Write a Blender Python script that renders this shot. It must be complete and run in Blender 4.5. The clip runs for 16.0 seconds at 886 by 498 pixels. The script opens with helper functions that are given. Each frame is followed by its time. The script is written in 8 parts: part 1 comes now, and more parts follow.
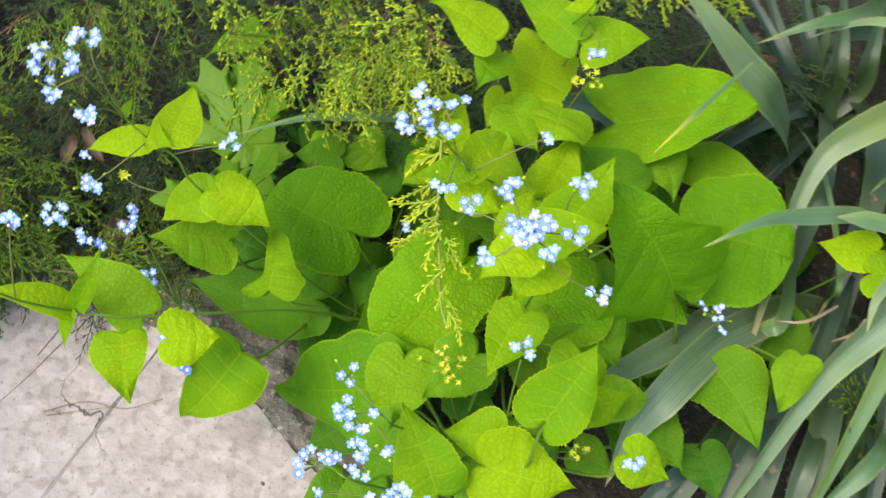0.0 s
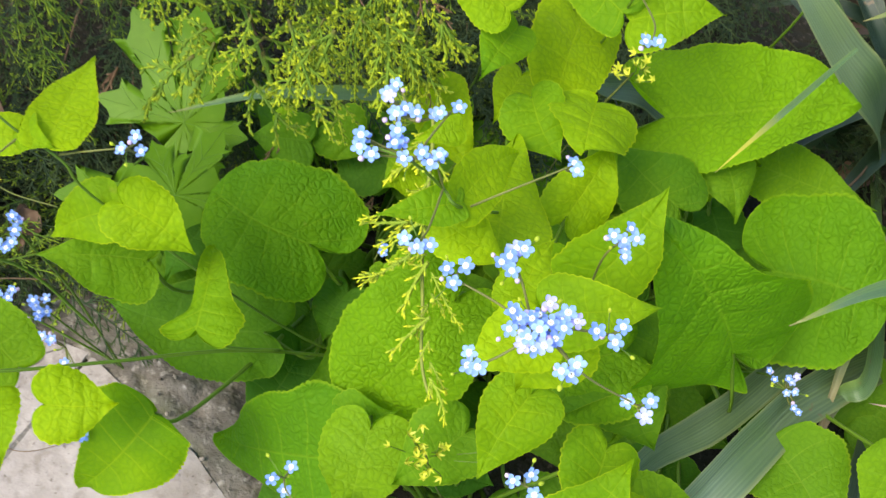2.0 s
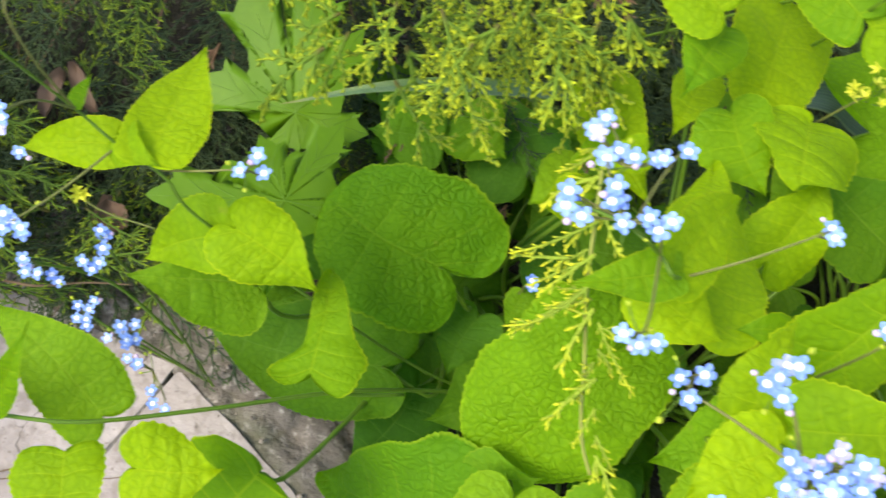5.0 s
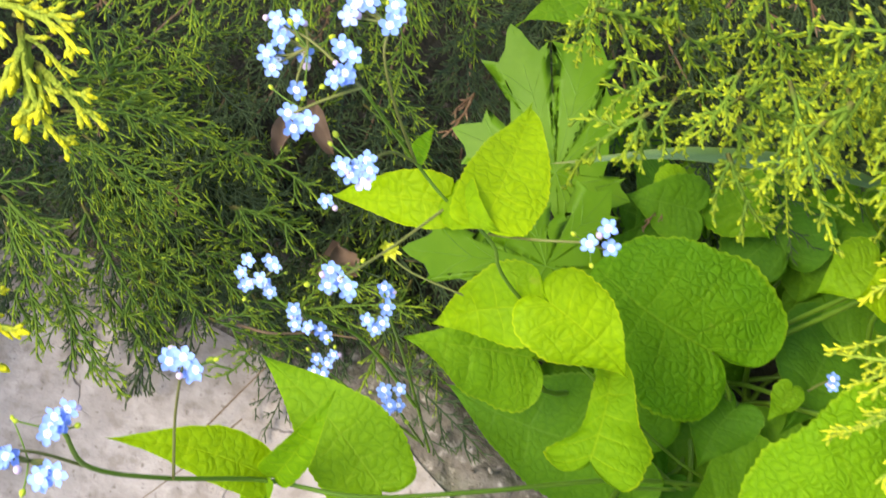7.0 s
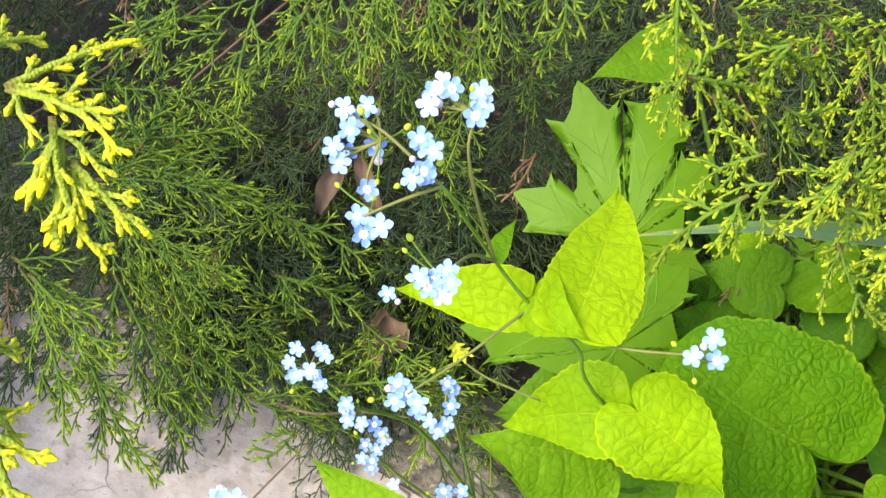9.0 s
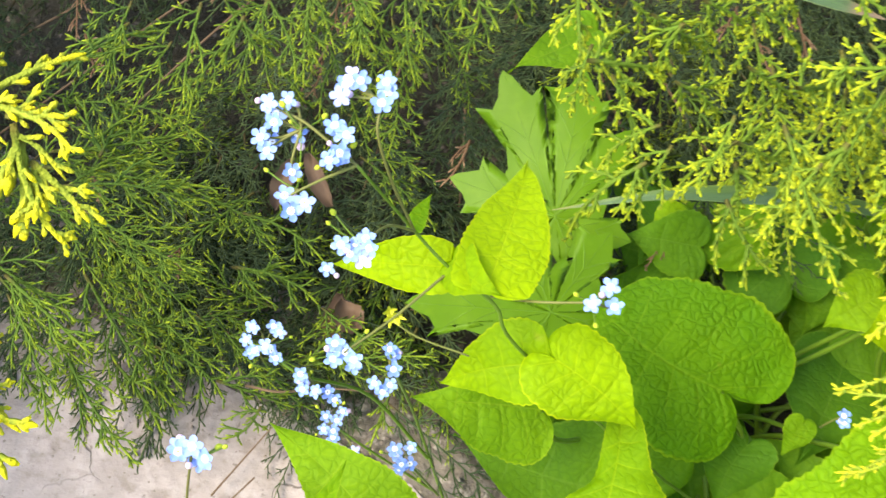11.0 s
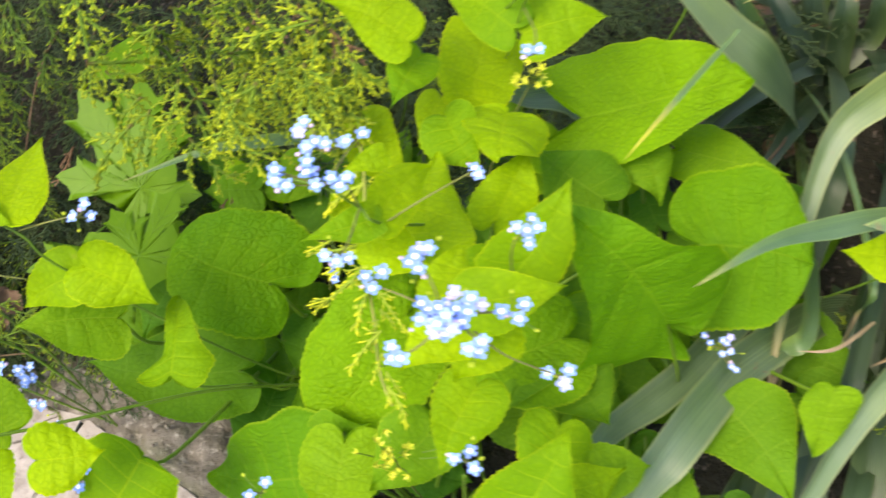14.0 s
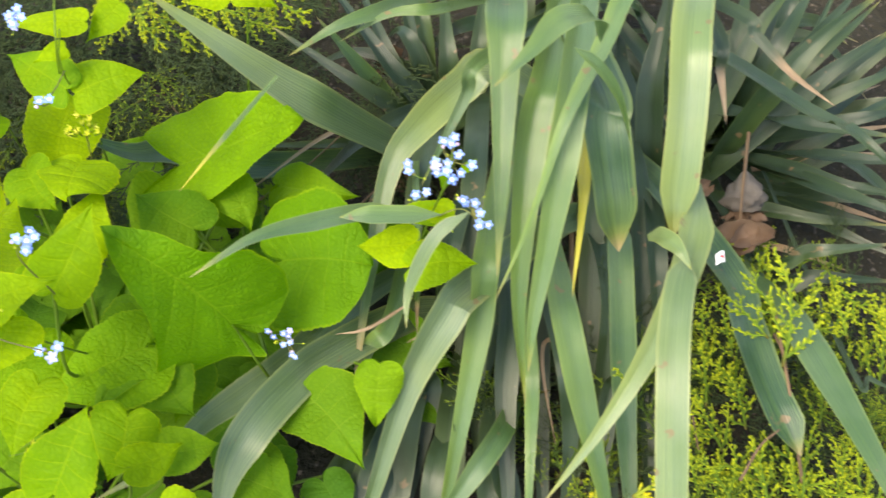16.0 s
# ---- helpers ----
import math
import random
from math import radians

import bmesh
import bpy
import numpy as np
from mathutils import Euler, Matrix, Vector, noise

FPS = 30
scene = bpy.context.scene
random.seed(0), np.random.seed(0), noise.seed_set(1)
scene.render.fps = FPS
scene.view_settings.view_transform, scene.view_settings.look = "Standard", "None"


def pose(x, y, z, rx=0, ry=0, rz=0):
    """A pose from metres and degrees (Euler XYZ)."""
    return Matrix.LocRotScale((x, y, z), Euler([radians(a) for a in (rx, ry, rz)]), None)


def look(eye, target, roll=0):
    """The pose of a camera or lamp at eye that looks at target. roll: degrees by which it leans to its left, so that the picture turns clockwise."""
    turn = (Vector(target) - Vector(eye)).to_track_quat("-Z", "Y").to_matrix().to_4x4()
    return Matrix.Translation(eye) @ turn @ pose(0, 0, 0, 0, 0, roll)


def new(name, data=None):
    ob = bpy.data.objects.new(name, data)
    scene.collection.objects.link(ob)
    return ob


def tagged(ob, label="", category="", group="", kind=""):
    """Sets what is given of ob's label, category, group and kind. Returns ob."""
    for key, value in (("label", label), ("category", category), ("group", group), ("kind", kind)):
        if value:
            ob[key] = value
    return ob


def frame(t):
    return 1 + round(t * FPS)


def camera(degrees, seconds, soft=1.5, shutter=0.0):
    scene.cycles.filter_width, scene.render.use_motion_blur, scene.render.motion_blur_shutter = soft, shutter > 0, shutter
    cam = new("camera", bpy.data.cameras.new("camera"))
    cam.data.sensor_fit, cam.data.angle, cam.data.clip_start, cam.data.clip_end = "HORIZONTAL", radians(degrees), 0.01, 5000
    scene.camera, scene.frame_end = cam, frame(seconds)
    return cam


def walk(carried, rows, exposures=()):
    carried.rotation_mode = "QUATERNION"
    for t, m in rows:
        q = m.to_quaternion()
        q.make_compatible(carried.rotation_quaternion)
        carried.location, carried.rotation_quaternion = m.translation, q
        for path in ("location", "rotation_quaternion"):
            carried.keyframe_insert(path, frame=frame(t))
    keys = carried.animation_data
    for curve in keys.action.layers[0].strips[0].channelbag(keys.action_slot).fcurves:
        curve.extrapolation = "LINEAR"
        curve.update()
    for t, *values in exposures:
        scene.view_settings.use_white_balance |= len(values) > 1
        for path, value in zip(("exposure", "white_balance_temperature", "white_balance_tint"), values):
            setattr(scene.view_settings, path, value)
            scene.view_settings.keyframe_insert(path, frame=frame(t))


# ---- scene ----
cam = camera(42.1, 16.0, soft=1.5, shutter=0.5)
ROWS = [
    (0, -0.0899, -0.3494, 0.9002, 31.00, -4.80, -0.25),
    (0.5, -0.0752, -0.3085, 0.8711, 29.25, -4.55, 3.85),
    (1, -0.0625, -0.2650, 0.8315, 28.64, -3.76, 4.51),
    (1.5, -0.0638, -0.2201, 0.7906, 28.37, -4.19, 2.92),
    (2, -0.0596, -0.1875, 0.7533, 26.93, -5.05, 2.32),
    (2.5, -0.0588, -0.1607, 0.7238, 25.20, -5.52, 1.98),
    (3, -0.0583, -0.1391, 0.6979, 24.04, -5.82, 1.50),
    (3.2, -0.0581, -0.1326, 0.6941, 23.88, -5.74, 1.26),
    (5.3, -0.1295, -0.1031, 0.6712, 23.79, -3.37, 7.14),
    (5.5, -0.1462, -0.1032, 0.6699, 24.00, -3.35, 7.91),
    (6, -0.1741, -0.1061, 0.6681, 24.31, -3.66, 9.51),
    (6.5, -0.1956, -0.0994, 0.6554, 24.54, -3.00, 10.84),
    (7, -0.2083, -0.0907, 0.6375, 25.69, -2.59, 11.58),
    (7.5, -0.2163, -0.0761, 0.6304, 27.00, -1.87, 12.28),
    (8, -0.2251, -0.0626, 0.6163, 26.90, -1.97, 12.39),
    (8.2, -0.2289, -0.0577, 0.6110, 26.87, -1.63, 12.64),
    (10.3, -0.2356, -0.0471, 0.6060, 25.94, -2.20, 11.82),
    (10.5, -0.2238, -0.0552, 0.6181, 26.25, -0.64, 11.26),
    (11, -0.2104, -0.0754, 0.6449, 26.62, -1.10, 9.03),
    (11.5, -0.1957, -0.0868, 0.6734, 26.88, -1.38, 6.13),
    (12, -0.1692, -0.0911, 0.6932, 27.12, -1.65, 3.23),
    (12.5, -0.1337, -0.1062, 0.7068, 26.89, -1.88, -1.20),
    (13, -0.1045, -0.1354, 0.7306, 27.09, -1.92, -3.45),
    (13.5, -0.0740, -0.1812, 0.7569, 27.63, -1.24, -3.60),
    (14, -0.0246, -0.2228, 0.7927, 29.16, -0.80, -4.88),
    (14.5, 0.0319, -0.2591, 0.8268, 30.81, -1.82, -7.28),
    (15, 0.0792, -0.2937, 0.8528, 32.47, -1.54, -9.43),
    (15.5, 0.1285, -0.3351, 0.8715, 33.59, -1.91, -11.33),
    (16, 0.1703, -0.3683, 0.8784, 34.27, -1.94, -12.42),
]
walk(cam, [(t, pose(x, y, z, rx, ry, rz)) for t, x, y, z, rx, ry, rz in ROWS],
     exposures=[(0, 1.76, 6900, 8), (3, 1.66, 6900, 8), (5.5, 1.8, 7000, 10), (7, 1.93, 7200, 10), (7.5, 2.14, 7200, 10), (8, 2.22, 7200, 10), (10.5, 2.21, 7400, 10), (12.5, 2.31, 7700, 12), (13.5, 2.0, 7600, 12), (14.5, 1.96, 7500, 12), (16, 2.0, 7700, 12)])

# ---- light: soft high daylight ----
SUN_ELEVATION, SUN_AZIMUTH = radians(56), radians(238)
world = bpy.data.worlds.new("sky")
scene.world = world
world.use_nodes = True
wn = world.node_tree.nodes
sky = wn.new("ShaderNodeTexSky")
sky.sky_type, sky.sun_disc = "NISHITA", False
sky.sun_elevation, sky.sun_rotation = SUN_ELEVATION, SUN_AZIMUTH
wn["Background"].inputs["Strength"].default_value = 0.15
world.node_tree.links.new(sky.outputs["Color"], wn["Background"].inputs["Color"])
sun_data = bpy.data.lights.new("sun", "SUN")
sun_data.energy, sun_data.angle, sun_data.color = 2.0, radians(30), (1.0, 0.93, 0.82)
sun = new("sun", sun_data)
sun_way = Vector((math.sin(SUN_AZIMUTH) * math.cos(SUN_ELEVATION), math.cos(SUN_AZIMUTH) * math.cos(SUN_ELEVATION), math.sin(SUN_ELEVATION)))
sun.matrix_world = look(sun_way * 8, (0, 0, 0))
scene.view_settings.exposure = 0.0


# ---- materials ----
class Nodes:
    """Short way to write a node material."""

    def __init__(self, name):
        self.mat = bpy.data.materials.new(name)
        self.mat.use_nodes = True
        self.tree = self.mat.node_tree
        self.bsdf = self.tree.nodes["Principled BSDF"]
        self.out = self.tree.nodes["Material Output"]

    def add(self, kind, **values):
        n = self.tree.nodes.new("ShaderNode" + kind)
        for key, value in values.items():
            if key == "op":
                n.operation = value
            elif key == "blend":
                n.data_type, n.blend_type = "RGBA", value
            elif key == "feature":
                n.feature = value
            else:
                n.inputs[key.replace("_", " ")].default_value = value
        return n

    def link(self, a, b):
        self.tree.links.new(a, b)

    def math(self, op, a, b=None, c=None):
        n = self.add("Math", op=op)
        for i, v in enumerate((a, b, c)):
            if v is None:
                continue
            if isinstance(v, (int, float)):
                n.inputs[i].default_value = v
            else:
                self.link(v, n.inputs[i])
        return n.outputs[0]

    def ramp(self, value, low, high):
        n = self.add("MapRange")
        n.inputs["From Min"].default_value, n.inputs["From Max"].default_value = low, high
        self.link(value, n.inputs["Value"])
        return n.outputs[0]

    def mix(self, factor, a, b, blend="MIX"):
        n = self.add("Mix", blend=blend)
        for i, v in ((0, factor), (6, a), (7, b)):
            if isinstance(v, (int, float)):
                n.inputs[i].default_value = v
            elif isinstance(v, tuple):
                n.inputs[i].default_value = (*v, 1)
            else:
                self.link(v, n.inputs[i])
        return n.outputs[2]

    def noise(self, scale, detail=3.0, coords=None):
        n = self.add("TexNoise", Scale=scale, Detail=detail)
        self.link(coords if coords else self.coords(), n.inputs["Vector"])
        return n.outputs["Fac"]

    def coords(self):
        return self.add("TexCoord").outputs["Object"]

    def bump(self, height, strength, distance):
        n = self.add("Bump", Strength=strength, Distance=distance)
        self.link(height, n.inputs["Height"])
        self.link(n.outputs[0], self.bsdf.inputs["Normal"])
        return n.outputs[0]

    def finish(self, color, rough, see_through=0.0, tint=None, gloss=0.4):
        self.link(color, self.bsdf.inputs["Base Color"])
        if isinstance(rough, float):
            self.bsdf.inputs["Roughness"].default_value = rough
        else:
            self.link(rough, self.bsdf.inputs["Roughness"])
        self.bsdf.inputs["Specular IOR Level"].default_value = gloss
        if see_through:
            t = self.add("BsdfTranslucent")
            self.link(tint if tint else color, t.inputs["Color"])
            m = self.add("MixShader", Fac=see_through)
            self.link(self.bsdf.outputs[0], m.inputs[1])
            self.link(t.outputs[0], m.inputs[2])
            self.link(m.outputs[0], self.out.inputs["Surface"])
        return self.mat


def leaf_material(name, deep, bright, relief_depth=0.5):
    """Brunnera leaf: side veins along the mesh's own u, a raised quilted net of cells between them, hairy matt surface."""
    n = Nodes(name)
    plan = n.add("UVMap")
    plan.uv_map = "UVMap"
    sep = n.add("SeparateXYZ")
    n.link(plan.outputs[0], sep.inputs[0])
    along, across = sep.outputs[0], sep.outputs[1]
    luck = n.add("ObjectInfo").outputs["Random"]
    side = n.math("ABSOLUTE", n.math("SUBTRACT", n.math("FRACT", along), 0.5))
    fade = n.ramp(across, 1.0, 0.45)
    groove = n.math("MULTIPLY", n.ramp(side, 0.16, 0.0), fade)
    thread = n.math("MULTIPLY", n.ramp(side, 0.045, 0.0), fade)
    rib = n.ramp(across, 0.035, 0.0)
    vein = n.math("MAXIMUM", thread, rib)
    # the net: cells of about 4 mm laid along the side veins, their edges wavering
    net_map = n.add("UVMap")
    net_map.uv_map = "net"
    wob = n.add("TexNoise", Scale=0.8, Detail=2.0)
    n.link(net_map.outputs[0], wob.inputs["Vector"])
    shrink = n.add("VectorMath", op="SCALE", Scale=1.15)
    n.link(wob.outputs["Color"], shrink.inputs[0])
    warp = n.add("VectorMath", op="ADD")
    n.link(net_map.outputs[0], warp.inputs[0])
    n.link(shrink.outputs[0], warp.inputs[1])

    def cells(scale):
        v = n.add("TexVoronoi", feature="DISTANCE_TO_EDGE", Scale=scale)
        v.voronoi_dimensions = "2D"
        n.link(warp.outputs[0], v.inputs["Vector"])
        return v.outputs["Distance"]

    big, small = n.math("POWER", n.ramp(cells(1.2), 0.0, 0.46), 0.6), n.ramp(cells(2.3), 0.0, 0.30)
    mottle = n.noise(38.0)
    color = n.mix(n.math("ADD", n.math("MULTIPLY", luck, 0.75), n.math("MULTIPLY", mottle, 0.25)), deep, bright)
    color = n.mix(n.math("MULTIPLY", n.ramp(n.noise(9.0), 0.5, 0.75), 0.35), color, (bright[0] * 1.25, bright[1] * 1.1, bright[2]))
    # Furrows between the cells darkened: crease shade put into the colour.
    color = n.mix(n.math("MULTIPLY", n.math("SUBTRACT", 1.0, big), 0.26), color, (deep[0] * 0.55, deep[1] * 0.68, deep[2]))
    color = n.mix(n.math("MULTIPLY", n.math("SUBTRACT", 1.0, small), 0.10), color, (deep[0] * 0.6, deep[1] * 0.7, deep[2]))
    color = n.mix(n.math("MULTIPLY", vein, 0.22), color, (bright[0] * 1.5, bright[1] * 1.25, bright[2] * 6.0))
    color = n.mix(n.math("MULTIPLY", n.ramp(n.noise(70.0), 0.72, 0.8), 0.3), color, (0.30, 0.27, 0.05))
    color = n.mix(n.math("MULTIPLY", n.math("MULTIPLY", n.ramp(across, 0.955, 0.985), n.ramp(n.noise(30.0), 0.25, 0.60)), 0.36), color, (bright[0] * 1.9, bright[1] * 1.35, bright[2] * 4))
    relief = n.math("ADD", n.math("MULTIPLY", big, 1.0), n.math("MULTIPLY", small, 0.14))
    relief = n.math("SUBTRACT", n.math("MULTIPLY", relief, n.ramp(n.noise(45.0), 0.1, 0.7)), n.math("MULTIPLY", n.math("MAXIMUM", groove, rib), 0.55))
    n.bump(n.math("ADD", relief, n.math("MULTIPLY", n.noise(900.0, 2.0), 0.06)), relief_depth, 0.0017)
    tint = n.mix(1.0, color, (1.5, 1.35, 0.3), "MULTIPLY")
    return n.finish(color, n.ramp(mottle, -1.2, 1.3), 0.45, tint, 0.13)


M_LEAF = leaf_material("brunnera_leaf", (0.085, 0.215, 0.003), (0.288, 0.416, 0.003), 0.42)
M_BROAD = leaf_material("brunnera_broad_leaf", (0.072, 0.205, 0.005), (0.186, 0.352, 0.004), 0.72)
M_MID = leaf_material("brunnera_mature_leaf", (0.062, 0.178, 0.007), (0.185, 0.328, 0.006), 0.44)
# The old leaf's tone also holds the shade low in the clump.
M_OLD_SHADED = leaf_material("brunnera_old_shaded_leaf", (0.036, 0.130, 0.008), (0.115, 0.245, 0.008), 0.38)


def maple_material():
    """Thin smooth maple leaf, its blade a little uneven in tone."""
    n = Nodes("maple_leaf")
    deep, bright = (0.068, 0.172, 0.004), (0.120, 0.240, 0.004)
    color = n.mix(n.noise(45.0, 4.0), deep, bright)
    color = n.mix(n.math("MULTIPLY", n.ramp(n.noise(160.0), 0.55, 0.75), 0.3), color, (0.15, 0.28, 0.01))
    n.bump(n.noise(260.0, 3.0), 0.3, 0.0008)
    return n.finish(color, 0.5, 0.45, n.mix(1.0, color, (1.5, 1.35, 0.4), "MULTIPLY"), 0.25)


M_MAPLE = maple_material()


def plain(name, dark, light, scale, rough, gloss=0.3, see=0.0, bump=0.0004):
    n = Nodes(name)
    f = n.noise(scale, 4.0)
    luck = n.add("ObjectInfo").outputs["Random"]
    color = n.mix(n.math("ADD", n.math("MULTIPLY", f, 0.7), n.math("MULTIPLY", luck, 0.3)), dark, light)
    n.bump(n.noise(scale * 3, 3.0), 0.4, bump)
    return n.finish(color, rough, see, None, gloss)


M_VEIN = plain("leaf_vein", (0.085, 0.195, 0.008), (0.13, 0.255, 0.010), 60, 0.5, see=0.2)
M_STEM = plain("green_stem", (0.062, 0.125, 0.009), (0.105, 0.185, 0.011), 60, 0.5, see=0.1)
M_GREENWOOD = plain("juniper_young_twig", (0.13, 0.16, 0.025), (0.21, 0.23, 0.04), 90, 0.7)
M_BRANCH = plain("flower_stalk", (0.085, 0.080, 0.020), (0.13, 0.15, 0.03), 90, 0.6)
M_BUD = plain("bud", (0.28, 0.38, 0.02), (0.42, 0.46, 0.03), 120, 0.5, see=0.2)
M_PINK = plain("pink_bud", (0.50, 0.36, 0.52), (0.66, 0.52, 0.66), 200, 0.5, see=0.2)
M_CALYX = plain("fading_calyx", (0.34, 0.40, 0.03), (0.56, 0.54, 0.04), 120, 0.5, see=0.25)
M_EYE = plain("flower_eye", (0.75, 0.76, 0.80), (0.85, 0.85, 0.84), 300, 0.5)
M_THROAT = plain("flower_throat", (0.20, 0.14, 0.03), (0.36, 0.27, 0.05), 300, 0.5)
M_TWIG = plain("juniper_twig", (0.075, 0.045, 0.025), (0.15, 0.10, 0.055), 90, 0.8)
M_DRY = plain("dry_leaf", (0.060, 0.038, 0.024), (0.20, 0.13, 0.085), 70, 0.75, see=0.15)
M_PAPER = plain("papery_husk", (0.028, 0.024, 0.020), (0.13, 0.115, 0.098), 110, 0.85, see=0.1, bump=0.002)
M_WRAP = plain("white_wrapper", (0.7, 0.68, 0.66), (0.8, 0.8, 0.8), 60, 0.5)
M_RED = plain("red_print", (0.55, 0.03, 0.04), (0.65, 0.05, 0.05), 60, 0.5)


def petal_material():
    n = Nodes("blue_petal")
    sep = n.add("SeparateXYZ")
    n.link(n.add("UVMap").outputs[0], sep.inputs[0])
    luck = n.add("ObjectInfo").outputs["Random"]
    color = n.mix(luck, (0.155, 0.275, 0.73), (0.27, 0.41, 0.83))
    color = n.mix(n.ramp(sep.outputs[0], 0.34, 0.10), color, (0.70, 0.75, 0.90))
    color = n.mix(n.math("MULTIPLY", n.ramp(sep.outputs[0], 0.6, 1.0), 0.35), color, (0.35, 0.48, 0.86))
    color = n.mix(n.math("MULTIPLY", n.ramp(luck, 0.93, 0.97), 0.5), color, (0.62, 0.45, 0.85))
    n.bump(n.noise(900.0), 0.3, 0.0003)
    return n.finish(color, 0.6, 0.35, None, 0.2)


M_PETAL = petal_material()


def blade_material(name, dark, light, waxy):
    """Iris leaf: fine length-wise ribs, waxy bloom, yellow margin and tip, brown withered end by vertex value."""
    n = Nodes(name)
    sep = n.add("SeparateXYZ")
    n.link(n.add("UVMap").outputs[0], sep.inputs[0])
    along, across = sep.outputs[0], sep.outputs[1]
    luck = n.add("ObjectInfo").outputs["Random"]
    attr = n.add("Attribute")
    attr.attribute_name = "wither"
    wsep = n.add("SeparateXYZ")
    n.link(attr.outputs["Vector"], wsep.inputs[0])
    ribs = n.add("TexWave", Scale=4.5, Distortion=1.2, Detail=3.0)
    comb = n.add("CombineXYZ")
    n.link(across, comb.inputs[0])
    n.link(n.math("MULTIPLY", along, 0.10), comb.inputs[1])
    n.link(comb.outputs[0], ribs.inputs["Vector"])
    streak = n.noise(17.0, 6.0, comb.outputs[0])
    bloom = n.noise(16.0, 4.0)
    color = n.mix(luck, dark, light)
    color = n.mix(n.math("MULTIPLY", n.ramp(bloom, 0.40, 0.75), 0.36), color, waxy)
    color = n.mix(n.math("MULTIPLY", ribs.outputs["Fac"], 0.50), color, (dark[0] * 0.7, dark[1] * 0.75, dark[2] * 0.8))
    color = n.mix(n.math("MULTIPLY", n.ramp(streak, 0.48, 0.72), 0.35), color, (light[0] * 1.7, light[1] * 1.5, light[2] * 1.5))
    color = n.mix(n.math("MULTIPLY", n.ramp(n.noise(11.0, 2.0), 0.5, 0.8), 0.4), color, (light[0] * 1.9, light[1] * 1.5, light[2]))
    # Yellow-green margin zone that also puts light on one half into the colour.
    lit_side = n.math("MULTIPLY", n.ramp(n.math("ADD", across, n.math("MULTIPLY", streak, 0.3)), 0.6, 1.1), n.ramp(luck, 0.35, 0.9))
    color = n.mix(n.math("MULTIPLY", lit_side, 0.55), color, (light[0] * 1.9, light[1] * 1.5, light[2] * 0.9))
    edge = n.ramp(n.math("ABSOLUTE", n.math("SUBTRACT", across, 0.5)), 0.42, 0.5)
    color = n.mix(n.math("MULTIPLY", edge, 0.4), color, (light[0] * 2.8, light[1] * 1.8, light[2] * 1.6))
    color = n.mix(wsep.outputs[0], color, (0.42, 0.38, 0.03))
    spots = n.math("MULTIPLY", n.ramp(n.noise(75.0, 2.0), 0.69, 0.73), 0.7)
    color = n.mix(spots, color, (0.16, 0.10, 0.05))
    color = n.mix(wsep.outputs[1], color, n.mix(n.noise(60.0), (0.12, 0.075, 0.04), (0.40, 0.29, 0.18)))
    n.bump(n.math("ADD", ribs.outputs["Fac"], n.math("MULTIPLY", n.noise(300.0), 0.5)), 0.35, 0.0005)
    return n.finish(color, n.ramp(bloom, -0.2, 1.5), 0.22, n.mix(1.0, color, (1.3, 1.3, 0.6), "MULTIPLY"), 0.55)


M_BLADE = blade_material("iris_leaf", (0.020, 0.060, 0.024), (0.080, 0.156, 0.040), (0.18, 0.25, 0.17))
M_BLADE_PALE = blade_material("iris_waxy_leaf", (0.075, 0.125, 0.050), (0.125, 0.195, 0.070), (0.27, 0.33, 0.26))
# Darker copy for inner and low blades: their shade is in the colour.
M_BLADE_SHADED = blade_material("iris_shaded_leaf", (0.009, 0.025, 0.011), (0.028, 0.057, 0.019), (0.055, 0.088, 0.058))


def juniper_material(name, old, young, tip, tip_from=0.66):
    n = Nodes(name)
    sep = n.add("SeparateXYZ")
    n.link(n.add("UVMap").outputs[0], sep.inputs[0])
    luck = n.add("ObjectInfo").outputs["Random"]
    piece = n.add("NewGeometry").outputs["Random Per Island"]
    age = sep.outputs[0]
    color = n.mix(n.math("ADD", n.math("MULTIPLY", luck, 0.5), n.math("MULTIPLY", piece, 0.5)), old, young)
    color = n.mix(n.math("MULTIPLY", n.ramp(age, tip_from, 1.0), n.math("ADD", 0.35, n.math("MULTIPLY", piece, 0.65))), color, tip)
    color = n.mix(n.math("MULTIPLY", n.ramp(age, 0.13, 0.03), 0.7), color, (0.085, 0.050, 0.022))
    scales = n.add("TexVoronoi", feature="F1", Scale=900.0)
    n.link(n.coords(), scales.inputs["Vector"])
    n.bump(scales.outputs["Distance"], 0.8, 0.0008)
    return n.finish(color, 0.7, 0.18, None, 0.10)


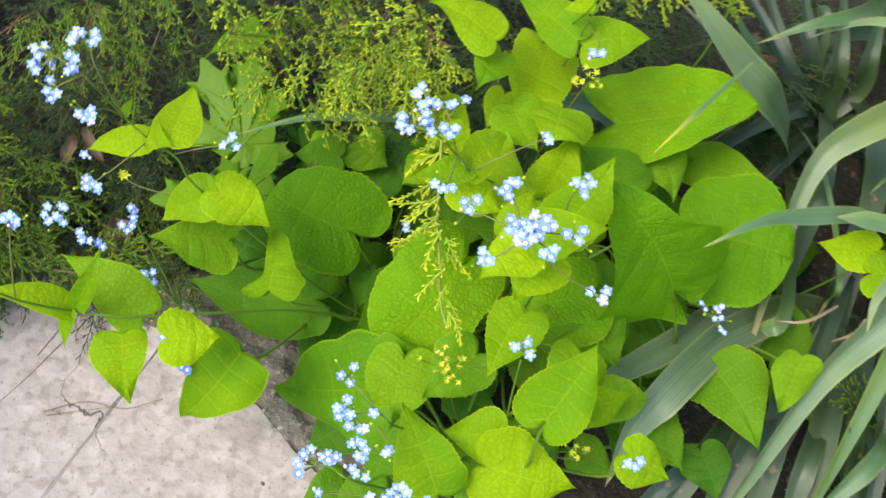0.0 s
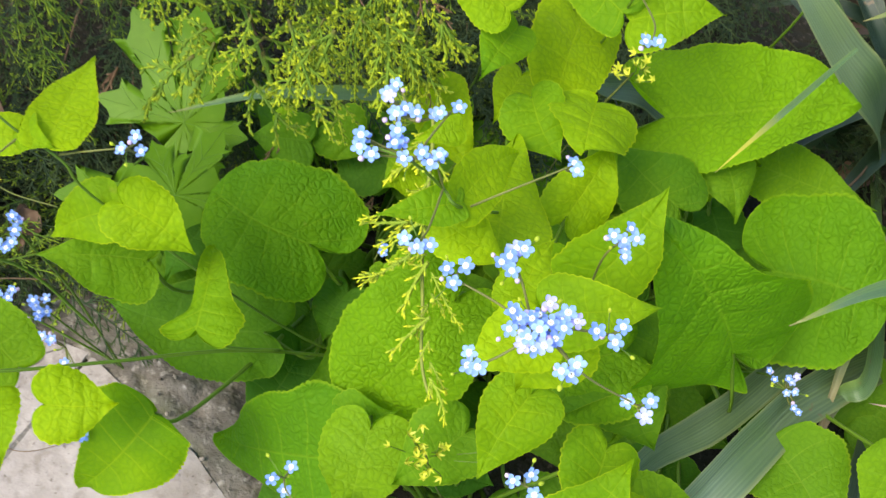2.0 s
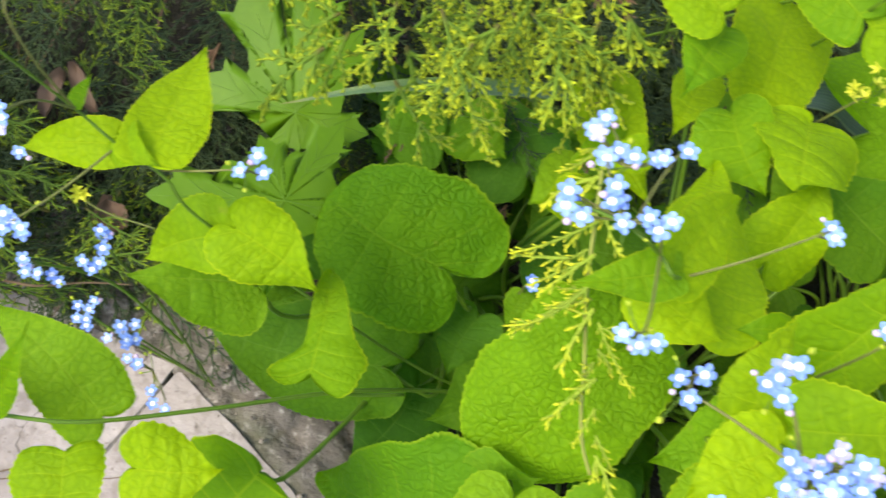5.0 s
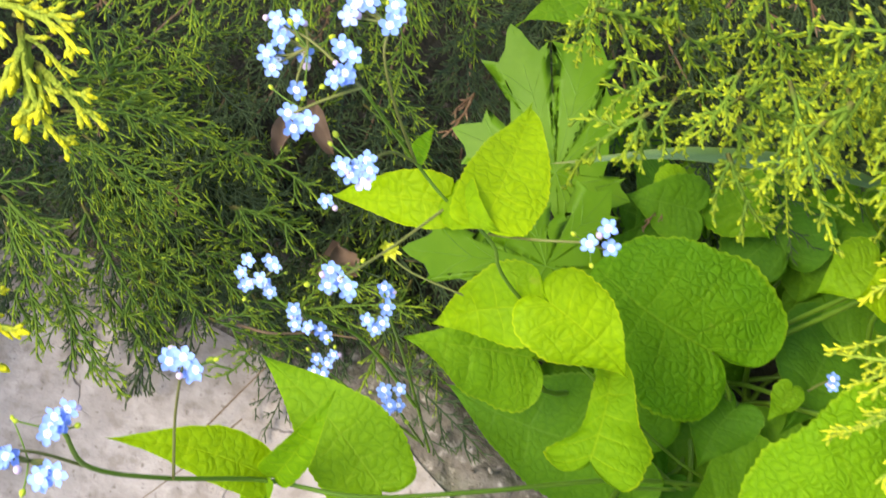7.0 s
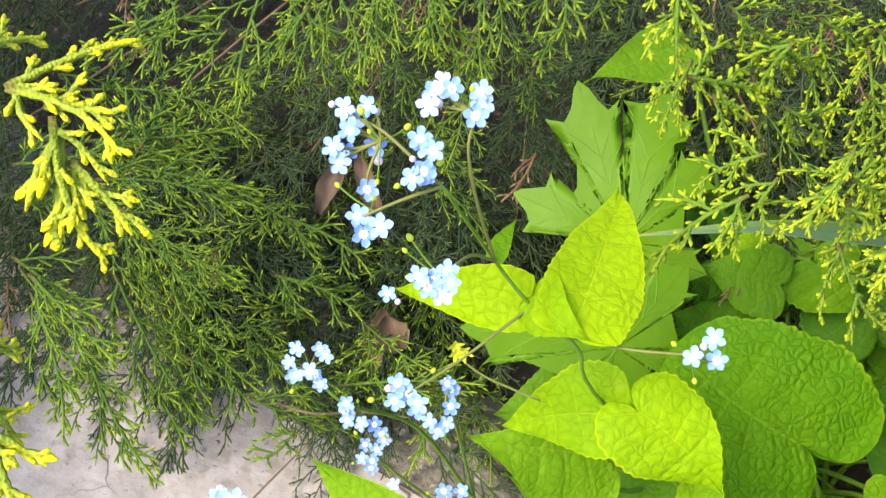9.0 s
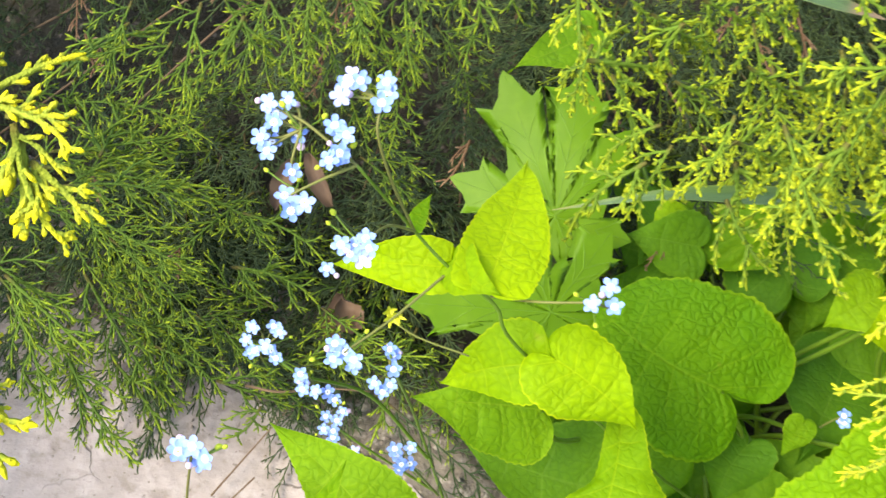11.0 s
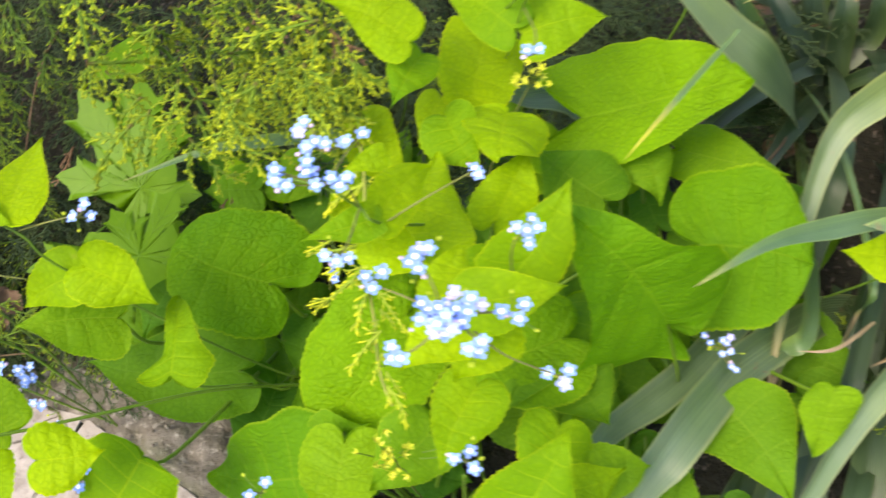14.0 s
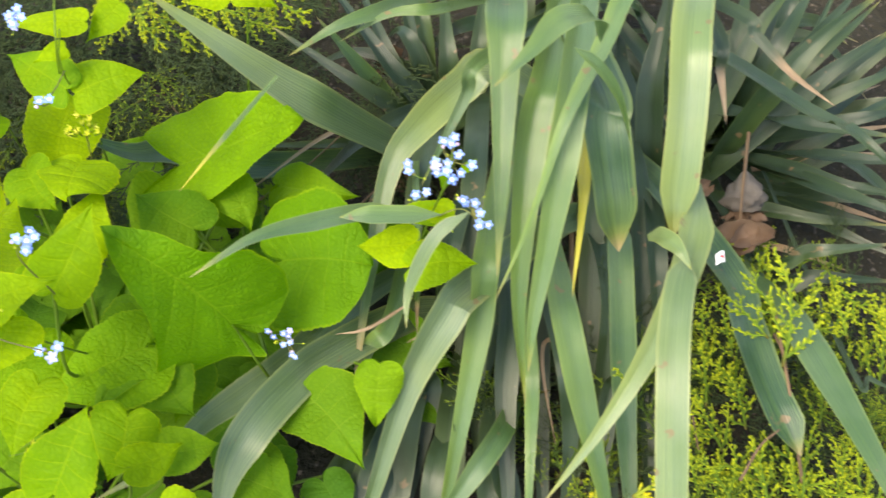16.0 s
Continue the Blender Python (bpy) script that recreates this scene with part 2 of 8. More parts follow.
M_JUNIPER = {
    # Shaded twin of the green: darkness inside the shrub put into the colour.
    "deep": juniper_material("juniper_inner_shaded", (0.022, 0.040, 0.020), (0.042, 0.066, 0.028), (0.075, 0.105, 0.030)),
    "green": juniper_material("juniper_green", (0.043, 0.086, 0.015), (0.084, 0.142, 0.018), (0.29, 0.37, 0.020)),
    "mid": juniper_material("juniper_mid", (0.062, 0.122, 0.016), (0.125, 0.205, 0.018), (0.42, 0.48, 0.018), 0.55),
    "shoot": juniper_material("juniper_shoot", (0.072, 0.138, 0.017), (0.145, 0.225, 0.019), (0.48, 0.52, 0.018), 0.52),
    "hang": juniper_material("juniper_hanging_shoot", (0.17, 0.26, 0.03), (0.26, 0.34, 0.03), (0.62, 0.60, 0.02), 0.55),
    "dead": juniper_material("juniper_dead", (0.085, 0.048, 0.026), (0.17, 0.10, 0.055), (0.27, 0.18, 0.11)),
    # Golden young growth; part of its brightness is sunlight put into the colour.
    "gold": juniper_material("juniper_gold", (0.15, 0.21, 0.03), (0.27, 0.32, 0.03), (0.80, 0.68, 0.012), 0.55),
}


def stone_material():
    """Pinkish sandstone: brown-grey mottling, darker weathered blotches, fine dark specks, hairline cracks."""
    n = Nodes("paving_stone")
    c = n.coords()
    color = n.mix(n.noise(7.0, 5.0, c), (0.19, 0.165, 0.15), (0.29, 0.255, 0.232))
    color = n.mix(n.math("MULTIPLY", n.ramp(n.noise(60.0, 5.0, c), 0.45, 0.75), 0.55), color, (0.38, 0.34, 0.315))
    color = n.mix(n.math("MULTIPLY", n.ramp(n.noise(95.0, 4.0, c), 0.52, 0.64), 0.55), color, (0.145, 0.118, 0.098))
    color = n.mix(n.math("MULTIPLY", n.ramp(n.noise(14.0, 6.0, c), 0.54, 0.66), 0.55), color, (0.15, 0.125, 0.105))
    color = n.mix(n.math("MULTIPLY", n.ramp(n.noise(260.0, 2.0, c), 0.64, 0.72), 0.7), color, (0.10, 0.08, 0.065))
    crack = n.add("TexVoronoi", feature="DISTANCE_TO_EDGE", Scale=5.0)
    bend = n.add("TexNoise", Scale=14.0, Detail=4.0)
    n.link(c, bend.inputs["Vector"])
    shift = n.add("VectorMath", op="SCALE", Scale=0.12)
    n.link(bend.outputs["Color"], shift.inputs[0])
    both = n.add("VectorMath", op="ADD")
    n.link(c, both.inputs[0])
    n.link(shift.outputs[0], both.inputs[1])
    n.link(both.outputs[0], crack.inputs["Vector"])
    line = n.math("MULTIPLY", n.ramp(crack.outputs["Distance"], 0.006, 0.0), n.ramp(n.noise(4.0, 2.0, c), 0.50, 0.60))
    color = n.mix(line, color, (0.05, 0.04, 0.032))
    pits = n.math("ADD", n.noise(120.0, 6.0, c), n.math("MULTIPLY", n.noise(12.0, 3.0, c), 1.5))
    n.bump(n.math("SUBTRACT", pits, line), 0.6, 0.003)
    return n.finish(color, 0.85, 0.0, None, 0.25)


def soil_material():
    n = Nodes("soil")
    c = n.coords()
    color = n.mix(n.noise(40.0, 6.0, c), (0.009, 0.009, 0.006), (0.034, 0.031, 0.021))
    color = n.mix(n.ramp(n.noise(160.0, 3.0, c), 0.6, 0.75), color, (0.11, 0.09, 0.07))
    n.bump(n.noise(90.0, 8.0, c), 0.9, 0.01)
    return n.finish(color, 0.95, 0.0, None, 0.15)


M_STONE, M_SOIL = stone_material(), soil_material()


# ---- building helpers ----
def mesh_from(name, verts, faces, material, uvs=None):
    """A mesh from arrays; uvs is one pair a vertex."""
    me = bpy.data.meshes.new(name)
    me.from_pydata([tuple(v) for v in verts], [], faces)
    if uvs is not None:
        layer = me.uv_layers.new(name="UVMap")
        idx = np.empty(len(me.loops), dtype=np.int32)
        me.loops.foreach_get("vertex_index", idx)
        layer.data.foreach_set("uv", np.asarray(uvs, dtype=np.float32)[idx].ravel())
    me.materials.append(material)
    me.polygons.foreach_set("use_smooth", [True] * len(me.polygons))
    me.update()
    return me


GROUPS = {"brunnera": "brunnera plants in the bed", "iris": "iris fans in the bed", "juniper": "junipers in the bed"}


def thing(name, root, label, category):
    ob = tagged(new(name), label, category, group=GROUPS.get(name, ""))
    ob.location = root
    ob.empty_display_size = 0.02
    return ob


def part(name, me, parent, label=""):
    """Links a mesh given in world metres as a part of parent."""
    ob = new(name, me)
    ob.parent = parent
    if parent.parent is None:
        ob.matrix_parent_inverse = Matrix.Translation(-parent.location)
    return tagged(ob, label)


def smooth_line(points, count):
    """Catmull-Rom line through the points."""
    p = np.array(points, float)
    p = np.vstack([2 * p[0] - p[1], p, 2 * p[-1] - p[-2]])
    n = len(p) - 3
    res = []
    for k in range(count):
        s = k / (count - 1) * n
        i = min(int(s), n - 1)
        u = s - i
        a, b, c, d = p[i : i + 4]
        res.append(0.5 * (2 * b + (c - a) * u + (2 * a - 5 * b + 4 * c - d) * u * u + (3 * b - a - 3 * c + d) * u**3))
    return np.array(res)


def tube_arrays(line, radii, sides, base=0):
    verts, faces = [], []
    n = len(line)
    for i in range(n):
        d = Vector(line[min(i + 1, n - 1)] - line[max(i - 1, 0)]).normalized()
        a = d.orthogonal().normalized() if i == 0 else (a - d * a.dot(d)).normalized()
        b = d.cross(a)
        for k in range(sides):
            w = 2 * math.pi * k / sides
            verts.append(Vector(line[i]) + (a * math.cos(w) + b * math.sin(w)) * radii[i])
    for i in range(n - 1):
        for k in range(sides):
            j = (k + 1) % sides
            faces.append((base + i * sides + k, base + i * sides + j, base + (i + 1) * sides + j, base + (i + 1) * sides + k))
    faces.append(tuple(base + (n - 1) * sides + k for k in range(sides)))
    return verts, faces


def tube(parent, name, points, r0, r1, material=None):
    count = 6 * (len(points) - 1) + 1
    line = smooth_line(points, count)
    if name == "branch":
        r0, r1 = min(r0, 0.00055), min(r1, 0.0004)
    elif name == "stem":
        r0, r1 = 0.85 * r0, 0.85 * r1
    v, f = tube_arrays(line, np.linspace(r0, r1, count), 7)
    if material is None:
        material = M_BRANCH if name == "branch" else M_STEM
    return part(name, mesh_from(name, v, f, material), parent)


leaf_dice = random.Random(11)


def leaf_frame(base, tip, face):
    base, tip = Vector(base), Vector(tip)
    y = tip - base
    length = y.length
    y.normalize()
    z = Vector(face)
    z = (z - y * z.dot(y)).normalized()
    return base, y.cross(z), y, z, length


OUTLINES = {
    # half outline of a blade from the stalk round one lobe to the tip: shares of the width, shares of the length (of the lobe where behind the stalk)
    "round": ((0, 0.015, 0.10, 0.26, 0.41, 0.495, 0.505, 0.455, 0.36, 0.235, 0.105, 0), (0, -0.42, -0.88, -1.0, -0.72, 0.0, 0.23, 0.45, 0.64, 0.80, 0.925, 1.0)),
    "broad": ((0, 0.015, 0.10, 0.26, 0.41, 0.495, 0.515, 0.495, 0.435, 0.325, 0.175, 0), (0, -0.42, -0.88, -1.0, -0.72, 0.0, 0.25, 0.48, 0.68, 0.84, 0.95, 1.0)),
    "heart": ((0, 0.03, 0.15, 0.32, 0.455, 0.50, 0.475, 0.395, 0.275, 0.145, 0.045, 0), (0, -0.50, -1.0, -0.90, -0.25, 0.14, 0.31, 0.48, 0.63, 0.78, 0.91, 1.0)),
    "ovate": ((0, 0.13, 0.30, 0.43, 0.495, 0.50, 0.445, 0.345, 0.22, 0.11, 0.035, 0), (0, -0.60, -0.70, -0.10, 0.12, 0.25, 0.39, 0.54, 0.69, 0.83, 0.93, 1.0)),
    "bent": ((0, 0.06, 0.17, 0.30, 0.41, 0.485, 0.475, 0.44, 0.30, 0.20, 0.075, 0), (0, -0.75, -1.0, -1.0, -0.85, 0.0, 0.20, 0.39, 0.56, 0.76, 0.93, 1.0)),
    "wrapped": ((0, 0.01, 0.04, 0.10, 0.20, 0.35, 0.51, 0.53, 0.43, 0.32, 0.15, 0), (0, -0.55, -1.0, -0.85, -0.60, -0.42, -0.15, 0.12, 0.29, 0.48, 0.82, 1.0)),
    "open": ((0, 0.11, 0.24, 0.36, 0.45, 0.51, 0.515, 0.48, 0.40, 0.29, 0.14, 0), (0, -0.25, -0.75, -1.0, -0.75, -0.15, 0.18, 0.40, 0.58, 0.76, 0.91, 1.0)),
    "hooked": ((0, 0.10, 0.30, 0.46, 0.49, 0.34, 0.22, 0.20, 0.17, 0.11, 0.04, 0), (0, -0.55, -1.0, -0.6, 0.0, 0.14, 0.26, 0.42, 0.60, 0.80, 0.93, 1.0)),
    "slim": ((0, 0.12, 0.32, 0.46, 0.50, 0.40, 0.29, 0.25, 0.20, 0.12, 0.04, 0), (0, -0.62, -1.0, -0.3, 0.12, 0.26, 0.38, 0.52, 0.68, 0.84, 0.94, 1.0)),
}


def heart_leaf(plant, base, tip, width, face=None, fold=0.16, arch=0.06, lobe=0.18, petiole=False, veins=6, old=None, shape=None, uneven=None, wave=None, droop=None):
    """A heart-shaped leaf from the end of its stalk to its tip: rounded lobes behind the stalk, domed between the side veins, waved toothed margin.
    lobe and shape: how far the lobes reach behind the stalk, and the outline, one value or one for each side."""
    r = leaf_dice
    if face is None:
        face = (r.uniform(-0.28, 0.28), -0.42 + r.uniform(-0.2, 0.2), 0.9)
    o, ax, ay, az, length = leaf_frame(base, tip, face)
    rows, half = (128, 14) if width > 0.06 else (88, 10) if width > 0.028 else (40, 6)
    lobes = lobe if isinstance(lobe, tuple) else (lobe, lobe)
    if shape is None:
        shape = "round" if max(lobes) > 0.2 else "heart" if max(lobes) > 0.1 else "ovate"
    shapes = shape if isinstance(shape, tuple) else (shape, shape)
    edges = [smooth_line([(x * width, (y * k if y < 0 else y) * length, 0) for x, y in zip(*OUTLINES[kind])], rows) for kind, k in zip(shapes, lobes)]
    p1, p2, p3, p4 = (r.uniform(0, 6.28) for _ in range(4))
    ruffle, twist, bend = r.uniform(0.03, 0.065), r.uniform(-0.30, 0.30), r.uniform(-0.07, 0.07)
    if wave is not None:
        ruffle = wave
    lean = r.uniform(-0.09, 0.09) if uneven is None else uneven
    curl = r.uniform(0.06, 0.20) if droop is None else droop
    tooth = min(0.022, 0.0012 / width)
    teeth = int(length * 2.2 / 0.0045)
    verts, uvs, nets, faces = [], [], [], []
    cols = 2 * half + 1
    for i in range(rows):
        t = i / (rows - 1)
        rib = length * max(0.0, (t - 0.24) / 0.76) ** 1.05
        for c in range(cols):
            v = (c - half) / half
            a = abs(v)
            side = 1 if v >= 0 else -1
            edge = edges[1 if side > 0 else 0][i]
            ph = p1 if side > 0 else p2
            grow = 1 + lean * side + 0.04 * math.sin(5 * t + ph)
            grow += (tooth * math.sin(6.28 * teeth * t + ph) + 0.020 * math.sin(19 * t + p3 + side) + 0.012 * math.sin(37 * t + p4)) * a**3 * min(1.0, 12 * (1 - t))
            if width > 0.04:
                grow += (0.10 * noise.noise(Vector((5.5 * t + ph, p4 + 3 * side, 0.3))) + 0.045 * noise.noise(Vector((17 * t + ph, p3 + 3 * side, 1.3)))) * a * a
            x = edge[0] * a * side * grow
            y = rib + (edge[1] - rib) * a - 0.05 * length * math.sin(math.pi * a) * min(1.0, 3 * t) * (1 - t)
            s = y / length
            q = 2 * abs(x) / width
            z = fold * width * 0.5 * (q * q / (q + 0.45)) - curl * width * 0.5 * q**3
            z += arch * length * 4 * max(-0.25, s) * (1 - s) - 0.05 * length * max(0.0, s - 0.6) ** 2 * 6
            z += ruffle * width * a**2.5 * math.sin(11 * t + ph) * 1.5
            z += 0.016 * width * abs(math.sin(math.pi * veins * t)) * min(1.0, 4 * a * (1 - a) + 0.2 * a)
            z += 0.020 * width * noise.noise(Vector((p1 + x * 60, p2 + y * 60, p3))) * min(1.0, 3 * a)
            z += twist * x * s * 0.6
            x += bend * length * math.sin(math.pi * min(1, max(0, s)))
            verts.append(o + ax * x + ay * y + az * z)
            uvs.append((t * veins * 1.3 + 0.35, a))
            nets.append((x / 0.0050 + 40 * p1, y / 0.0050 + 40 * p2))
    for i in range(rows - 1):
        for c in range(cols - 1):
            q = i * cols + c
            faces.append((q, q + 1, q + cols + 1, q + cols))
    # Lower leaves get darker tones: age, and the clump's inner shade in the colour.
    tone = M_LEAF if base[2] > 0.19 else M_MID if base[2] > 0.09 else M_OLD_SHADED
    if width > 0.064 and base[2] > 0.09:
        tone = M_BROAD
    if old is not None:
        tone = M_OLD_SHADED if old else M_LEAF
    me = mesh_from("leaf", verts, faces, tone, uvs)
    layer = me.uv_layers.new(name="net")
    idx = np.empty(len(me.loops), dtype=np.int32)
    me.loops.foreach_get("vertex_index", idx)
    layer.data.foreach_set("uv", np.asarray(nets, dtype=np.float32)[idx].ravel())
    leaf = part("leaf", me, plant)
    if petiole:
        root = plant.location
        b = Vector(base)
        m1 = b - ay * 0.3 * length - Vector((0, 0, 0.25 * max(0.02, b.z)))
        m2 = b.lerp(root, 0.65)
        part("petiole", mesh_from("petiole", *tube_arrays(smooth_line([b, m1, m2, Vector((root.x + r.uniform(-0.03, 0.03), root.y + r.uniform(-0.03, 0.03), -0.012))], 16), np.linspace(0.0010, 0.0018, 16), 6), M_STEM), plant)
    return leaf


def maple_leaf(plant, base, tip, lobes, face=(0.0, -0.35, 0.9)):
    """A maple leaf spread round the end of its stalk. lobes: from one side to the other, each its angle from the base-to-tip line in degrees,
    its reach, the depth of the bay after it, both as shares of that line, and its breadth."""
    r = leaf_dice
    o, ax, ay, az, length = leaf_frame(base, tip, face)
    ring = []
    for k, (turn, reach, bay, broad) in enumerate(lobes):
        following = lobes[(k + 1) % len(lobes)][0] + (360 if k == len(lobes) - 1 else 0)
        for d, f in ((-15, 0.58), (-14, 0.70), (-15, 0.78), (-18, 0.86), (-11, 0.82), (-7, 0.86), (-3, 0.94), (0, 1.0), (3, 0.94), (7, 0.86), (11, 0.81), (18, 0.84), (15, 0.76), (14, 0.68), (15, 0.57)):
            ring.append((turn + d * broad * r.uniform(0.85, 1.15), reach * (f if f == 1.0 else f * r.uniform(0.97, 1.03))))
        ring.append((0.5 * (turn + following), bay))
    rings, n = 12, len(ring)
    p = r.uniform(0, 6)

    def lay(turn, reach):
        x, y = length * reach * math.sin(radians(turn)), length * reach * math.cos(radians(turn))
        z = length * reach * -0.10 * reach + 0.03 * length * reach * math.sin(radians(turn) * 3 + p + 3 * reach)
        z += 0.012 * length * noise.noise(Vector((p + 4.5 * reach * math.sin(radians(turn)), 4.5 * reach * math.cos(radians(turn)), p)))
        return o + ax * x + ay * y + az * z

    verts, faces = [], []
    for k in range(rings):
        for turn, reach in ring:
            verts.append(lay(turn, reach * k / (rings - 1)))
    for k in range(rings - 1):
        for i in range(n):
            j = (i + 1) % n
            faces.append((k * n + i, (k + 1) * n + i, (k + 1) * n + j, k * n + j))
    leaf = part("leaf", mesh_from("leaf", verts, faces, M_MAPLE), plant)
    for turn, reach, bay, broad in lobes:
        rays = [[(turn, reach * f) for f in (0.0, 0.33, 0.66, 0.96)]]
        rays += [[(turn, reach * f), (turn + 8 * flip, reach * (f + 0.14)), (turn + 14 * flip, reach * (f + 0.26))] for f in (0.34, 0.52) for flip in (1, -1)]
        for ray in rays:
            pts = [lay(*q) + az * 0.0001 for q in ray]
            part("vein", mesh_from("vein", *tube_arrays(smooth_line([tuple(q) for q in pts], 7), np.linspace(0.00035, 0.00015, 7), 4), M_VEIN), leaf)


def petal_mesh(seed):
    """Five rounded petals, slightly cupped, round a narrow throat."""
    r = random.Random(seed)
    verts, uvs, faces = [], [], []
    for k in range(5):
        w0 = 2 * math.pi * (k + r.uniform(-0.06, 0.06)) / 5
        lift = r.uniform(-0.10, 0.22)
        reach = r.uniform(0.94, 1.05)
        for i in range(8):
            s = i / 7
            radius = 0.0004 + 0.0030 * s * reach
            spread = 0.00014 + 0.00104 * math.sqrt(max(0.0, 1 - ((s - 0.66) / 0.50) ** 2)) * (1.0 if s < 0.95 else 0.8)
            for c in range(5):
                v = (c - 2) / 2
                x, y = radius - 0.00045 * v * v * s * s, spread * v
                z = lift * radius * s + 0.00035 * (v * v) * s + 0.00002 * k
                verts.append((x * math.cos(w0) - y * math.sin(w0), x * math.sin(w0) + y * math.cos(w0), z))
                uvs.append((s, 0.5 + 0.5 * v))
        b = k * 40
        for i in range(7):
            for c in range(4):
                q = b + i * 5 + c
                faces.append((q, q + 1, q + 6, q + 5))
    return mesh_from("petals", verts, faces, M_PETAL, uvs)


def ring_mesh():
    """White raised ring round a small yellow-brown throat."""
    verts, faces = [], []
    for i, (rad, z) in enumerate(((0.00112, 0.0001), (0.00094, 0.00046), (0.00056, 0.00050), (0.00034, 0.00030))):
        for k in range(10):
            w = 2 * math.pi * k / 10
            verts.append((rad * math.cos(w), rad * math.sin(w), z))
    for i in range(3):
        for k in range(10):
            j = (k + 1) % 10
            faces.append((i * 10 + k, i * 10 + j, i * 10 + 10 + j, i * 10 + 10 + k))
    faces.append(tuple(range(30, 40)))
    me = mesh_from("eye", verts, faces, M_EYE)
    me.materials.append(M_THROAT)
    me.polygons[len(me.polygons) - 1].material_index = 1
    return me


def bud_mesh(name, material, stretch):
    bm = bmesh.new()
    bmesh.ops.create_icosphere(bm, subdivisions=2, radius=0.0012)
    for v in bm.verts:
        v.co.z *= stretch
        v.co.x *= 1.0 - 0.25 * max(0, v.co.z / 0.002)
        v.co.y *= 1.0 - 0.25 * max(0, v.co.z / 0.002)
    me = bpy.data.meshes.new(name)
    bm.to_mesh(me)
    bm.free()
    me.materials.append(material)
    me.polygons.foreach_set("use_smooth", [True] * len(me.polygons))
    return me


def calyx_mesh():
    """A star of five narrow yellowing sepals round a small fruit."""
    verts, faces = [], []
    for k in range(5):
        w = 2 * math.pi * k / 5
        d, e = Vector((math.cos(w), math.sin(w), 1.1)), Vector((-math.sin(w), math.cos(w), 0))
        b = len(verts)
        for s, wd in ((0.0, 0.0005), (0.45, 0.0007), (0.8, 0.0004), (1.0, 0.0001)):
            verts += [d * (0.0028 * s) - e * wd, d * (0.0028 * s) + e * wd + Vector((0, 0, 0.0002))]
        for i in range(3):
            faces.append((b + 2 * i, b + 2 * i + 1, b + 2 * i + 3, b + 2 * i + 2))
    return mesh_from("calyx", verts, faces, M_CALYX)


PETALS = [petal_mesh(s) for s in range(6)]
EYE_RING = ring_mesh()
BUD = bud_mesh("bud", M_BUD, 1.35)
PINK_BUD = bud_mesh("bud", M_PINK, 1.1)
CALYX = calyx_mesh()
bloom_dice = random.Random(5)


def place(name, me, parent, where, normal, size=1.0, spin=None):
    """A part that shares its mesh, set on a point and turned to face along normal."""
    ob = new(name, me)
    ob.parent = parent
    turn = Vector(normal).to_track_quat("Z", "Y").to_matrix().to_4x4()
    m = Matrix.Translation(where) @ turn @ Matrix.Rotation(bloom_dice.uniform(0, 6.28) if spin is None else spin, 4, "Z") @ Matrix.Scale(size, 4)
    if parent.parent is None:
        ob.matrix_parent_inverse = Matrix.Translation(-parent.location)
    ob.matrix_basis = m
    return ob


def flower(plant, where, size=1.0):
    r = bloom_dice
    n = Vector((r.uniform(-0.45, 0.45), -0.45 + r.uniform(-0.4, 0.4), 0.9)).normalized()
    ob = place("flower", r.choice(PETALS), plant, where, n, size * r.uniform(0.92, 1.10))
    eye = new("eye", EYE_RING)
    eye.parent = ob
    return n


def flower_spray(plant, places, node=None, size=1.0):
    """Flowers at their places, each on its own fine stalk from the node, with a few buds between."""
    r = bloom_dice
    if len(places) > 3:
        # later flowers of the same head, tucked a little lower between the open ones
        places = places + [tuple(Vector(places[k]).lerp(Vector(places[k + 1]), 0.5) + Vector((r.uniform(-0.003, 0.003), r.uniform(-0.003, 0.003), -0.0025))) for k in range(0, len(places) - 1, 2)]
    for p in places:
        n = flower(plant, p, size)
        p = Vector(p)
        end = Vector(node) if node else p - n * 0.012 - Vector((0, 0, 0.01))
        a = p - n * 0.0006
        mid = a.lerp(end, 0.4) - n * 0.003
        part("stalk", mesh_from("stalk", *tube_arrays(smooth_line([a, mid, end], 7), np.linspace(0.00035, 0.0005, 7), 5), M_BRANCH), plant)
    for p in places[::4]:
        q = Vector(p) + Vector((r.uniform(-0.004, 0.004), r.uniform(-0.004, 0.004), -0.0015))
        place("bud", PINK_BUD, plant, q, (0.1, -0.4, 0.9), r.uniform(0.7, 1.1))
    if node:
        for _ in range(1 + len(places) // 3):
            end = Vector(node) + Vector((r.uniform(-0.011, 0.011), r.uniform(-0.011, 0.011), r.uniform(-0.003, 0.004)))
            place("bud", BUD, plant, end, end - Vector(node) + Vector((0, 0, 0.004)), r.uniform(0.5, 0.85))
            part("stalk", mesh_from("stalk", *tube_arrays(smooth_line([end, end.lerp(Vector(node), 0.5) - Vector((0, 0, 0.001)), Vector(node)], 6), [0.0003] * 6, 4), M_STEM), plant)


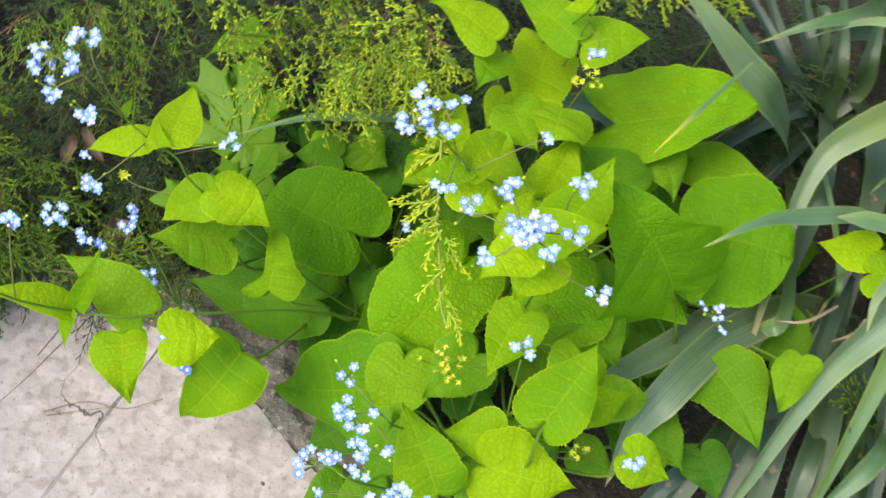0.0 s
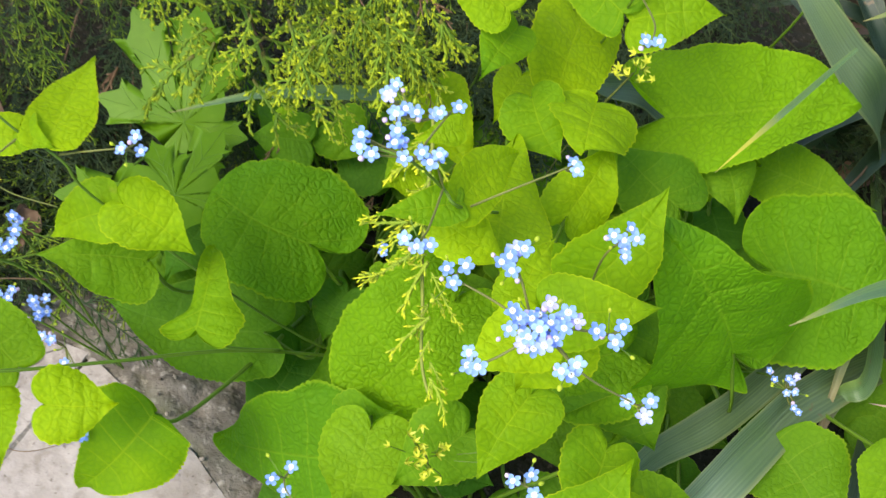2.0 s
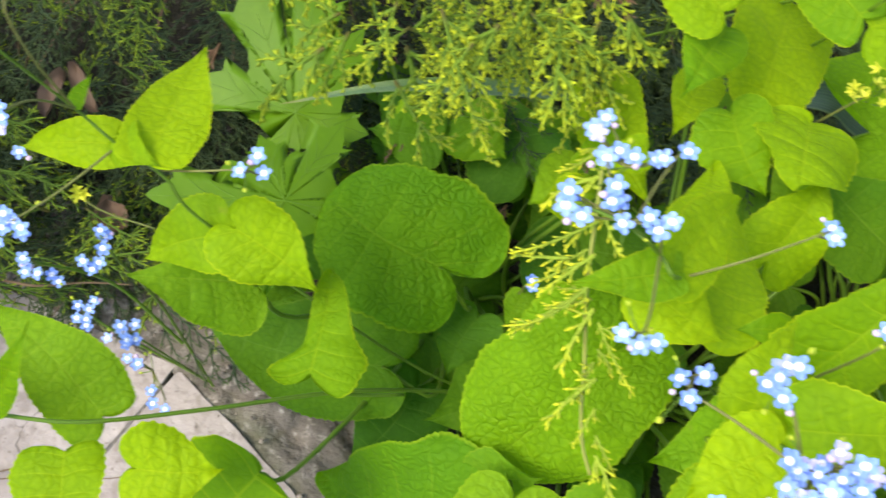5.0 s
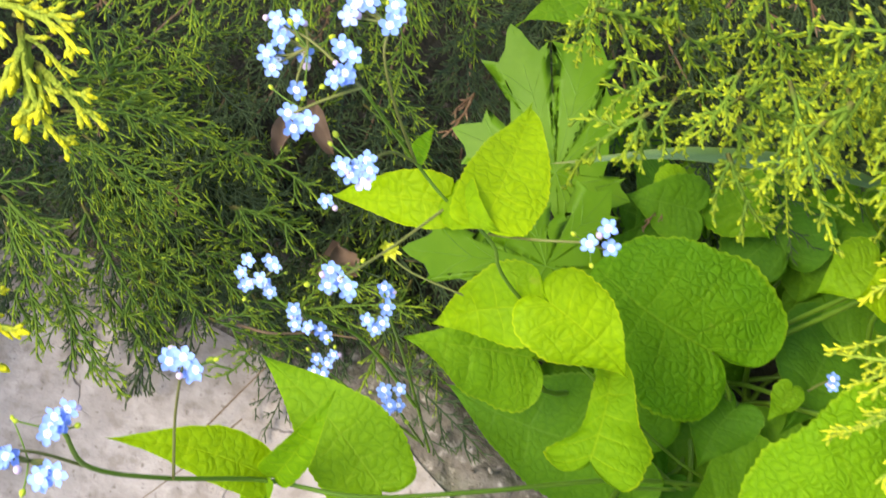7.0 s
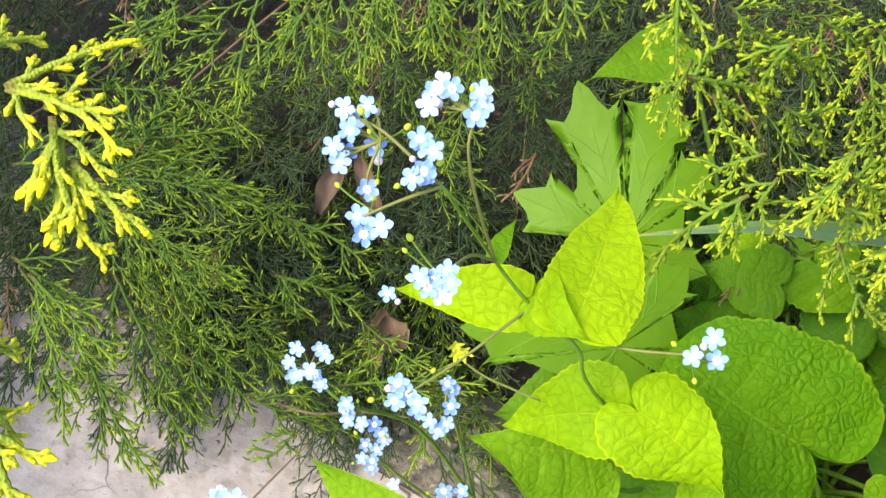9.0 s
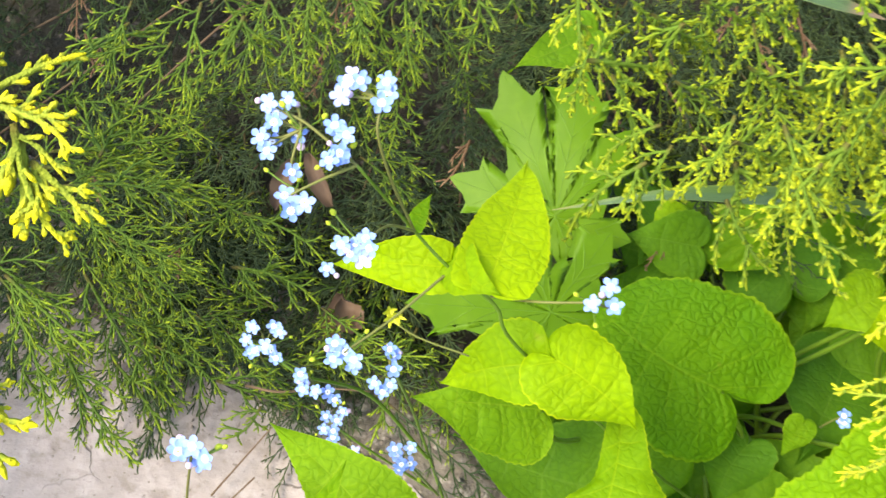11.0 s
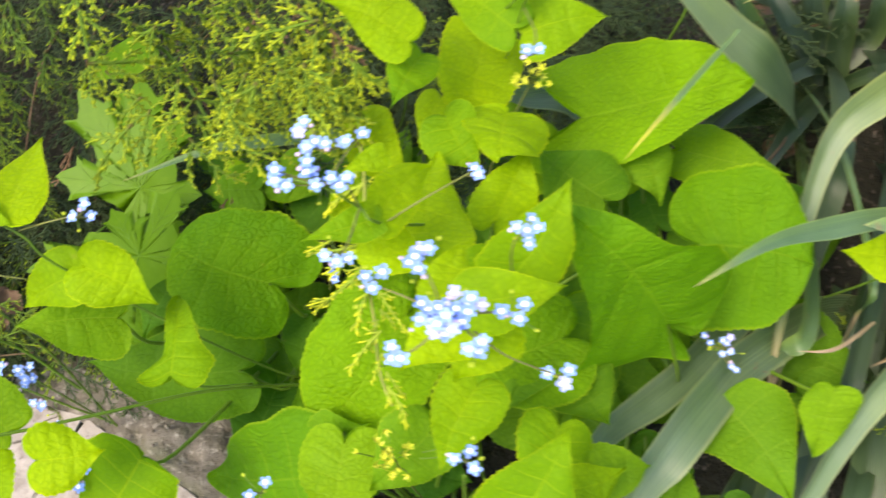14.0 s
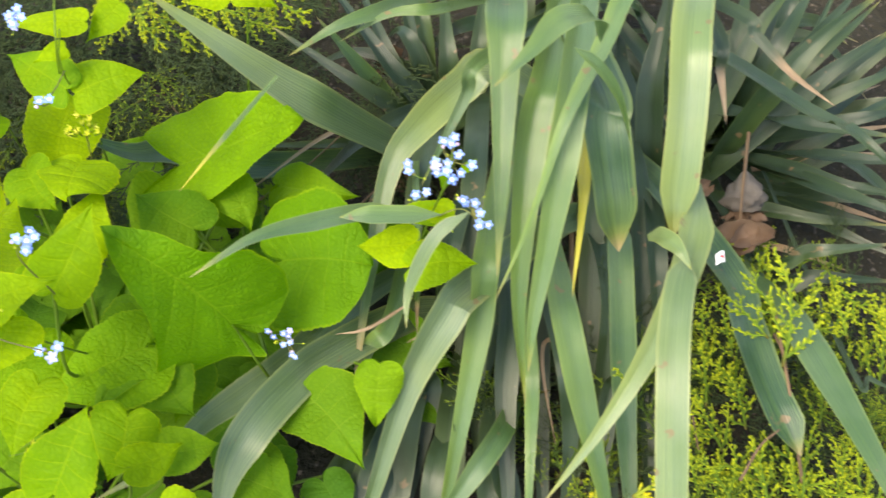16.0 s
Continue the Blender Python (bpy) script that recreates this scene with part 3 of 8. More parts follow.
def calyx_cluster(plant, middle, count, spread):
    """Faded flower head: yellow sepal stars on thin curved stalks."""
    r = bloom_dice
    c = Vector(middle)
    for _ in range(count):
        p = c + Vector((r.gauss(0, spread * 0.5), r.gauss(0, spread * 0.35), r.uniform(-0.006, 0.006)))
        place("calyx", CALYX, plant, p, (r.uniform(-0.9, 0.9), r.uniform(-1.1, 0.4), 0.6), r.uniform(0.75, 1.1))
        e = p.lerp(c, 0.45) - Vector((0, 0, 0.007))
        part("stalk", mesh_from("stalk", *tube_arrays(smooth_line([p, p.lerp(e, 0.5) + Vector((0.001, 0, -0.001)), e], 6), [0.00035] * 6, 4), M_STEM), plant)
    tube(plant, "branch", [c - Vector((0, 0, 0.006)), c.lerp(plant.location, 0.4), plant.location + Vector((0.01, 0, 0))], 0.0008, 0.0016)


blade_dice = random.Random(21)


def iris_blade(plant, points, width, yellow=0.12, brown=0.04, face=None, name="leaf", deep=False, pointed=False, tip=0.48, pale=False):
    """A sword-shaped leaf along a line from its sheath to its tip: shallow keel, long taper, withered end."""
    r = blade_dice
    steps, cols = 32, 6
    line = smooth_line(points, steps)
    keel, lean = r.uniform(0.06, 0.26), r.uniform(-0.4, 0.4)
    thin = width < 0.012
    face = Vector(face or (r.uniform(-0.35, 0.35), -0.45, 0.85))
    verts, uvs, wither, faces = [], [], [], []
    p = r.uniform(0, 6)
    for i in range(steps):
        s = i / (steps - 1)
        d = Vector(line[min(i + 1, steps - 1)] - line[max(i - 1, 0)]).normalized()
        z = (face - d * face.dot(d)).normalized()
        x = d.cross(z)
        turn = lean * (s - 0.4)
        x, z = x * math.cos(turn) + z * math.sin(turn), z * math.cos(turn) - x * math.sin(turn)
        w = width * (0.92 + 0.08 * math.sin(3 * s)) * min(1.0, ((1 - s) / tip + 0.004) ** 0.85) * min(1.0, 0.05 + 5 * s if pointed else 0.7 + 1.2 * s)
        for c in range(cols + 1):
            v = c / cols * 2 - 1
            h = keel * w * (abs(v) - 0.5) + 0.02 * w * math.sin(22 * s + p + 2 * v)
            verts.append(Vector(line[i]) + x * (0.5 * w * v) + z * h)
            uvs.append((s, 0.5 + 0.5 * v))
            a = max(0.0, (s - 1 + 0.5 * yellow + 0.04) / (0.25 + 0.3 * yellow)) if yellow < 0.3 else max(0.0, (s - 1 + yellow) / (0.6 * yellow)) if yellow < 0.5 else min(1.0, yellow + 0.2 * s)
            b = 1.0 if brown > 0.85 else min(1.0, max(0.0, (s - 1 + brown) / 0.07))
            wither.append((min(1.0, a), b, 0.0))
    m = cols + 1
    for i in range(steps - 1):
        for c in range(cols):
            q = i * m + c
            faces.append((q, q + 1, q + m + 1, q + m))
    # deep picks the copy that carries shade in its colour.
    me = mesh_from(name, verts, faces, M_BLADE_SHADED if deep else M_BLADE_PALE if pale else M_BLADE, uvs)
    attr = me.attributes.new("wither", "FLOAT_VECTOR", "POINT")
    attr.data.foreach_set("vector", np.array(wither, dtype=np.float32).ravel())
    return part(name, me, plant)


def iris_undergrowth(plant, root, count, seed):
    """Shorter leaves that fill the heart of a fan, some of them dry, all in the shaded tone."""
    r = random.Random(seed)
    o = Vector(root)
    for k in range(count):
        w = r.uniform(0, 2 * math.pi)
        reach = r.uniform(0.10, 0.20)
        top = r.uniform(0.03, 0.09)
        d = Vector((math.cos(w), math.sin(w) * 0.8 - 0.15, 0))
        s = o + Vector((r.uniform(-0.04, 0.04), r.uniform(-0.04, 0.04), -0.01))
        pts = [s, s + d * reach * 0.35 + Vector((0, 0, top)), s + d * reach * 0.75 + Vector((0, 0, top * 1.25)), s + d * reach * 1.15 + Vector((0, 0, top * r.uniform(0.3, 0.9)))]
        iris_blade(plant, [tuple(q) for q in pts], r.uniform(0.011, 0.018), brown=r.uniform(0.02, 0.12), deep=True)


SPRAY_HABIT = {
    # thickness of a shoot, gap between shoots, their length, gap between side branches, their reach as a share of what is left of the axis
    "deep": (0.00052, 0.0042, 0.0085, 0.0085, 0.50),
    "green": (0.00066, 0.0044, 0.0085, 0.0095, 0.46),
    "mid": (0.00082, 0.0030, 0.0058, 0.0088, 0.44),
    "shoot": (0.00088, 0.0031, 0.0060, 0.0094, 0.40),
    "hang": (0.00076, 0.0033, 0.0062, 0.0230, 0.18),
    "dead": (0.00055, 0.0050, 0.0060, 0.0140, 0.30),
    "gold": (0.00125, 0.0062, 0.0098, 0.0190, 0.38),
}
SPRAY_SIZES = (0.025, 0.045, 0.07, 0.11)


def spray_mesh(seed, kind, long):
    """A flat feathery juniper spray along y: axis, alternate side branches that sweep forwards, short scaly shoots with young ends on all of them."""
    r = random.Random(seed)
    thick, gap, reach, space, share = SPRAY_HABIT[kind]
    club = kind in ("mid", "shoot", "gold")
    verts, faces, uvs = [], [], []

    def cord(points, r0, r1, age0, age1, count=6):
        line = smooth_line([tuple(q) for q in points], count)
        rad = [(r0 + (r1 - r0) * i / (count - 1)) * (1.18 if i % 2 else 0.9) for i in range(count - 1)] + [r1 * 0.35]
        v, f = tube_arrays(line, rad, 4, len(verts))
        verts.extend(v)
        faces.extend(f)
        for i in range(count):
            uvs.extend([(age0 + (age1 - age0) * i / (count - 1), 0.5)] * 4)
        return line

    def clothe(line, first, until, age):
        """Short shoots by turns on both sides of a branch, leaning forwards, some forked."""
        total = sum((Vector(line[i + 1]) - Vector(line[i])).length for i in range(len(line) - 1))
        s, flip = first, r.choice((1, -1))
        while s < total - 0.002:
            f = s / total * (len(line) - 1)
            i = min(int(f), len(line) - 2)
            q = Vector(line[i]).lerp(Vector(line[i + 1]), f - i)
            d = (Vector(line[i + 1]) - Vector(line[i])).normalized()
            w = Matrix.Rotation(radians(r.uniform(26, 44)) * flip, 3, "Z") @ d
            w.z += r.uniform(-0.2, 0.24)
            w.normalize()
            size = reach * r.uniform(0.55, 1.15) * (1.0 - 0.35 * s / total)
            end = q + w * size + d * size * 0.15
            cord([q, q.lerp(end, 0.5) + Vector((0, 0, r.uniform(-0.0004, 0.0006))), end], thick * 0.66, thick * (1.02 if club else 0.86), age, 1.0, 5)
            if size > reach * 0.72 and kind not in ("hang", "dead"):
                for other in (1, -1)[: r.choice((1, 2))]:
                    w2 = Matrix.Rotation(radians(38) * other, 3, "Z") @ w
                    m = q.lerp(end, r.uniform(0.35, 0.6))
                    cord([m, m + w2 * size * 0.22, m + w2 * size * r.uniform(0.38, 0.5)], thick * 0.62, thick * (0.92 if club else 0.76), age + 0.15, 1.0, 4)
            s += gap * r.uniform(0.75, 1.3)
            flip = -flip

    bow = r.uniform(-0.10, 0.10) * long
    axis = cord([(0, 0, 0), (bow, 0.35 * long, 0.02 * long), (bow * 1.1, 0.7 * long, 0.015 * long), (0, long, -0.02 * long)], thick * 1.25, thick * 0.8, 0.10 if kind == "hang" else 0.0, 1.0, 16)
    clothe(axis, 0.15 * long if kind != "hang" else 0.002, long, 0.35)
    s, flip = 0.07 * long, r.choice((1, -1))
    while s < 0.80 * long:
        i = min(14, max(1, round(15 * s / long)))
        d = Vector(axis[i + 1] - axis[i - 1]).normalized()
        w = Matrix.Rotation(radians(r.uniform(34, 54)) * flip, 3, "Z") @ d
        w.z += r.uniform(-0.22, 0.22)
        size = (share * (long - s) + 0.004) * r.uniform(0.55, 1.15)
        q = Vector(axis[i])
        line = cord([q, q + w * size * 0.5, q + w * size * 0.9 + d * size * 0.28], thick * 1.0, thick * 0.72, 0.15, 1.0, 8)
        clothe(line, 0.003, size, 0.42)
        s += space * r.uniform(0.7, 1.3)
        flip = -flip
    return mesh_from("spray", verts, faces, M_JUNIPER[kind], uvs)


SPRAYS = {(kind, size): [spray_mesh(40 + 7 * k + i, kind, size) for k in range(4)] for kind in M_JUNIPER for i, size in enumerate(SPRAY_SIZES)}
spray_dice = random.Random(77)


def juniper_spray(shrub, base, tip, kind, face=None):
    """One spray laid from base to tip, its flat side turned to the light."""
    r = spray_dice
    face = face or (r.uniform(-0.5, 0.5), -0.4 + r.uniform(-0.4, 0.4), 0.8)
    o, ax, ay, az, length = leaf_frame(base, tip, face)
    size = min(SPRAY_SIZES, key=lambda q: abs(math.log(q / length)))
    ob = new("spray", r.choice(SPRAYS[kind, size]))
    ob.parent = shrub
    ob.matrix_parent_inverse = Matrix.Translation(-shrub.location)
    m = Matrix((ax, ay, az)).transposed().to_4x4()
    k = length / size
    ob.matrix_basis = Matrix.Translation(o) @ m @ Matrix.Diagonal((k * r.choice((-1, 1)), k, k, 1))
    return ob


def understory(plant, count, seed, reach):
    """Low leaves on short stalks between the upper ones, their shade also put into a darker tone."""
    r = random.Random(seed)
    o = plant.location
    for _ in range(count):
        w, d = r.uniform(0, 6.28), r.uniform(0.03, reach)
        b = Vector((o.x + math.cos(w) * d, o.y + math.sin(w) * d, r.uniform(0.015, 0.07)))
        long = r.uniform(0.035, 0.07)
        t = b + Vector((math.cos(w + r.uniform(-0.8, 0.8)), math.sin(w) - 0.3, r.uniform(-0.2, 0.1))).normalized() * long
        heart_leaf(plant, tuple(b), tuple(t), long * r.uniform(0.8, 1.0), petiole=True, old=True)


def dry_leaf(base, tip, width, label, curl=0.5):
    """A curled brown fallen leaf or pod."""
    o, ax, ay, az, length = leaf_frame(base, tip, (leaf_dice.uniform(-0.3, 0.3), -0.4, 0.9))
    verts, faces, uvs = [], [], []
    for i in range(14):
        s = i / 13
        w = 0.5 * width * math.sin(math.pi * (0.06 + 0.9 * s)) ** 0.7
        for c in range(9):
            v = (c - 4) / 4
            x, y = w * v * (1 + 0.25 * noise.noise(Vector((o.x * 50, 7 * s, 2 * v)))), s * length
            z = curl * width * v * v + 0.1 * length * math.sin(3 * s) + 0.06 * width * math.sin(11 * s + 4 * v) + 0.16 * width * noise.noise(Vector((o.x * 90 + 3 * s, o.y * 90 + 1.7 * v, 2)))
            verts.append(o + ax * x + ay * y + az * z)
            uvs.append((s, abs(v)))
    for i in range(13):
        for c in range(8):
            q = i * 9 + c
            faces.append((q, q + 1, q + 10, q + 9))
    return tagged(new("dry_leaf", mesh_from("dry_leaf", verts, faces, M_DRY, uvs)), label, "dead leaf", group="fallen dead leaves")


def twig_thing(points, radius, label):
    count = 8 * (len(points) - 1) + 1
    v, f = tube_arrays(smooth_line(points, count), np.linspace(radius, radius * 0.5, count), 6)
    return tagged(new("twig", mesh_from("twig", v, f, M_TWIG)), label, "twig", group="dry twigs")


def husk(middle, size, seed):
    """Wrinkled, pointed dried flower head over torn papery bracts."""
    r = random.Random(seed)
    ob = thing("dried_flower_head", middle, "wrinkled grey-brown dried flower head on a withered stalk", "dried flower")
    o = Vector(middle)
    up = Vector((0.05, 0.62, 0.78)).normalized()
    ax = up.orthogonal().normalized()
    ay = up.cross(ax)
    verts, faces = [], []
    for i in range(18):
        s = i / 17
        for k in range(24):
            w = 2 * math.pi * k / 24
            wide = 0.98 * math.sin(math.pi * min(1.0, 0.16 + 0.84 * s) ** 0.62) ** 0.9
            crease = 1 + 0.45 * noise.fractal(Vector((math.cos(w) * 1.6, math.sin(w) * 1.6, s * 4 + seed)), 0.7, 2.2, 4) + 0.05 * math.sin(7 * w + 5 * s)
            verts.append(o + (ax * math.cos(w) + ay * math.sin(w)) * (0.5 * size * wide * crease) + up * (size * (s - 0.35)))
    for i in range(17):
        for k in range(24):
            j = (k + 1) % 24
            faces.append((i * 24 + k, i * 24 + j, i * 24 + 24 + j, i * 24 + 24 + k))
    part("head", mesh_from("head", verts, faces, M_PAPER), ob)
    for k in range(7):
        w = 2 * math.pi * k / 7 + r.uniform(-0.3, 0.3)
        d = (ax * math.cos(w) + ay * math.sin(w)) * 0.9 - up * 0.3
        e = up.cross(d).normalized()
        verts, faces = [], []
        for i in range(9):
            s = i / 8
            for c in range(6):
                v = (c - 2.5) / 2.5
                torn = 1 + 0.5 * noise.noise(Vector((k * 3.1, s * 6, v * 4)))
                verts.append(o - up * (0.42 * size) + d * (size * 0.62 * s * torn) + e * (0.22 * size * v * torn * (1.1 - 0.6 * s)) + up * (0.12 * size * math.sin(5 * s + k) * v))
        for i in range(8):
            for c in range(5):
                q = i * 6 + c
                faces.append((q, q + 1, q + 7, q + 6))
        part("bract", mesh_from("bract", verts, faces, M_DRY), ob, "torn brown papery bract")
    return ob


def wrapper(where):
    """A small folded scrap of white wrapper with a red printed patch."""
    ob = thing("wrapper", where, "scrap of white wrapper with red print", "litter")
    o = Vector(where)
    verts, faces = [], []
    for i in range(6):
        for c in range(4):
            verts.append(o + Vector((0.0065 * (i / 5 - 0.5), 0.0055 * (c / 3 - 0.5), 0.004 * math.sin(2.5 * i / 5) + 0.001 * (c % 2) + 0.006 * (c / 3))))
    for i in range(5):
        for c in range(3):
            q = i * 4 + c
            faces.append((q, q + 4, q + 5, q + 1))
    part("foil", mesh_from("foil", verts, faces, M_WRAP), ob)
    red = [v + Vector((0, -0.0003, 0.0005)) for i in (2, 3, 4) for v in verts[i * 4 + 1 : i * 4 + 3]]
    part("print", mesh_from("print", red, [(0, 2, 3, 1), (2, 4, 5, 3)], M_RED), ob, "red printed patch")


# ---- ground and paving ----
def ground_sheet():
    """Bed soil, one sheet out to the horizon, lumpy near the plants."""
    verts, faces = [], []
    edges = [-400, -60, -12, -4, -2] + [-1 + 2 * i / 90 for i in range(91)] + [2, 4, 12, 60, 400]
    n = len(edges)
    for y in edges:
        for x in edges:
            near = abs(x) <= 1 and abs(y) <= 1
            z = -0.028 + (0.014 * noise.fractal(Vector((x * 9, y * 9, 0)), 0.9, 2.1, 4) if near else 0)
            verts.append((x, y, z))
    for j in range(n - 1):
        for i in range(n - 1):
            q = j * n + i
            faces.append((q, q + 1, q + n + 1, q + n))
    me = mesh_from("ground", verts, faces, M_SOIL)
    return tagged(new("ground", me), "dark crumbly garden soil", "soil", kind="structure")


ground_sheet()


def slab(parent, corners, seed):
    """A paving slab with rounded, slightly chipped edges, its top at z = 0."""
    r = random.Random(seed)
    ring = []
    for k in range(len(corners)):
        a, b = Vector(corners[k]), Vector(corners[(k + 1) % len(corners)])
        steps = max(3, int((b - a).length / 0.025))
        for i in range(steps):
            p = a.lerp(b, i / steps)
            side = Vector((b.y - a.y, a.x - b.x)).normalized()
            ring.append(p + side * (0.0018 * noise.noise(Vector((p.x * 40, p.y * 40, seed)))))
    c = sum(ring, Vector((0, 0))) / len(ring)
    verts, faces = [], []
    n = len(ring)
    for inset, z in ((0.0, -0.045), (0.0, -0.004), (0.0004, -0.0008), (0.0012, 0.0)):
        for p in ring:
            q = p + (c - p).normalized() * inset
            verts.append((q.x, q.y, z))
    for k in range(3):
        for i in range(n):
            j = (i + 1) % n
            faces.append((k * n + i, k * n + j, (k + 1) * n + j, (k + 1) * n + i))
    faces.append(tuple(range(3 * n, 4 * n)))
    me = mesh_from("slab", verts, faces, M_STONE)
    me.polygons[len(me.polygons) - 1].use_smooth = False
    ob = new("slab", me)
    ob.parent = parent
    return ob


paving = tagged(new("pavement"), "pale pinkish stone garden paving", "paving", kind="structure")
slab(paving, [(-0.2475, 0.0990), (-0.62, 0.222), (-0.90, 0.10), (-0.62, -0.40), (-0.40, -0.175)], 1)
slab(paving, [(-0.2462, 0.0978), (-0.3992, -0.1752), (-0.10, -0.52), (0.10, -0.36), (-0.075, -0.075), (-0.102, -0.036), (-0.135, -0.004), (-0.168, 0.034)], 2)
slab(paving, [(-0.40, -0.185), (-0.62, -0.41), (-0.40, -0.95), (0.0, -0.85), (-0.104, -0.53)], 3)


def mortar():
    """Sandy bedding that shows as a thin line in the joints."""
    n = Nodes("joint_sand")
    c = n.coords()
    color = n.mix(n.noise(90.0, 4.0, c), (0.22, 0.19, 0.16), (0.36, 0.32, 0.28))
    n.bump(n.noise(300.0, 4.0, c), 0.6, 0.002)
    verts = [(-0.60, 0.15, -0.0005), (-0.247, 0.085, -0.0005), (-0.15, -0.02, -0.0005), (0.02, -0.34, -0.0005), (-0.10, -0.80, -0.0005), (-0.55, -0.40, -0.0005)]
    low = [(x, y, -0.04) for x, y, _ in verts]
    m = len(verts)
    faces = [tuple(range(m - 1, -1, -1))] + [(i, (i + 1) % m, m + (i + 1) % m, m + i) for i in range(m)]
    ob = new("joint_sand", mesh_from("joint_sand", verts + low, faces, n.finish(color, 0.95)))
    ob.parent = paving
    return ob


mortar()


def grit():
    """Small stones, crumbs and husks along the edge of the paving."""
    r = random.Random(31)
    base = []
    bm = bmesh.new()
    bmesh.ops.create_icosphere(bm, subdivisions=1, radius=1.0)
    base = [v.co.copy() for v in bm.verts]
    tris = [tuple(v.index for v in f.verts) for f in bm.faces]
    bm.free()
    verts, faces = [], []
    for _ in range(2200):
        t = r.random()
        along = Vector((-0.56, 0.21)).lerp(Vector((-0.20, 0.085)), t / 0.6) if t < 0.6 else Vector((-0.20, 0.085)).lerp(Vector((-0.03, -0.13)), (t - 0.6) / 0.4)
        x, y = along.x + r.gauss(0.008, 0.026), along.y + r.gauss(0.006, 0.024)
        size = 0.0005 + 0.0017 * r.random() ** 3
        turn = Euler((r.uniform(0, 6), r.uniform(0, 6), r.uniform(0, 6))).to_matrix()
        sx, sy, sz = size * r.uniform(0.7, 1.5), size * r.uniform(0.6, 1.2), size * r.uniform(0.4, 0.8)
        low = -0.016 if r.random() < 0.90 else 0.0
        b = len(verts)
        for v in base:
            p = turn @ Vector((v.x * sx, v.y * sy, v.z * sz))
            verts.append((x + p.x, y + p.y, low + p.z + 0.4 * size))
        faces += [tuple(b + i for i in f) for f in tris]
    n = Nodes("grit")
    piece = n.add("NewGeometry").outputs["Random Per Island"]
    color = n.mix(piece, (0.07, 0.058, 0.046), (0.22, 0.19, 0.155))
    color = n.mix(n.math("MULTIPLY", n.noise(400.0), 0.4), color, (0.12, 0.09, 0.07))
    return tagged(new("grit", mesh_from("grit", verts, faces, n.finish(color, 0.9))), "grey-brown grit and crumbs along the paving edge", "grit", kind="stuff")


grit()


def edge_earth():
    """Grey-brown crumbly earth and old mortar that banks up against the paving."""
    line = [(-0.62, 0.222), (-0.2475, 0.099), (-0.168, 0.034), (-0.135, -0.004), (-0.102, -0.036), (-0.075, -0.075), (0.10, -0.36)]
    rows = []
    for k in range(len(line) - 1):
        a, b = Vector(line[k]), Vector(line[k + 1])
        steps = max(3, int((b - a).length / 0.004))
        rows += [(a.lerp(b, i / steps), Vector((a.y - b.y, b.x - a.x)).normalized()) for i in range(steps)]
    verts, faces = [], []
    cols = 26
    for p, side in rows:
        for c in range(cols):
            f = c / (cols - 1)
            q = p + side * (-0.0045 + 0.089 * f)
            rough = noise.fractal(Vector((q.x * 55, q.y * 55, 3)), 0.8, 2.1, 5)
            verts.append((q.x, q.y, -0.0020 - 0.032 * f * f + 0.0075 * rough * min(1.0, 0.2 + 5 * f)))
    for i in range(len(rows) - 1):
        for c in range(cols - 1):
            q = i * cols + c
            faces.append((q, q + cols, q + cols + 1, q + 1))
    n = Nodes("edge_earth")
    c = n.coords()
    color = n.mix(n.noise(60.0, 6.0, c), (0.055, 0.048, 0.038), (0.20, 0.175, 0.15))
    color = n.mix(n.ramp(n.noise(170.0, 4.0, c), 0.55, 0.72), color, (0.30, 0.27, 0.24))
    color = n.mix(n.math("MULTIPLY", n.ramp(n.noise(25.0, 3.0, c), 0.5, 0.7), 0.5), color, (0.07, 0.085, 0.04))
    n.bump(n.noise(220.0, 6.0, c), 0.8, 0.003)
    me = mesh_from("edge_earth", verts, faces, n.finish(color, 0.95, 0.0, None, 0.15))
    return tagged(new("soil_edge", me), "grey-brown crumbly earth banked against the paving", "soil", kind="structure")


edge_earth()

left_brunnera = thing("brunnera", (-0.0700, 0.1700, -0.0100), "brunnera with bright green heart-shaped leaves leaning over the paving", "flowering plant")
heart_leaf(left_brunnera, (-0.2148, 0.0910, 0.2850), (-0.2065, 0.1570, 0.2680), 0.0310, fold=0.22, lobe=0.05, droop=0.06)
heart_leaf(left_brunnera, (-0.2287, 0.1018, 0.2750), (-0.2748, 0.1042, 0.2580), 0.0206, lobe=0.04, fold=0.2)
heart_leaf(left_brunnera, (-0.2280, 0.1011, 0.2830), (-0.2100, 0.0879, 0.2890), 0.0185, lobe=0.1)
heart_leaf(left_brunnera, (-0.2419, 0.1030, 0.2980), (-0.2381, 0.1172, 0.3000), 0.0066, lobe=0.0)
heart_leaf(left_brunnera, (-0.1856, 0.0885, 0.2380), (-0.1495, 0.0718, 0.2200), 0.0365, lobe=0.17)
heart_leaf(left_brunnera, (-0.1865, 0.0889, 0.2320), (-0.2292, 0.0830, 0.2050), 0.0340, lobe=0.05)
heart_leaf(left_brunnera, (-0.1845, 0.0921, 0.1680), (-0.2382, 0.0810, 0.1870), 0.0480, lobe=0.12, petiole=True)
heart_leaf(left_brunnera, (-0.1527, 0.0534, 0.1650), (-0.1508, 0.1097, 0.1620), 0.0420, lobe=(0.13, 0.20), uneven=0.10, shape=("hooked", "slim"), wave=0.075, old=False)
tube(left_brunnera, "petiole", [(-0.1415, 0.0503, 0.1650), (-0.1342, 0.0485, 0.1550), (-0.1092, 0.0589, 0.1300)], 0.0009, 0.0009)
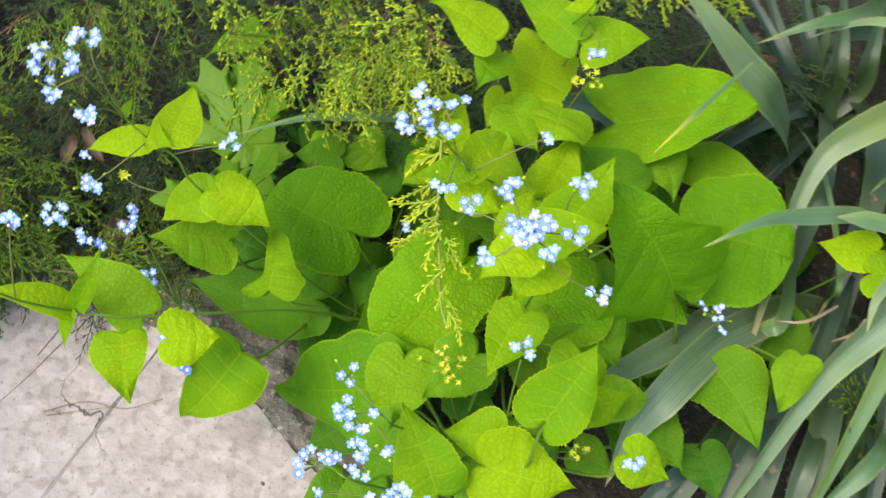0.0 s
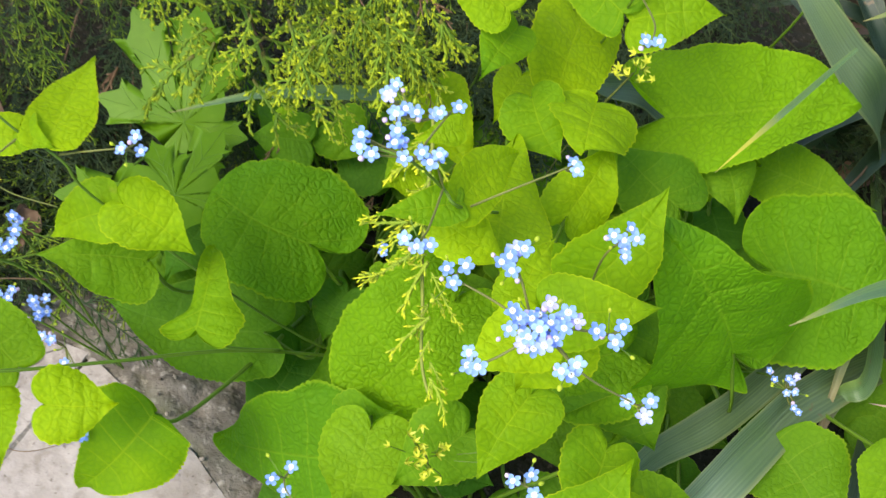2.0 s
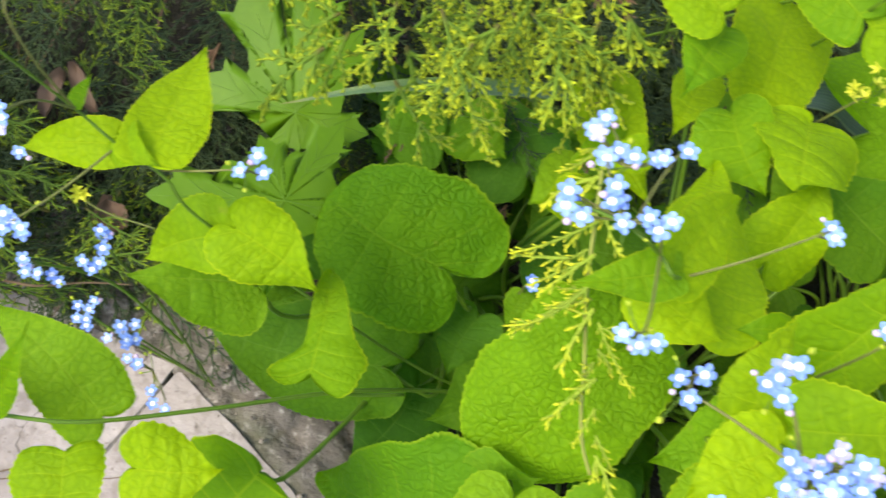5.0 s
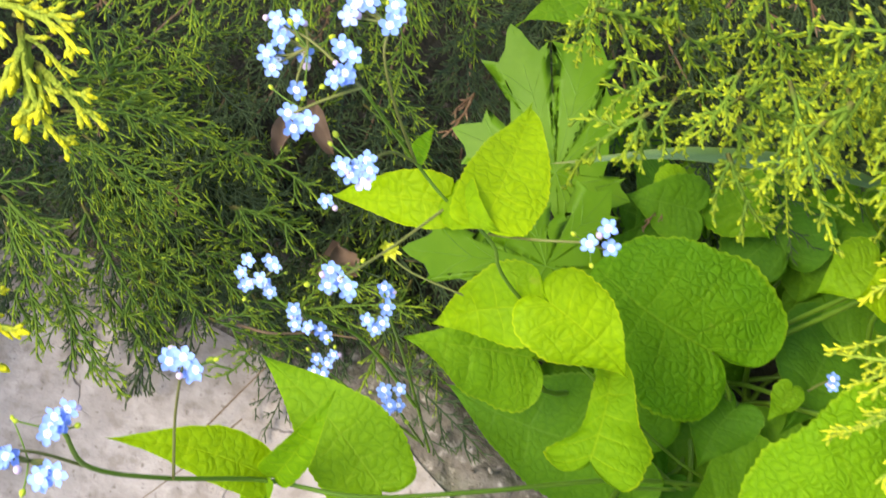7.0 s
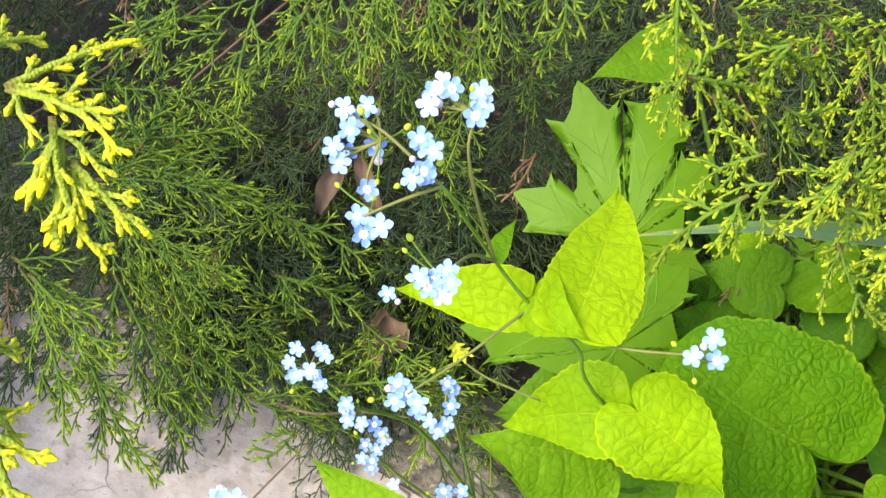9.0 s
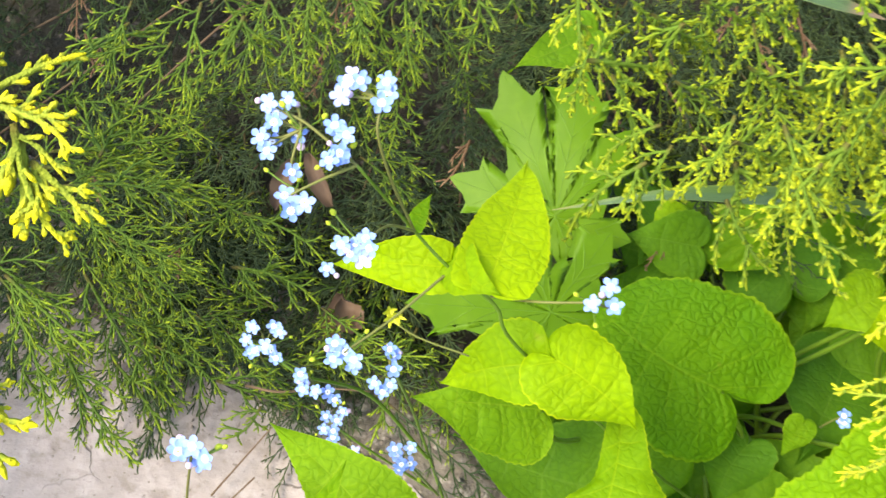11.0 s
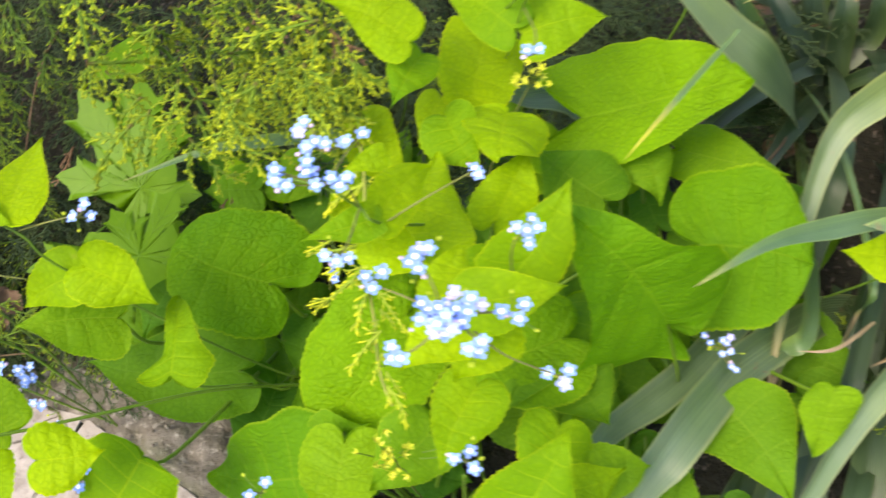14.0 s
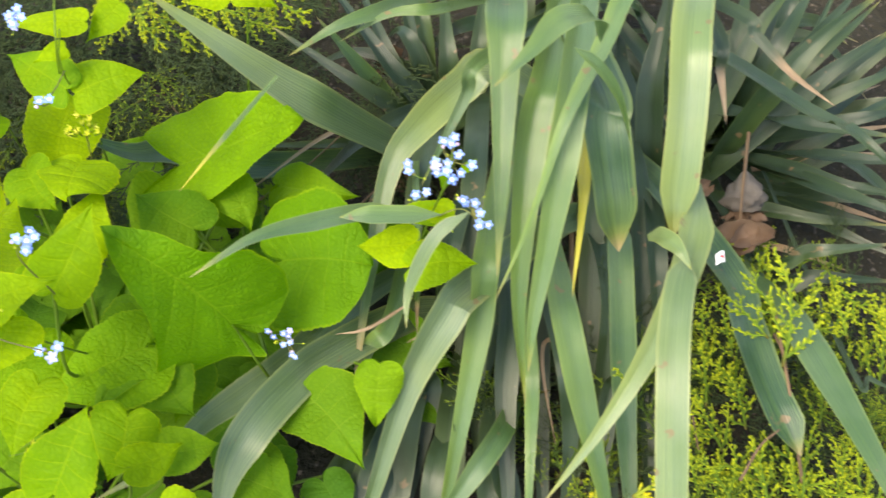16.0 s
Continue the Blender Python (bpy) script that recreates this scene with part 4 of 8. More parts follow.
heart_leaf(left_brunnera, (-0.0985, 0.1300, 0.1270), (-0.1611, 0.1591, 0.1350), 0.0860, lobe=(0.26, 0.38), fold=0.10, arch=0.10, uneven=0.06, shape="broad", wave=0.02, droop=0.10, petiole=True)
heart_leaf(left_brunnera, (-0.1222, 0.0818, 0.1000), (-0.2222, 0.0960, 0.1000), 0.0680, lobe=0.15, old=True, petiole=True)
heart_leaf(left_brunnera, (-0.1025, 0.0841, 0.0600), (-0.1365, 0.0452, 0.0300), 0.0561, petiole=True)
heart_leaf(left_brunnera, (-0.2340, 0.0160, 0.1900), (-0.2949, 0.0587, 0.1980), 0.0398, lobe=0.1)
heart_leaf(left_brunnera, (-0.2727, 0.0070, 0.2150), (-0.2538, 0.0323, 0.2530), 0.0154, lobe=0.05, fold=0.4)
heart_leaf(left_brunnera, (-0.2758, 0.0068, 0.2150), (-0.3286, 0.0010, 0.2440), 0.0213, lobe=0.06)
heart_leaf(left_brunnera, (-0.2758, 0.0058, 0.2150), (-0.2815, -0.0115, 0.1900), 0.0119, lobe=0.05)
heart_leaf(left_brunnera, (-0.2437, -0.0030, 0.2000), (-0.2351, -0.0468, 0.1830), 0.0385, lobe=0.1)
heart_leaf(left_brunnera, (-0.2124, -0.0075, 0.2050), (-0.1783, -0.0030, 0.2020), 0.0393, lobe=0.2)
heart_leaf(left_brunnera, (-0.1683, 0.0062, 0.1600), (-0.2162, -0.0240, 0.1030), 0.0590, lobe=0.08, old=False, petiole=True)
heart_leaf(left_brunnera, (-0.0694, 0.0033, 0.1100), (-0.1533, 0.0362, 0.0350), 0.0834, lobe=0.1, petiole=True)
heart_leaf(left_brunnera, (-0.0845, 0.0121, 0.0300), (-0.1251, -0.0067, 0.0100), 0.0490, petiole=True)
heart_leaf(left_brunnera, (-0.0115, 0.0868, 0.1550), (-0.0677, 0.0307, 0.1150), 0.0840, lobe=0.22, shape="broad", petiole=True)
heart_leaf(left_brunnera, (-0.1790, 0.3141, 0.1500), (-0.2227, 0.2799, 0.1510), 0.0314, lobe=0.05, petiole=True)
heart_leaf(left_brunnera, (-0.1163, 0.2344, 0.1000), (-0.1328, 0.2198, 0.0900), 0.0316, petiole=True)
heart_leaf(left_brunnera, (-0.0351, 0.1759, 0.1600), (-0.0578, 0.1600, 0.1500), 0.0319, petiole=True)
heart_leaf(left_brunnera, (-0.0206, 0.1755, 0.2000), (-0.0444, 0.1620, 0.1920), 0.0178, petiole=True)
heart_leaf(left_brunnera, (-0.0738, 0.1220, 0.0800), (-0.0873, 0.0899, 0.0700), 0.0357, petiole=True)
heart_leaf(left_brunnera, (-0.0520, 0.1302, 0.1000), (-0.0591, 0.1154, 0.0900), 0.0169, petiole=True)
heart_leaf(left_brunnera, (-0.1246, 0.2540, 0.0800), (-0.1357, 0.2150, 0.0800), 0.0408, petiole=True)
heart_leaf(left_brunnera, (-0.0909, 0.2360, 0.1000), (-0.0668, 0.2180, 0.0900), 0.0411, petiole=True)
# Dark-toned leaves in the gaps, shade put into their colour.
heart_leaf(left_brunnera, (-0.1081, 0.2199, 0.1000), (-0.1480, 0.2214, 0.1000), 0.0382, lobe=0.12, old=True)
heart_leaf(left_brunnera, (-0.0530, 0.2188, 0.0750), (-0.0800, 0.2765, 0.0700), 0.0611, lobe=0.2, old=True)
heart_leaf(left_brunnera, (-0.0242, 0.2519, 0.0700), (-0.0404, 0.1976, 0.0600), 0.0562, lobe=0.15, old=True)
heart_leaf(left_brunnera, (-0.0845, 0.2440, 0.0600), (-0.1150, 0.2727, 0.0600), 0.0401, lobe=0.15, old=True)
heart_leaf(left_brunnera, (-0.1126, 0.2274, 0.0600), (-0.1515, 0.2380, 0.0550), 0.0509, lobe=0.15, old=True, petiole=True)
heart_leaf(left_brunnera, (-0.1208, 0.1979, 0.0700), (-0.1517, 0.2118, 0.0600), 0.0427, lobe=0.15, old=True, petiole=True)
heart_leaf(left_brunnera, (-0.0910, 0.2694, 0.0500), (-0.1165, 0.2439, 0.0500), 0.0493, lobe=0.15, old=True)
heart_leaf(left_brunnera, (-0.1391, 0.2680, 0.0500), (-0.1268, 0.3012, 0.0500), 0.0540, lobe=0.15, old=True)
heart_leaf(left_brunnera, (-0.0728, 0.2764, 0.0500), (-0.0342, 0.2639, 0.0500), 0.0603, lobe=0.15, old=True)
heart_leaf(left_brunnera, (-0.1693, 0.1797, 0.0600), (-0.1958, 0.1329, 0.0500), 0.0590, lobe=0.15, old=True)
tube(left_brunnera, "stem", [(-0.0001, 0.1126, 0.0200), (-0.0801, 0.0880, 0.0600), (-0.1923, 0.0901, 0.2250), (-0.2111, 0.0933, 0.2680), (-0.2295, 0.0990, 0.2820), (-0.2418, 0.1026, 0.2980), (-0.2584, 0.0975, 0.3450)], 0.0010, 0.0006)
tube(left_brunnera, "branch", [(-0.2418, 0.1026, 0.2980), (-0.2489, 0.1024, 0.3300), (-0.2535, 0.1066, 0.3500), (-0.2535, 0.1143, 0.3540)], 0.0008, 0.0005)
tube(left_brunnera, "branch", [(-0.2584, 0.0975, 0.3450), (-0.2743, 0.1059, 0.3500), (-0.2822, 0.1094, 0.3500)], 0.0008, 0.0005)
tube(left_brunnera, "branch", [(-0.2584, 0.0975, 0.3450), (-0.2674, 0.0912, 0.3450), (-0.2762, 0.0847, 0.3440)], 0.0007, 0.0004)
tube(left_brunnera, "branch", [(-0.2418, 0.1026, 0.2980), (-0.2483, 0.0917, 0.3200), (-0.2535, 0.0758, 0.3360)], 0.0007, 0.0004)
tube(left_brunnera, "branch", [(-0.2275, 0.0994, 0.2800), (-0.2449, 0.0773, 0.2800), (-0.2588, 0.0613, 0.2820)], 0.0007, 0.0004)
tube(left_brunnera, "branch", [(-0.2128, 0.0964, 0.2680), (-0.1960, 0.0893, 0.2850), (-0.1782, 0.0898, 0.2900)], 0.0007, 0.0004)
tube(left_brunnera, "stem", [(-0.0603, 0.0928, 0.0400), (-0.1318, 0.0611, 0.1200), (-0.1934, 0.0299, 0.1700), (-0.2404, 0.0099, 0.2000), (-0.2754, 0.0051, 0.2150), (-0.2991, -0.0112, 0.2600), (-0.3098, -0.0235, 0.3100), (-0.3093, -0.0226, 0.3450)], 0.0014, 0.0008)
tube(left_brunnera, "branch", [(-0.2978, -0.0109, 0.2600), (-0.2959, 0.0010, 0.2900), (-0.2915, 0.0087, 0.3180)], 0.0006, 0.0004)
tube(left_brunnera, "branch", [(-0.3098, -0.0235, 0.3100), (-0.3197, -0.0267, 0.3300), (-0.3294, -0.0302, 0.3350)], 0.0006, 0.0004)
flower_spray(left_brunnera, [(-0.2879, 0.1111, 0.3510), (-0.2849, 0.1047, 0.3510), (-0.2880, 0.0995, 0.3500), (-0.2855, 0.0963, 0.3480), (-0.2823, 0.1133, 0.3510), (-0.2769, 0.0914, 0.3460)], (-0.2765, 0.1043, 0.3500))
flower_spray(left_brunnera, [(-0.2778, 0.0843, 0.3440), (-0.2713, 0.0828, 0.3440), (-0.2752, 0.0805, 0.3420)], (-0.2750, 0.0870, 0.3440))
flower_spray(left_brunnera, [(-0.2660, 0.1140, 0.3560), (-0.2611, 0.1206, 0.3560), (-0.2534, 0.1138, 0.3560), (-0.2537, 0.1229, 0.3540), (-0.2640, 0.1220, 0.3560)], (-0.2560, 0.1174, 0.3520))
flower_spray(left_brunnera, [(-0.2661, 0.1049, 0.3540), (-0.2619, 0.1022, 0.3540), (-0.2632, 0.0967, 0.3520), (-0.2657, 0.0940, 0.3520)], (-0.2625, 0.1003, 0.3500))
flower_spray(left_brunnera, [(-0.2593, 0.0748, 0.3360), (-0.2521, 0.0775, 0.3370), (-0.2555, 0.0755, 0.3340), (-0.2507, 0.0750, 0.3360)], (-0.2541, 0.0780, 0.3320))
flower_spray(left_brunnera, [(-0.2761, 0.1058, 0.2500)])
flower_spray(left_brunnera, [(-0.2623, 0.0636, 0.2830), (-0.2620, 0.0584, 0.2820), (-0.2551, 0.0593, 0.2820), (-0.2586, 0.0618, 0.2810)], (-0.2594, 0.0631, 0.2790))
flower_spray(left_brunnera, [(-0.1731, 0.0959, 0.2910), (-0.1786, 0.0887, 0.2910), (-0.1706, 0.0913, 0.2860)], (-0.1779, 0.0918, 0.2860))
flower_spray(left_brunnera, [(-0.2952, 0.0093, 0.3190), (-0.2914, 0.0112, 0.3200), (-0.2870, 0.0085, 0.3190), (-0.2908, 0.0100, 0.3160)], (-0.2920, 0.0088, 0.3150))
flower_spray(left_brunnera, [(-0.3073, -0.0190, 0.3520), (-0.3098, -0.0215, 0.3520), (-0.3103, -0.0259, 0.3510), (-0.3104, -0.0236, 0.3500)], (-0.3097, -0.0230, 0.3460))
flower_spray(left_brunnera, [(-0.3227, -0.0314, 0.3400), (-0.3256, -0.0327, 0.3400), (-0.3123, -0.0351, 0.3400), (-0.3078, -0.0333, 0.3410), (-0.3105, -0.0324, 0.3400)], (-0.3196, -0.0296, 0.3320))

low_brunnera = thing("brunnera", (-0.2000, 0.1000, 0.0000), "low brunnera flower stems with small pale blue flowers beside the paving", "flowering plant")
tube(low_brunnera, "stem", [(-0.2236, 0.0891, 0.0000), (-0.2409, 0.1004, 0.1000), (-0.2481, 0.0929, 0.1800), (-0.2508, 0.0942, 0.2000)], 0.0010, 0.0006)
tube(low_brunnera, "stem", [(-0.2343, 0.0943, 0.0600), (-0.2639, 0.1026, 0.1200), (-0.2896, 0.0884, 0.1750), (-0.3060, 0.0961, 0.1830)], 0.0012, 0.0006)
tube(low_brunnera, "stem", [(-0.2274, 0.0916, 0.0000), (-0.2427, 0.0701, 0.1400)], 0.0010, 0.0006)
tube(low_brunnera, "stem", [(-0.2308, 0.0913, 0.0100), (-0.2685, 0.0927, 0.0700), (-0.2861, 0.0993, 0.0800)], 0.0010, 0.0006)
flower_spray(low_brunnera, [(-0.2998, 0.1005, 0.1900), (-0.3116, 0.1011, 0.1900), (-0.3135, 0.0956, 0.1880), (-0.3095, 0.0920, 0.1860), (-0.3045, 0.0932, 0.1900), (-0.2996, 0.0902, 0.1860)], (-0.3066, 0.0973, 0.1800))
flower_spray(low_brunnera, [(-0.2514, 0.0967, 0.2000), (-0.2483, 0.0883, 0.2000), (-0.2546, 0.0800, 0.2030), (-0.2486, 0.0813, 0.2000)], (-0.2497, 0.0892, 0.1940))
flower_spray(low_brunnera, [(-0.2888, 0.0870, 0.1800), (-0.2869, 0.0810, 0.1780), (-0.2812, 0.0810, 0.1780), (-0.2735, 0.0814, 0.1700)], (-0.2828, 0.0858, 0.1720))
flower_spray(low_brunnera, [(-0.2790, 0.1024, 0.0900), (-0.2868, 0.0985, 0.0900), (-0.2872, 0.0932, 0.0850), (-0.2822, 0.0931, 0.0850), (-0.2703, 0.0858, 0.0800)], (-0.2847, 0.0996, 0.0800))
flower_spray(low_brunnera, [(-0.2450, 0.0685, 0.1550), (-0.2382, 0.0700, 0.1550), (-0.2411, 0.0626, 0.1530), (-0.2377, 0.0643, 0.1500)], (-0.2423, 0.0681, 0.1460))
flower_spray(low_brunnera, [(-0.2523, 0.0698, 0.1000), (-0.2462, 0.0677, 0.1000), (-0.2390, 0.0570, 0.0900), (-0.2301, 0.0482, 0.0900)], (-0.2427, 0.0708, 0.0800))
flower_spray(low_brunnera, [(-0.0547, 0.1102, 0.1700), (-0.0539, 0.1080, 0.1680)])
flower_spray(low_brunnera, [(-0.2094, -0.0000, 0.1500), (-0.2060, -0.0048, 0.1500), (-0.2101, -0.0030, 0.1500), (-0.2028, 0.0052, 0.1500)], (-0.2084, 0.0079, 0.1450))

middle_brunnera = thing("brunnera", (0.0300, 0.1100, -0.0100), "brunnera in full flower with pale blue heads over bright green leaves", "flowering plant")
heart_leaf(middle_brunnera, (-0.0260, 0.0494, 0.3350), (0.0051, 0.0934, 0.3100), 0.0264, lobe=0.08, fold=0.3)
heart_leaf(middle_brunnera, (-0.0029, 0.0546, 0.2800), (0.0110, 0.1425, 0.2500), 0.0481, lobe=0.1)
heart_leaf(middle_brunnera, (-0.0240, 0.0498, 0.3350), (-0.0602, 0.0402, 0.3360), 0.0183, lobe=0.05)
heart_leaf(middle_brunnera, (-0.0289, 0.0531, 0.3100), (0.0006, 0.0398, 0.3000), 0.0279, lobe=0.15)
heart_leaf(middle_brunnera, (-0.0008, 0.0010, 0.3300), (0.0166, 0.0396, 0.3300), 0.0238, lobe=0.08)
heart_leaf(middle_brunnera, (0.0101, -0.0004, 0.3400), (0.0550, 0.0002, 0.3510), 0.0312, lobe=0.1, fold=0.25)
heart_leaf(middle_brunnera, (0.0101, -0.0043, 0.3350), (-0.0203, -0.0234, 0.3260), 0.0306, lobe=0.1)
heart_leaf(middle_brunnera, (0.0221, 0.0055, 0.3100), (0.0057, -0.0156, 0.2890), 0.0394, lobe=0.15)
heart_leaf(middle_brunnera, (0.0391, 0.0414, 0.2800), (0.0713, 0.0774, 0.3150), 0.0424, lobe=0.12, petiole=True)
heart_leaf(middle_brunnera, (0.0420, 0.1116, 0.2200), (0.0658, 0.1514, 0.2400), 0.0375, petiole=True)
heart_leaf(middle_brunnera, (0.1184, 0.1514, 0.1700), (0.0789, 0.1874, 0.1800), 0.0573, petiole=True)
heart_leaf(middle_brunnera, (0.1479, 0.1923, 0.1700), (0.1597, 0.1546, 0.1500), 0.0374, petiole=True)
heart_leaf(middle_brunnera, (0.0182, 0.1647, 0.2500), (0.0357, 0.1325, 0.2400), 0.0382, petiole=True)
heart_leaf(middle_brunnera, (0.0193, 0.2148, 0.2000), (0.0033, 0.1803, 0.2000), 0.0249, petiole=True)
heart_leaf(middle_brunnera, (-0.0184, 0.1423, 0.2500), (-0.0438, 0.1326, 0.2500), 0.0159, lobe=0.05)
heart_leaf(middle_brunnera, (-0.0385, 0.1421, 0.2000), (-0.0577, 0.1358, 0.2000), 0.0251, petiole=True)
heart_leaf(middle_brunnera, (0.0775, 0.0517, 0.1800), (0.0052, 0.0316, 0.1600), 0.0656, petiole=True)
heart_leaf(middle_brunnera, (0.0848, 0.0387, 0.1700), (0.1031, 0.0072, 0.1500), 0.0452, petiole=True)
heart_leaf(middle_brunnera, (0.0821, 0.0807, 0.1700), (0.0375, 0.0115, 0.1700), 0.0636, petiole=True)
heart_leaf(middle_brunnera, (0.0990, 0.0635, 0.1300), (0.0854, 0.0193, 0.1200), 0.0458, petiole=True)
heart_leaf(middle_brunnera, (0.0197, 0.0016, 0.2400), (-0.0024, -0.0353, 0.2200), 0.0390, lobe=0.15, petiole=True)
heart_leaf(middle_brunnera, (0.0292, 0.0549, 0.2800), (0.0107, 0.0534, 0.2800), 0.0138)
tube(middle_brunnera, "stem", [(0.0714, 0.1319, 0.0000), (0.0342, 0.0458, 0.2000), (0.0072, -0.0062, 0.3400), (-0.0011, -0.0273, 0.3900)], 0.0010, 0.0006)
tube(middle_brunnera, "branch", [(-0.0018, -0.0212, 0.3800), (-0.0065, -0.0102, 0.3880), (-0.0102, -0.0041, 0.3900)], 0.0006, 0.0004)
tube(middle_brunnera, "branch", [(-0.0018, -0.0185, 0.3700), (-0.0150, -0.0101, 0.3700), (-0.0289, -0.0013, 0.3670)], 0.0006, 0.0004)
tube(middle_brunnera, "branch", [(0.0065, -0.0260, 0.3850), (0.0204, -0.0258, 0.3830), (0.0296, -0.0255, 0.3800)], 0.0006, 0.0004)
tube(middle_brunnera, "branch", [(0.0047, -0.0313, 0.3850), (0.0116, -0.0426, 0.3900), (0.0071, -0.0466, 0.3960)], 0.0006, 0.0004)
tube(middle_brunnera, "branch", [(-0.0027, -0.0292, 0.3800), (-0.0137, -0.0352, 0.3750), (-0.0210, -0.0376, 0.3730)], 0.0006, 0.0004)
tube(middle_brunnera, "branch", [(0.0115, -0.0225, 0.3600), (0.0256, -0.0283, 0.3450), (0.0501, -0.0350, 0.3330)], 0.0006, 0.0004)
tube(middle_brunnera, "branch", [(0.0401, 0.0390, 0.2800), (0.0344, 0.0268, 0.3400), (0.0423, 0.0319, 0.3490)], 0.0006, 0.0004)
tube(middle_brunnera, "stem", [(0.0264, 0.1221, 0.2000), (-0.0225, 0.0495, 0.3300), (-0.0330, 0.0499, 0.3450), (-0.0471, 0.0460, 0.3700), (-0.0639, 0.0490, 0.3750)], 0.0010, 0.0006)
tube(middle_brunnera, "branch", [(-0.0330, 0.0499, 0.3450), (-0.0390, 0.0228, 0.3600), (-0.0436, 0.0126, 0.3660)], 0.0006, 0.0004)
tube(middle_brunnera, "branch", [(-0.0330, 0.0499, 0.3450), (-0.0362, 0.0492, 0.3600), (-0.0391, 0.0454, 0.3740)], 0.0006, 0.0004)
tube(middle_brunnera, "branch", [(-0.0225, 0.0495, 0.3300), (-0.0042, 0.0522, 0.3450), (0.0203, 0.0634, 0.3490)], 0.0008, 0.0006)
tube(middle_brunnera, "branch", [(-0.0471, 0.0460, 0.3700), (-0.0531, 0.0561, 0.3700), (-0.0546, 0.0741, 0.3620)], 0.0008, 0.0006)
tube(middle_brunnera, "branch", [(-0.0471, 0.0460, 0.3700), (-0.0399, 0.0624, 0.3650), (-0.0324, 0.0761, 0.3620)], 0.0008, 0.0006)
flower_spray(middle_brunnera, [(0.0024, -0.0221, 0.3960), (0.0087, -0.0249, 0.3960), (-0.0106, -0.0258, 0.3960), (-0.0042, -0.0290, 0.3980), (-0.0117, -0.0326, 0.3960), (-0.0019, -0.0337, 0.4000), (0.0068, -0.0318, 0.3980), (-0.0054, -0.0359, 0.3980), (-0.0000, -0.0387, 0.3980), (0.0125, -0.0260, 0.3920), (-0.0072, -0.0281, 0.3920), (0.0026, -0.0292, 0.3960), (0.0043, -0.0346, 0.3950), (-0.0066, -0.0371, 0.3930), (-0.0003, -0.0238, 0.3900)], (-0.0002, -0.0255, 0.3850))
flower_spray(middle_brunnera, [(0.0211, -0.0258, 0.3840), (0.0307, -0.0234, 0.3840), (0.0276, -0.0296, 0.3840)], (0.0268, -0.0244, 0.3780))
flower_spray(middle_brunnera, [(0.0056, -0.0477, 0.3990), (0.0109, -0.0453, 0.3990), (0.0094, -0.0474, 0.3960)], (0.0096, -0.0441, 0.3920))
flower_spray(middle_brunnera, [(-0.0231, -0.0340, 0.3760), (-0.0200, -0.0393, 0.3760), (-0.0235, -0.0377, 0.3730)], (-0.0189, -0.0362, 0.3700))
flower_spray(middle_brunnera, [(-0.0105, -0.0086, 0.3920), (-0.0113, -0.0029, 0.3920), (-0.0087, 0.0010, 0.3910), (-0.0058, 0.0011, 0.3910)], (-0.0079, -0.0013, 0.3860))
flower_spray(middle_brunnera, [(-0.0318, 0.0018, 0.3690), (-0.0248, 0.0035, 0.3690), (-0.0294, -0.0045, 0.3700)], (-0.0277, 0.0009, 0.3640))
flower_spray(middle_brunnera, [(-0.0482, 0.0129, 0.3690), (-0.0436, 0.0099, 0.3690), (-0.0386, 0.0119, 0.3670)], (-0.0426, 0.0160, 0.3630))
flower_spray(middle_brunnera, [(-0.0555, 0.0860, 0.3640), (-0.0579, 0.0800, 0.3640), (-0.0546, 0.0717, 0.3640), (-0.0509, 0.0748, 0.3640), (-0.0463, 0.0727, 0.3650), (-0.0370, 0.0740, 0.3640), (-0.0293, 0.0774, 0.3640)], (-0.0476, 0.0715, 0.3600))
flower_spray(middle_brunnera, [(-0.0538, 0.0549, 0.3780), (-0.0546, 0.0507, 0.3760), (-0.0677, 0.0509, 0.3790), (-0.0680, 0.0477, 0.3760), (-0.0631, 0.0453, 0.3750), (-0.0438, 0.0459, 0.3780), (-0.0372, 0.0454, 0.3780), (-0.0404, 0.0437, 0.3750)], (-0.0490, 0.0479, 0.3700))
flower_spray(middle_brunnera, [(0.0207, 0.0642, 0.3500), (0.0221, 0.0612, 0.3490)], (0.0177, 0.0620, 0.3470))
flower_spray(middle_brunnera, [(0.0362, 0.0311, 0.3510), (0.0434, 0.0347, 0.3510), (0.0456, 0.0301, 0.3510), (0.0406, 0.0224, 0.3500)], (0.0410, 0.0310, 0.3460))
flower_spray(middle_brunnera, [(0.0432, -0.0330, 0.3350), (0.0526, -0.0325, 0.3350), (0.0496, -0.0392, 0.3360)], (0.0481, -0.0333, 0.3300))

tall_brunnera = thing("brunnera", (0.0400, 0.2400, -0.0100), "tall leafy brunnera stem with fading yellow flower heads", "flowering plant")
heart_leaf(tall_brunnera, (-0.0017, 0.1770, 0.3050), (-0.0468, 0.2018, 0.3150), 0.0343, lobe=0.10)
heart_leaf(tall_brunnera, (0.0052, 0.1833, 0.2850), (-0.0142, 0.1433, 0.2920), 0.0290, lobe=0.12)
heart_leaf(tall_brunnera, (0.0573, 0.1871, 0.2980), (0.0155, 0.2342, 0.2920), 0.0351, lobe=0.10)
heart_leaf(tall_brunnera, (0.0611, 0.1858, 0.2950), (0.1108, 0.1914, 0.3000), 0.0362, lobe=0.08)
heart_leaf(tall_brunnera, (0.0636, 0.1937, 0.3300), (0.0414, 0.1893, 0.3250), 0.0136, lobe=0.03)
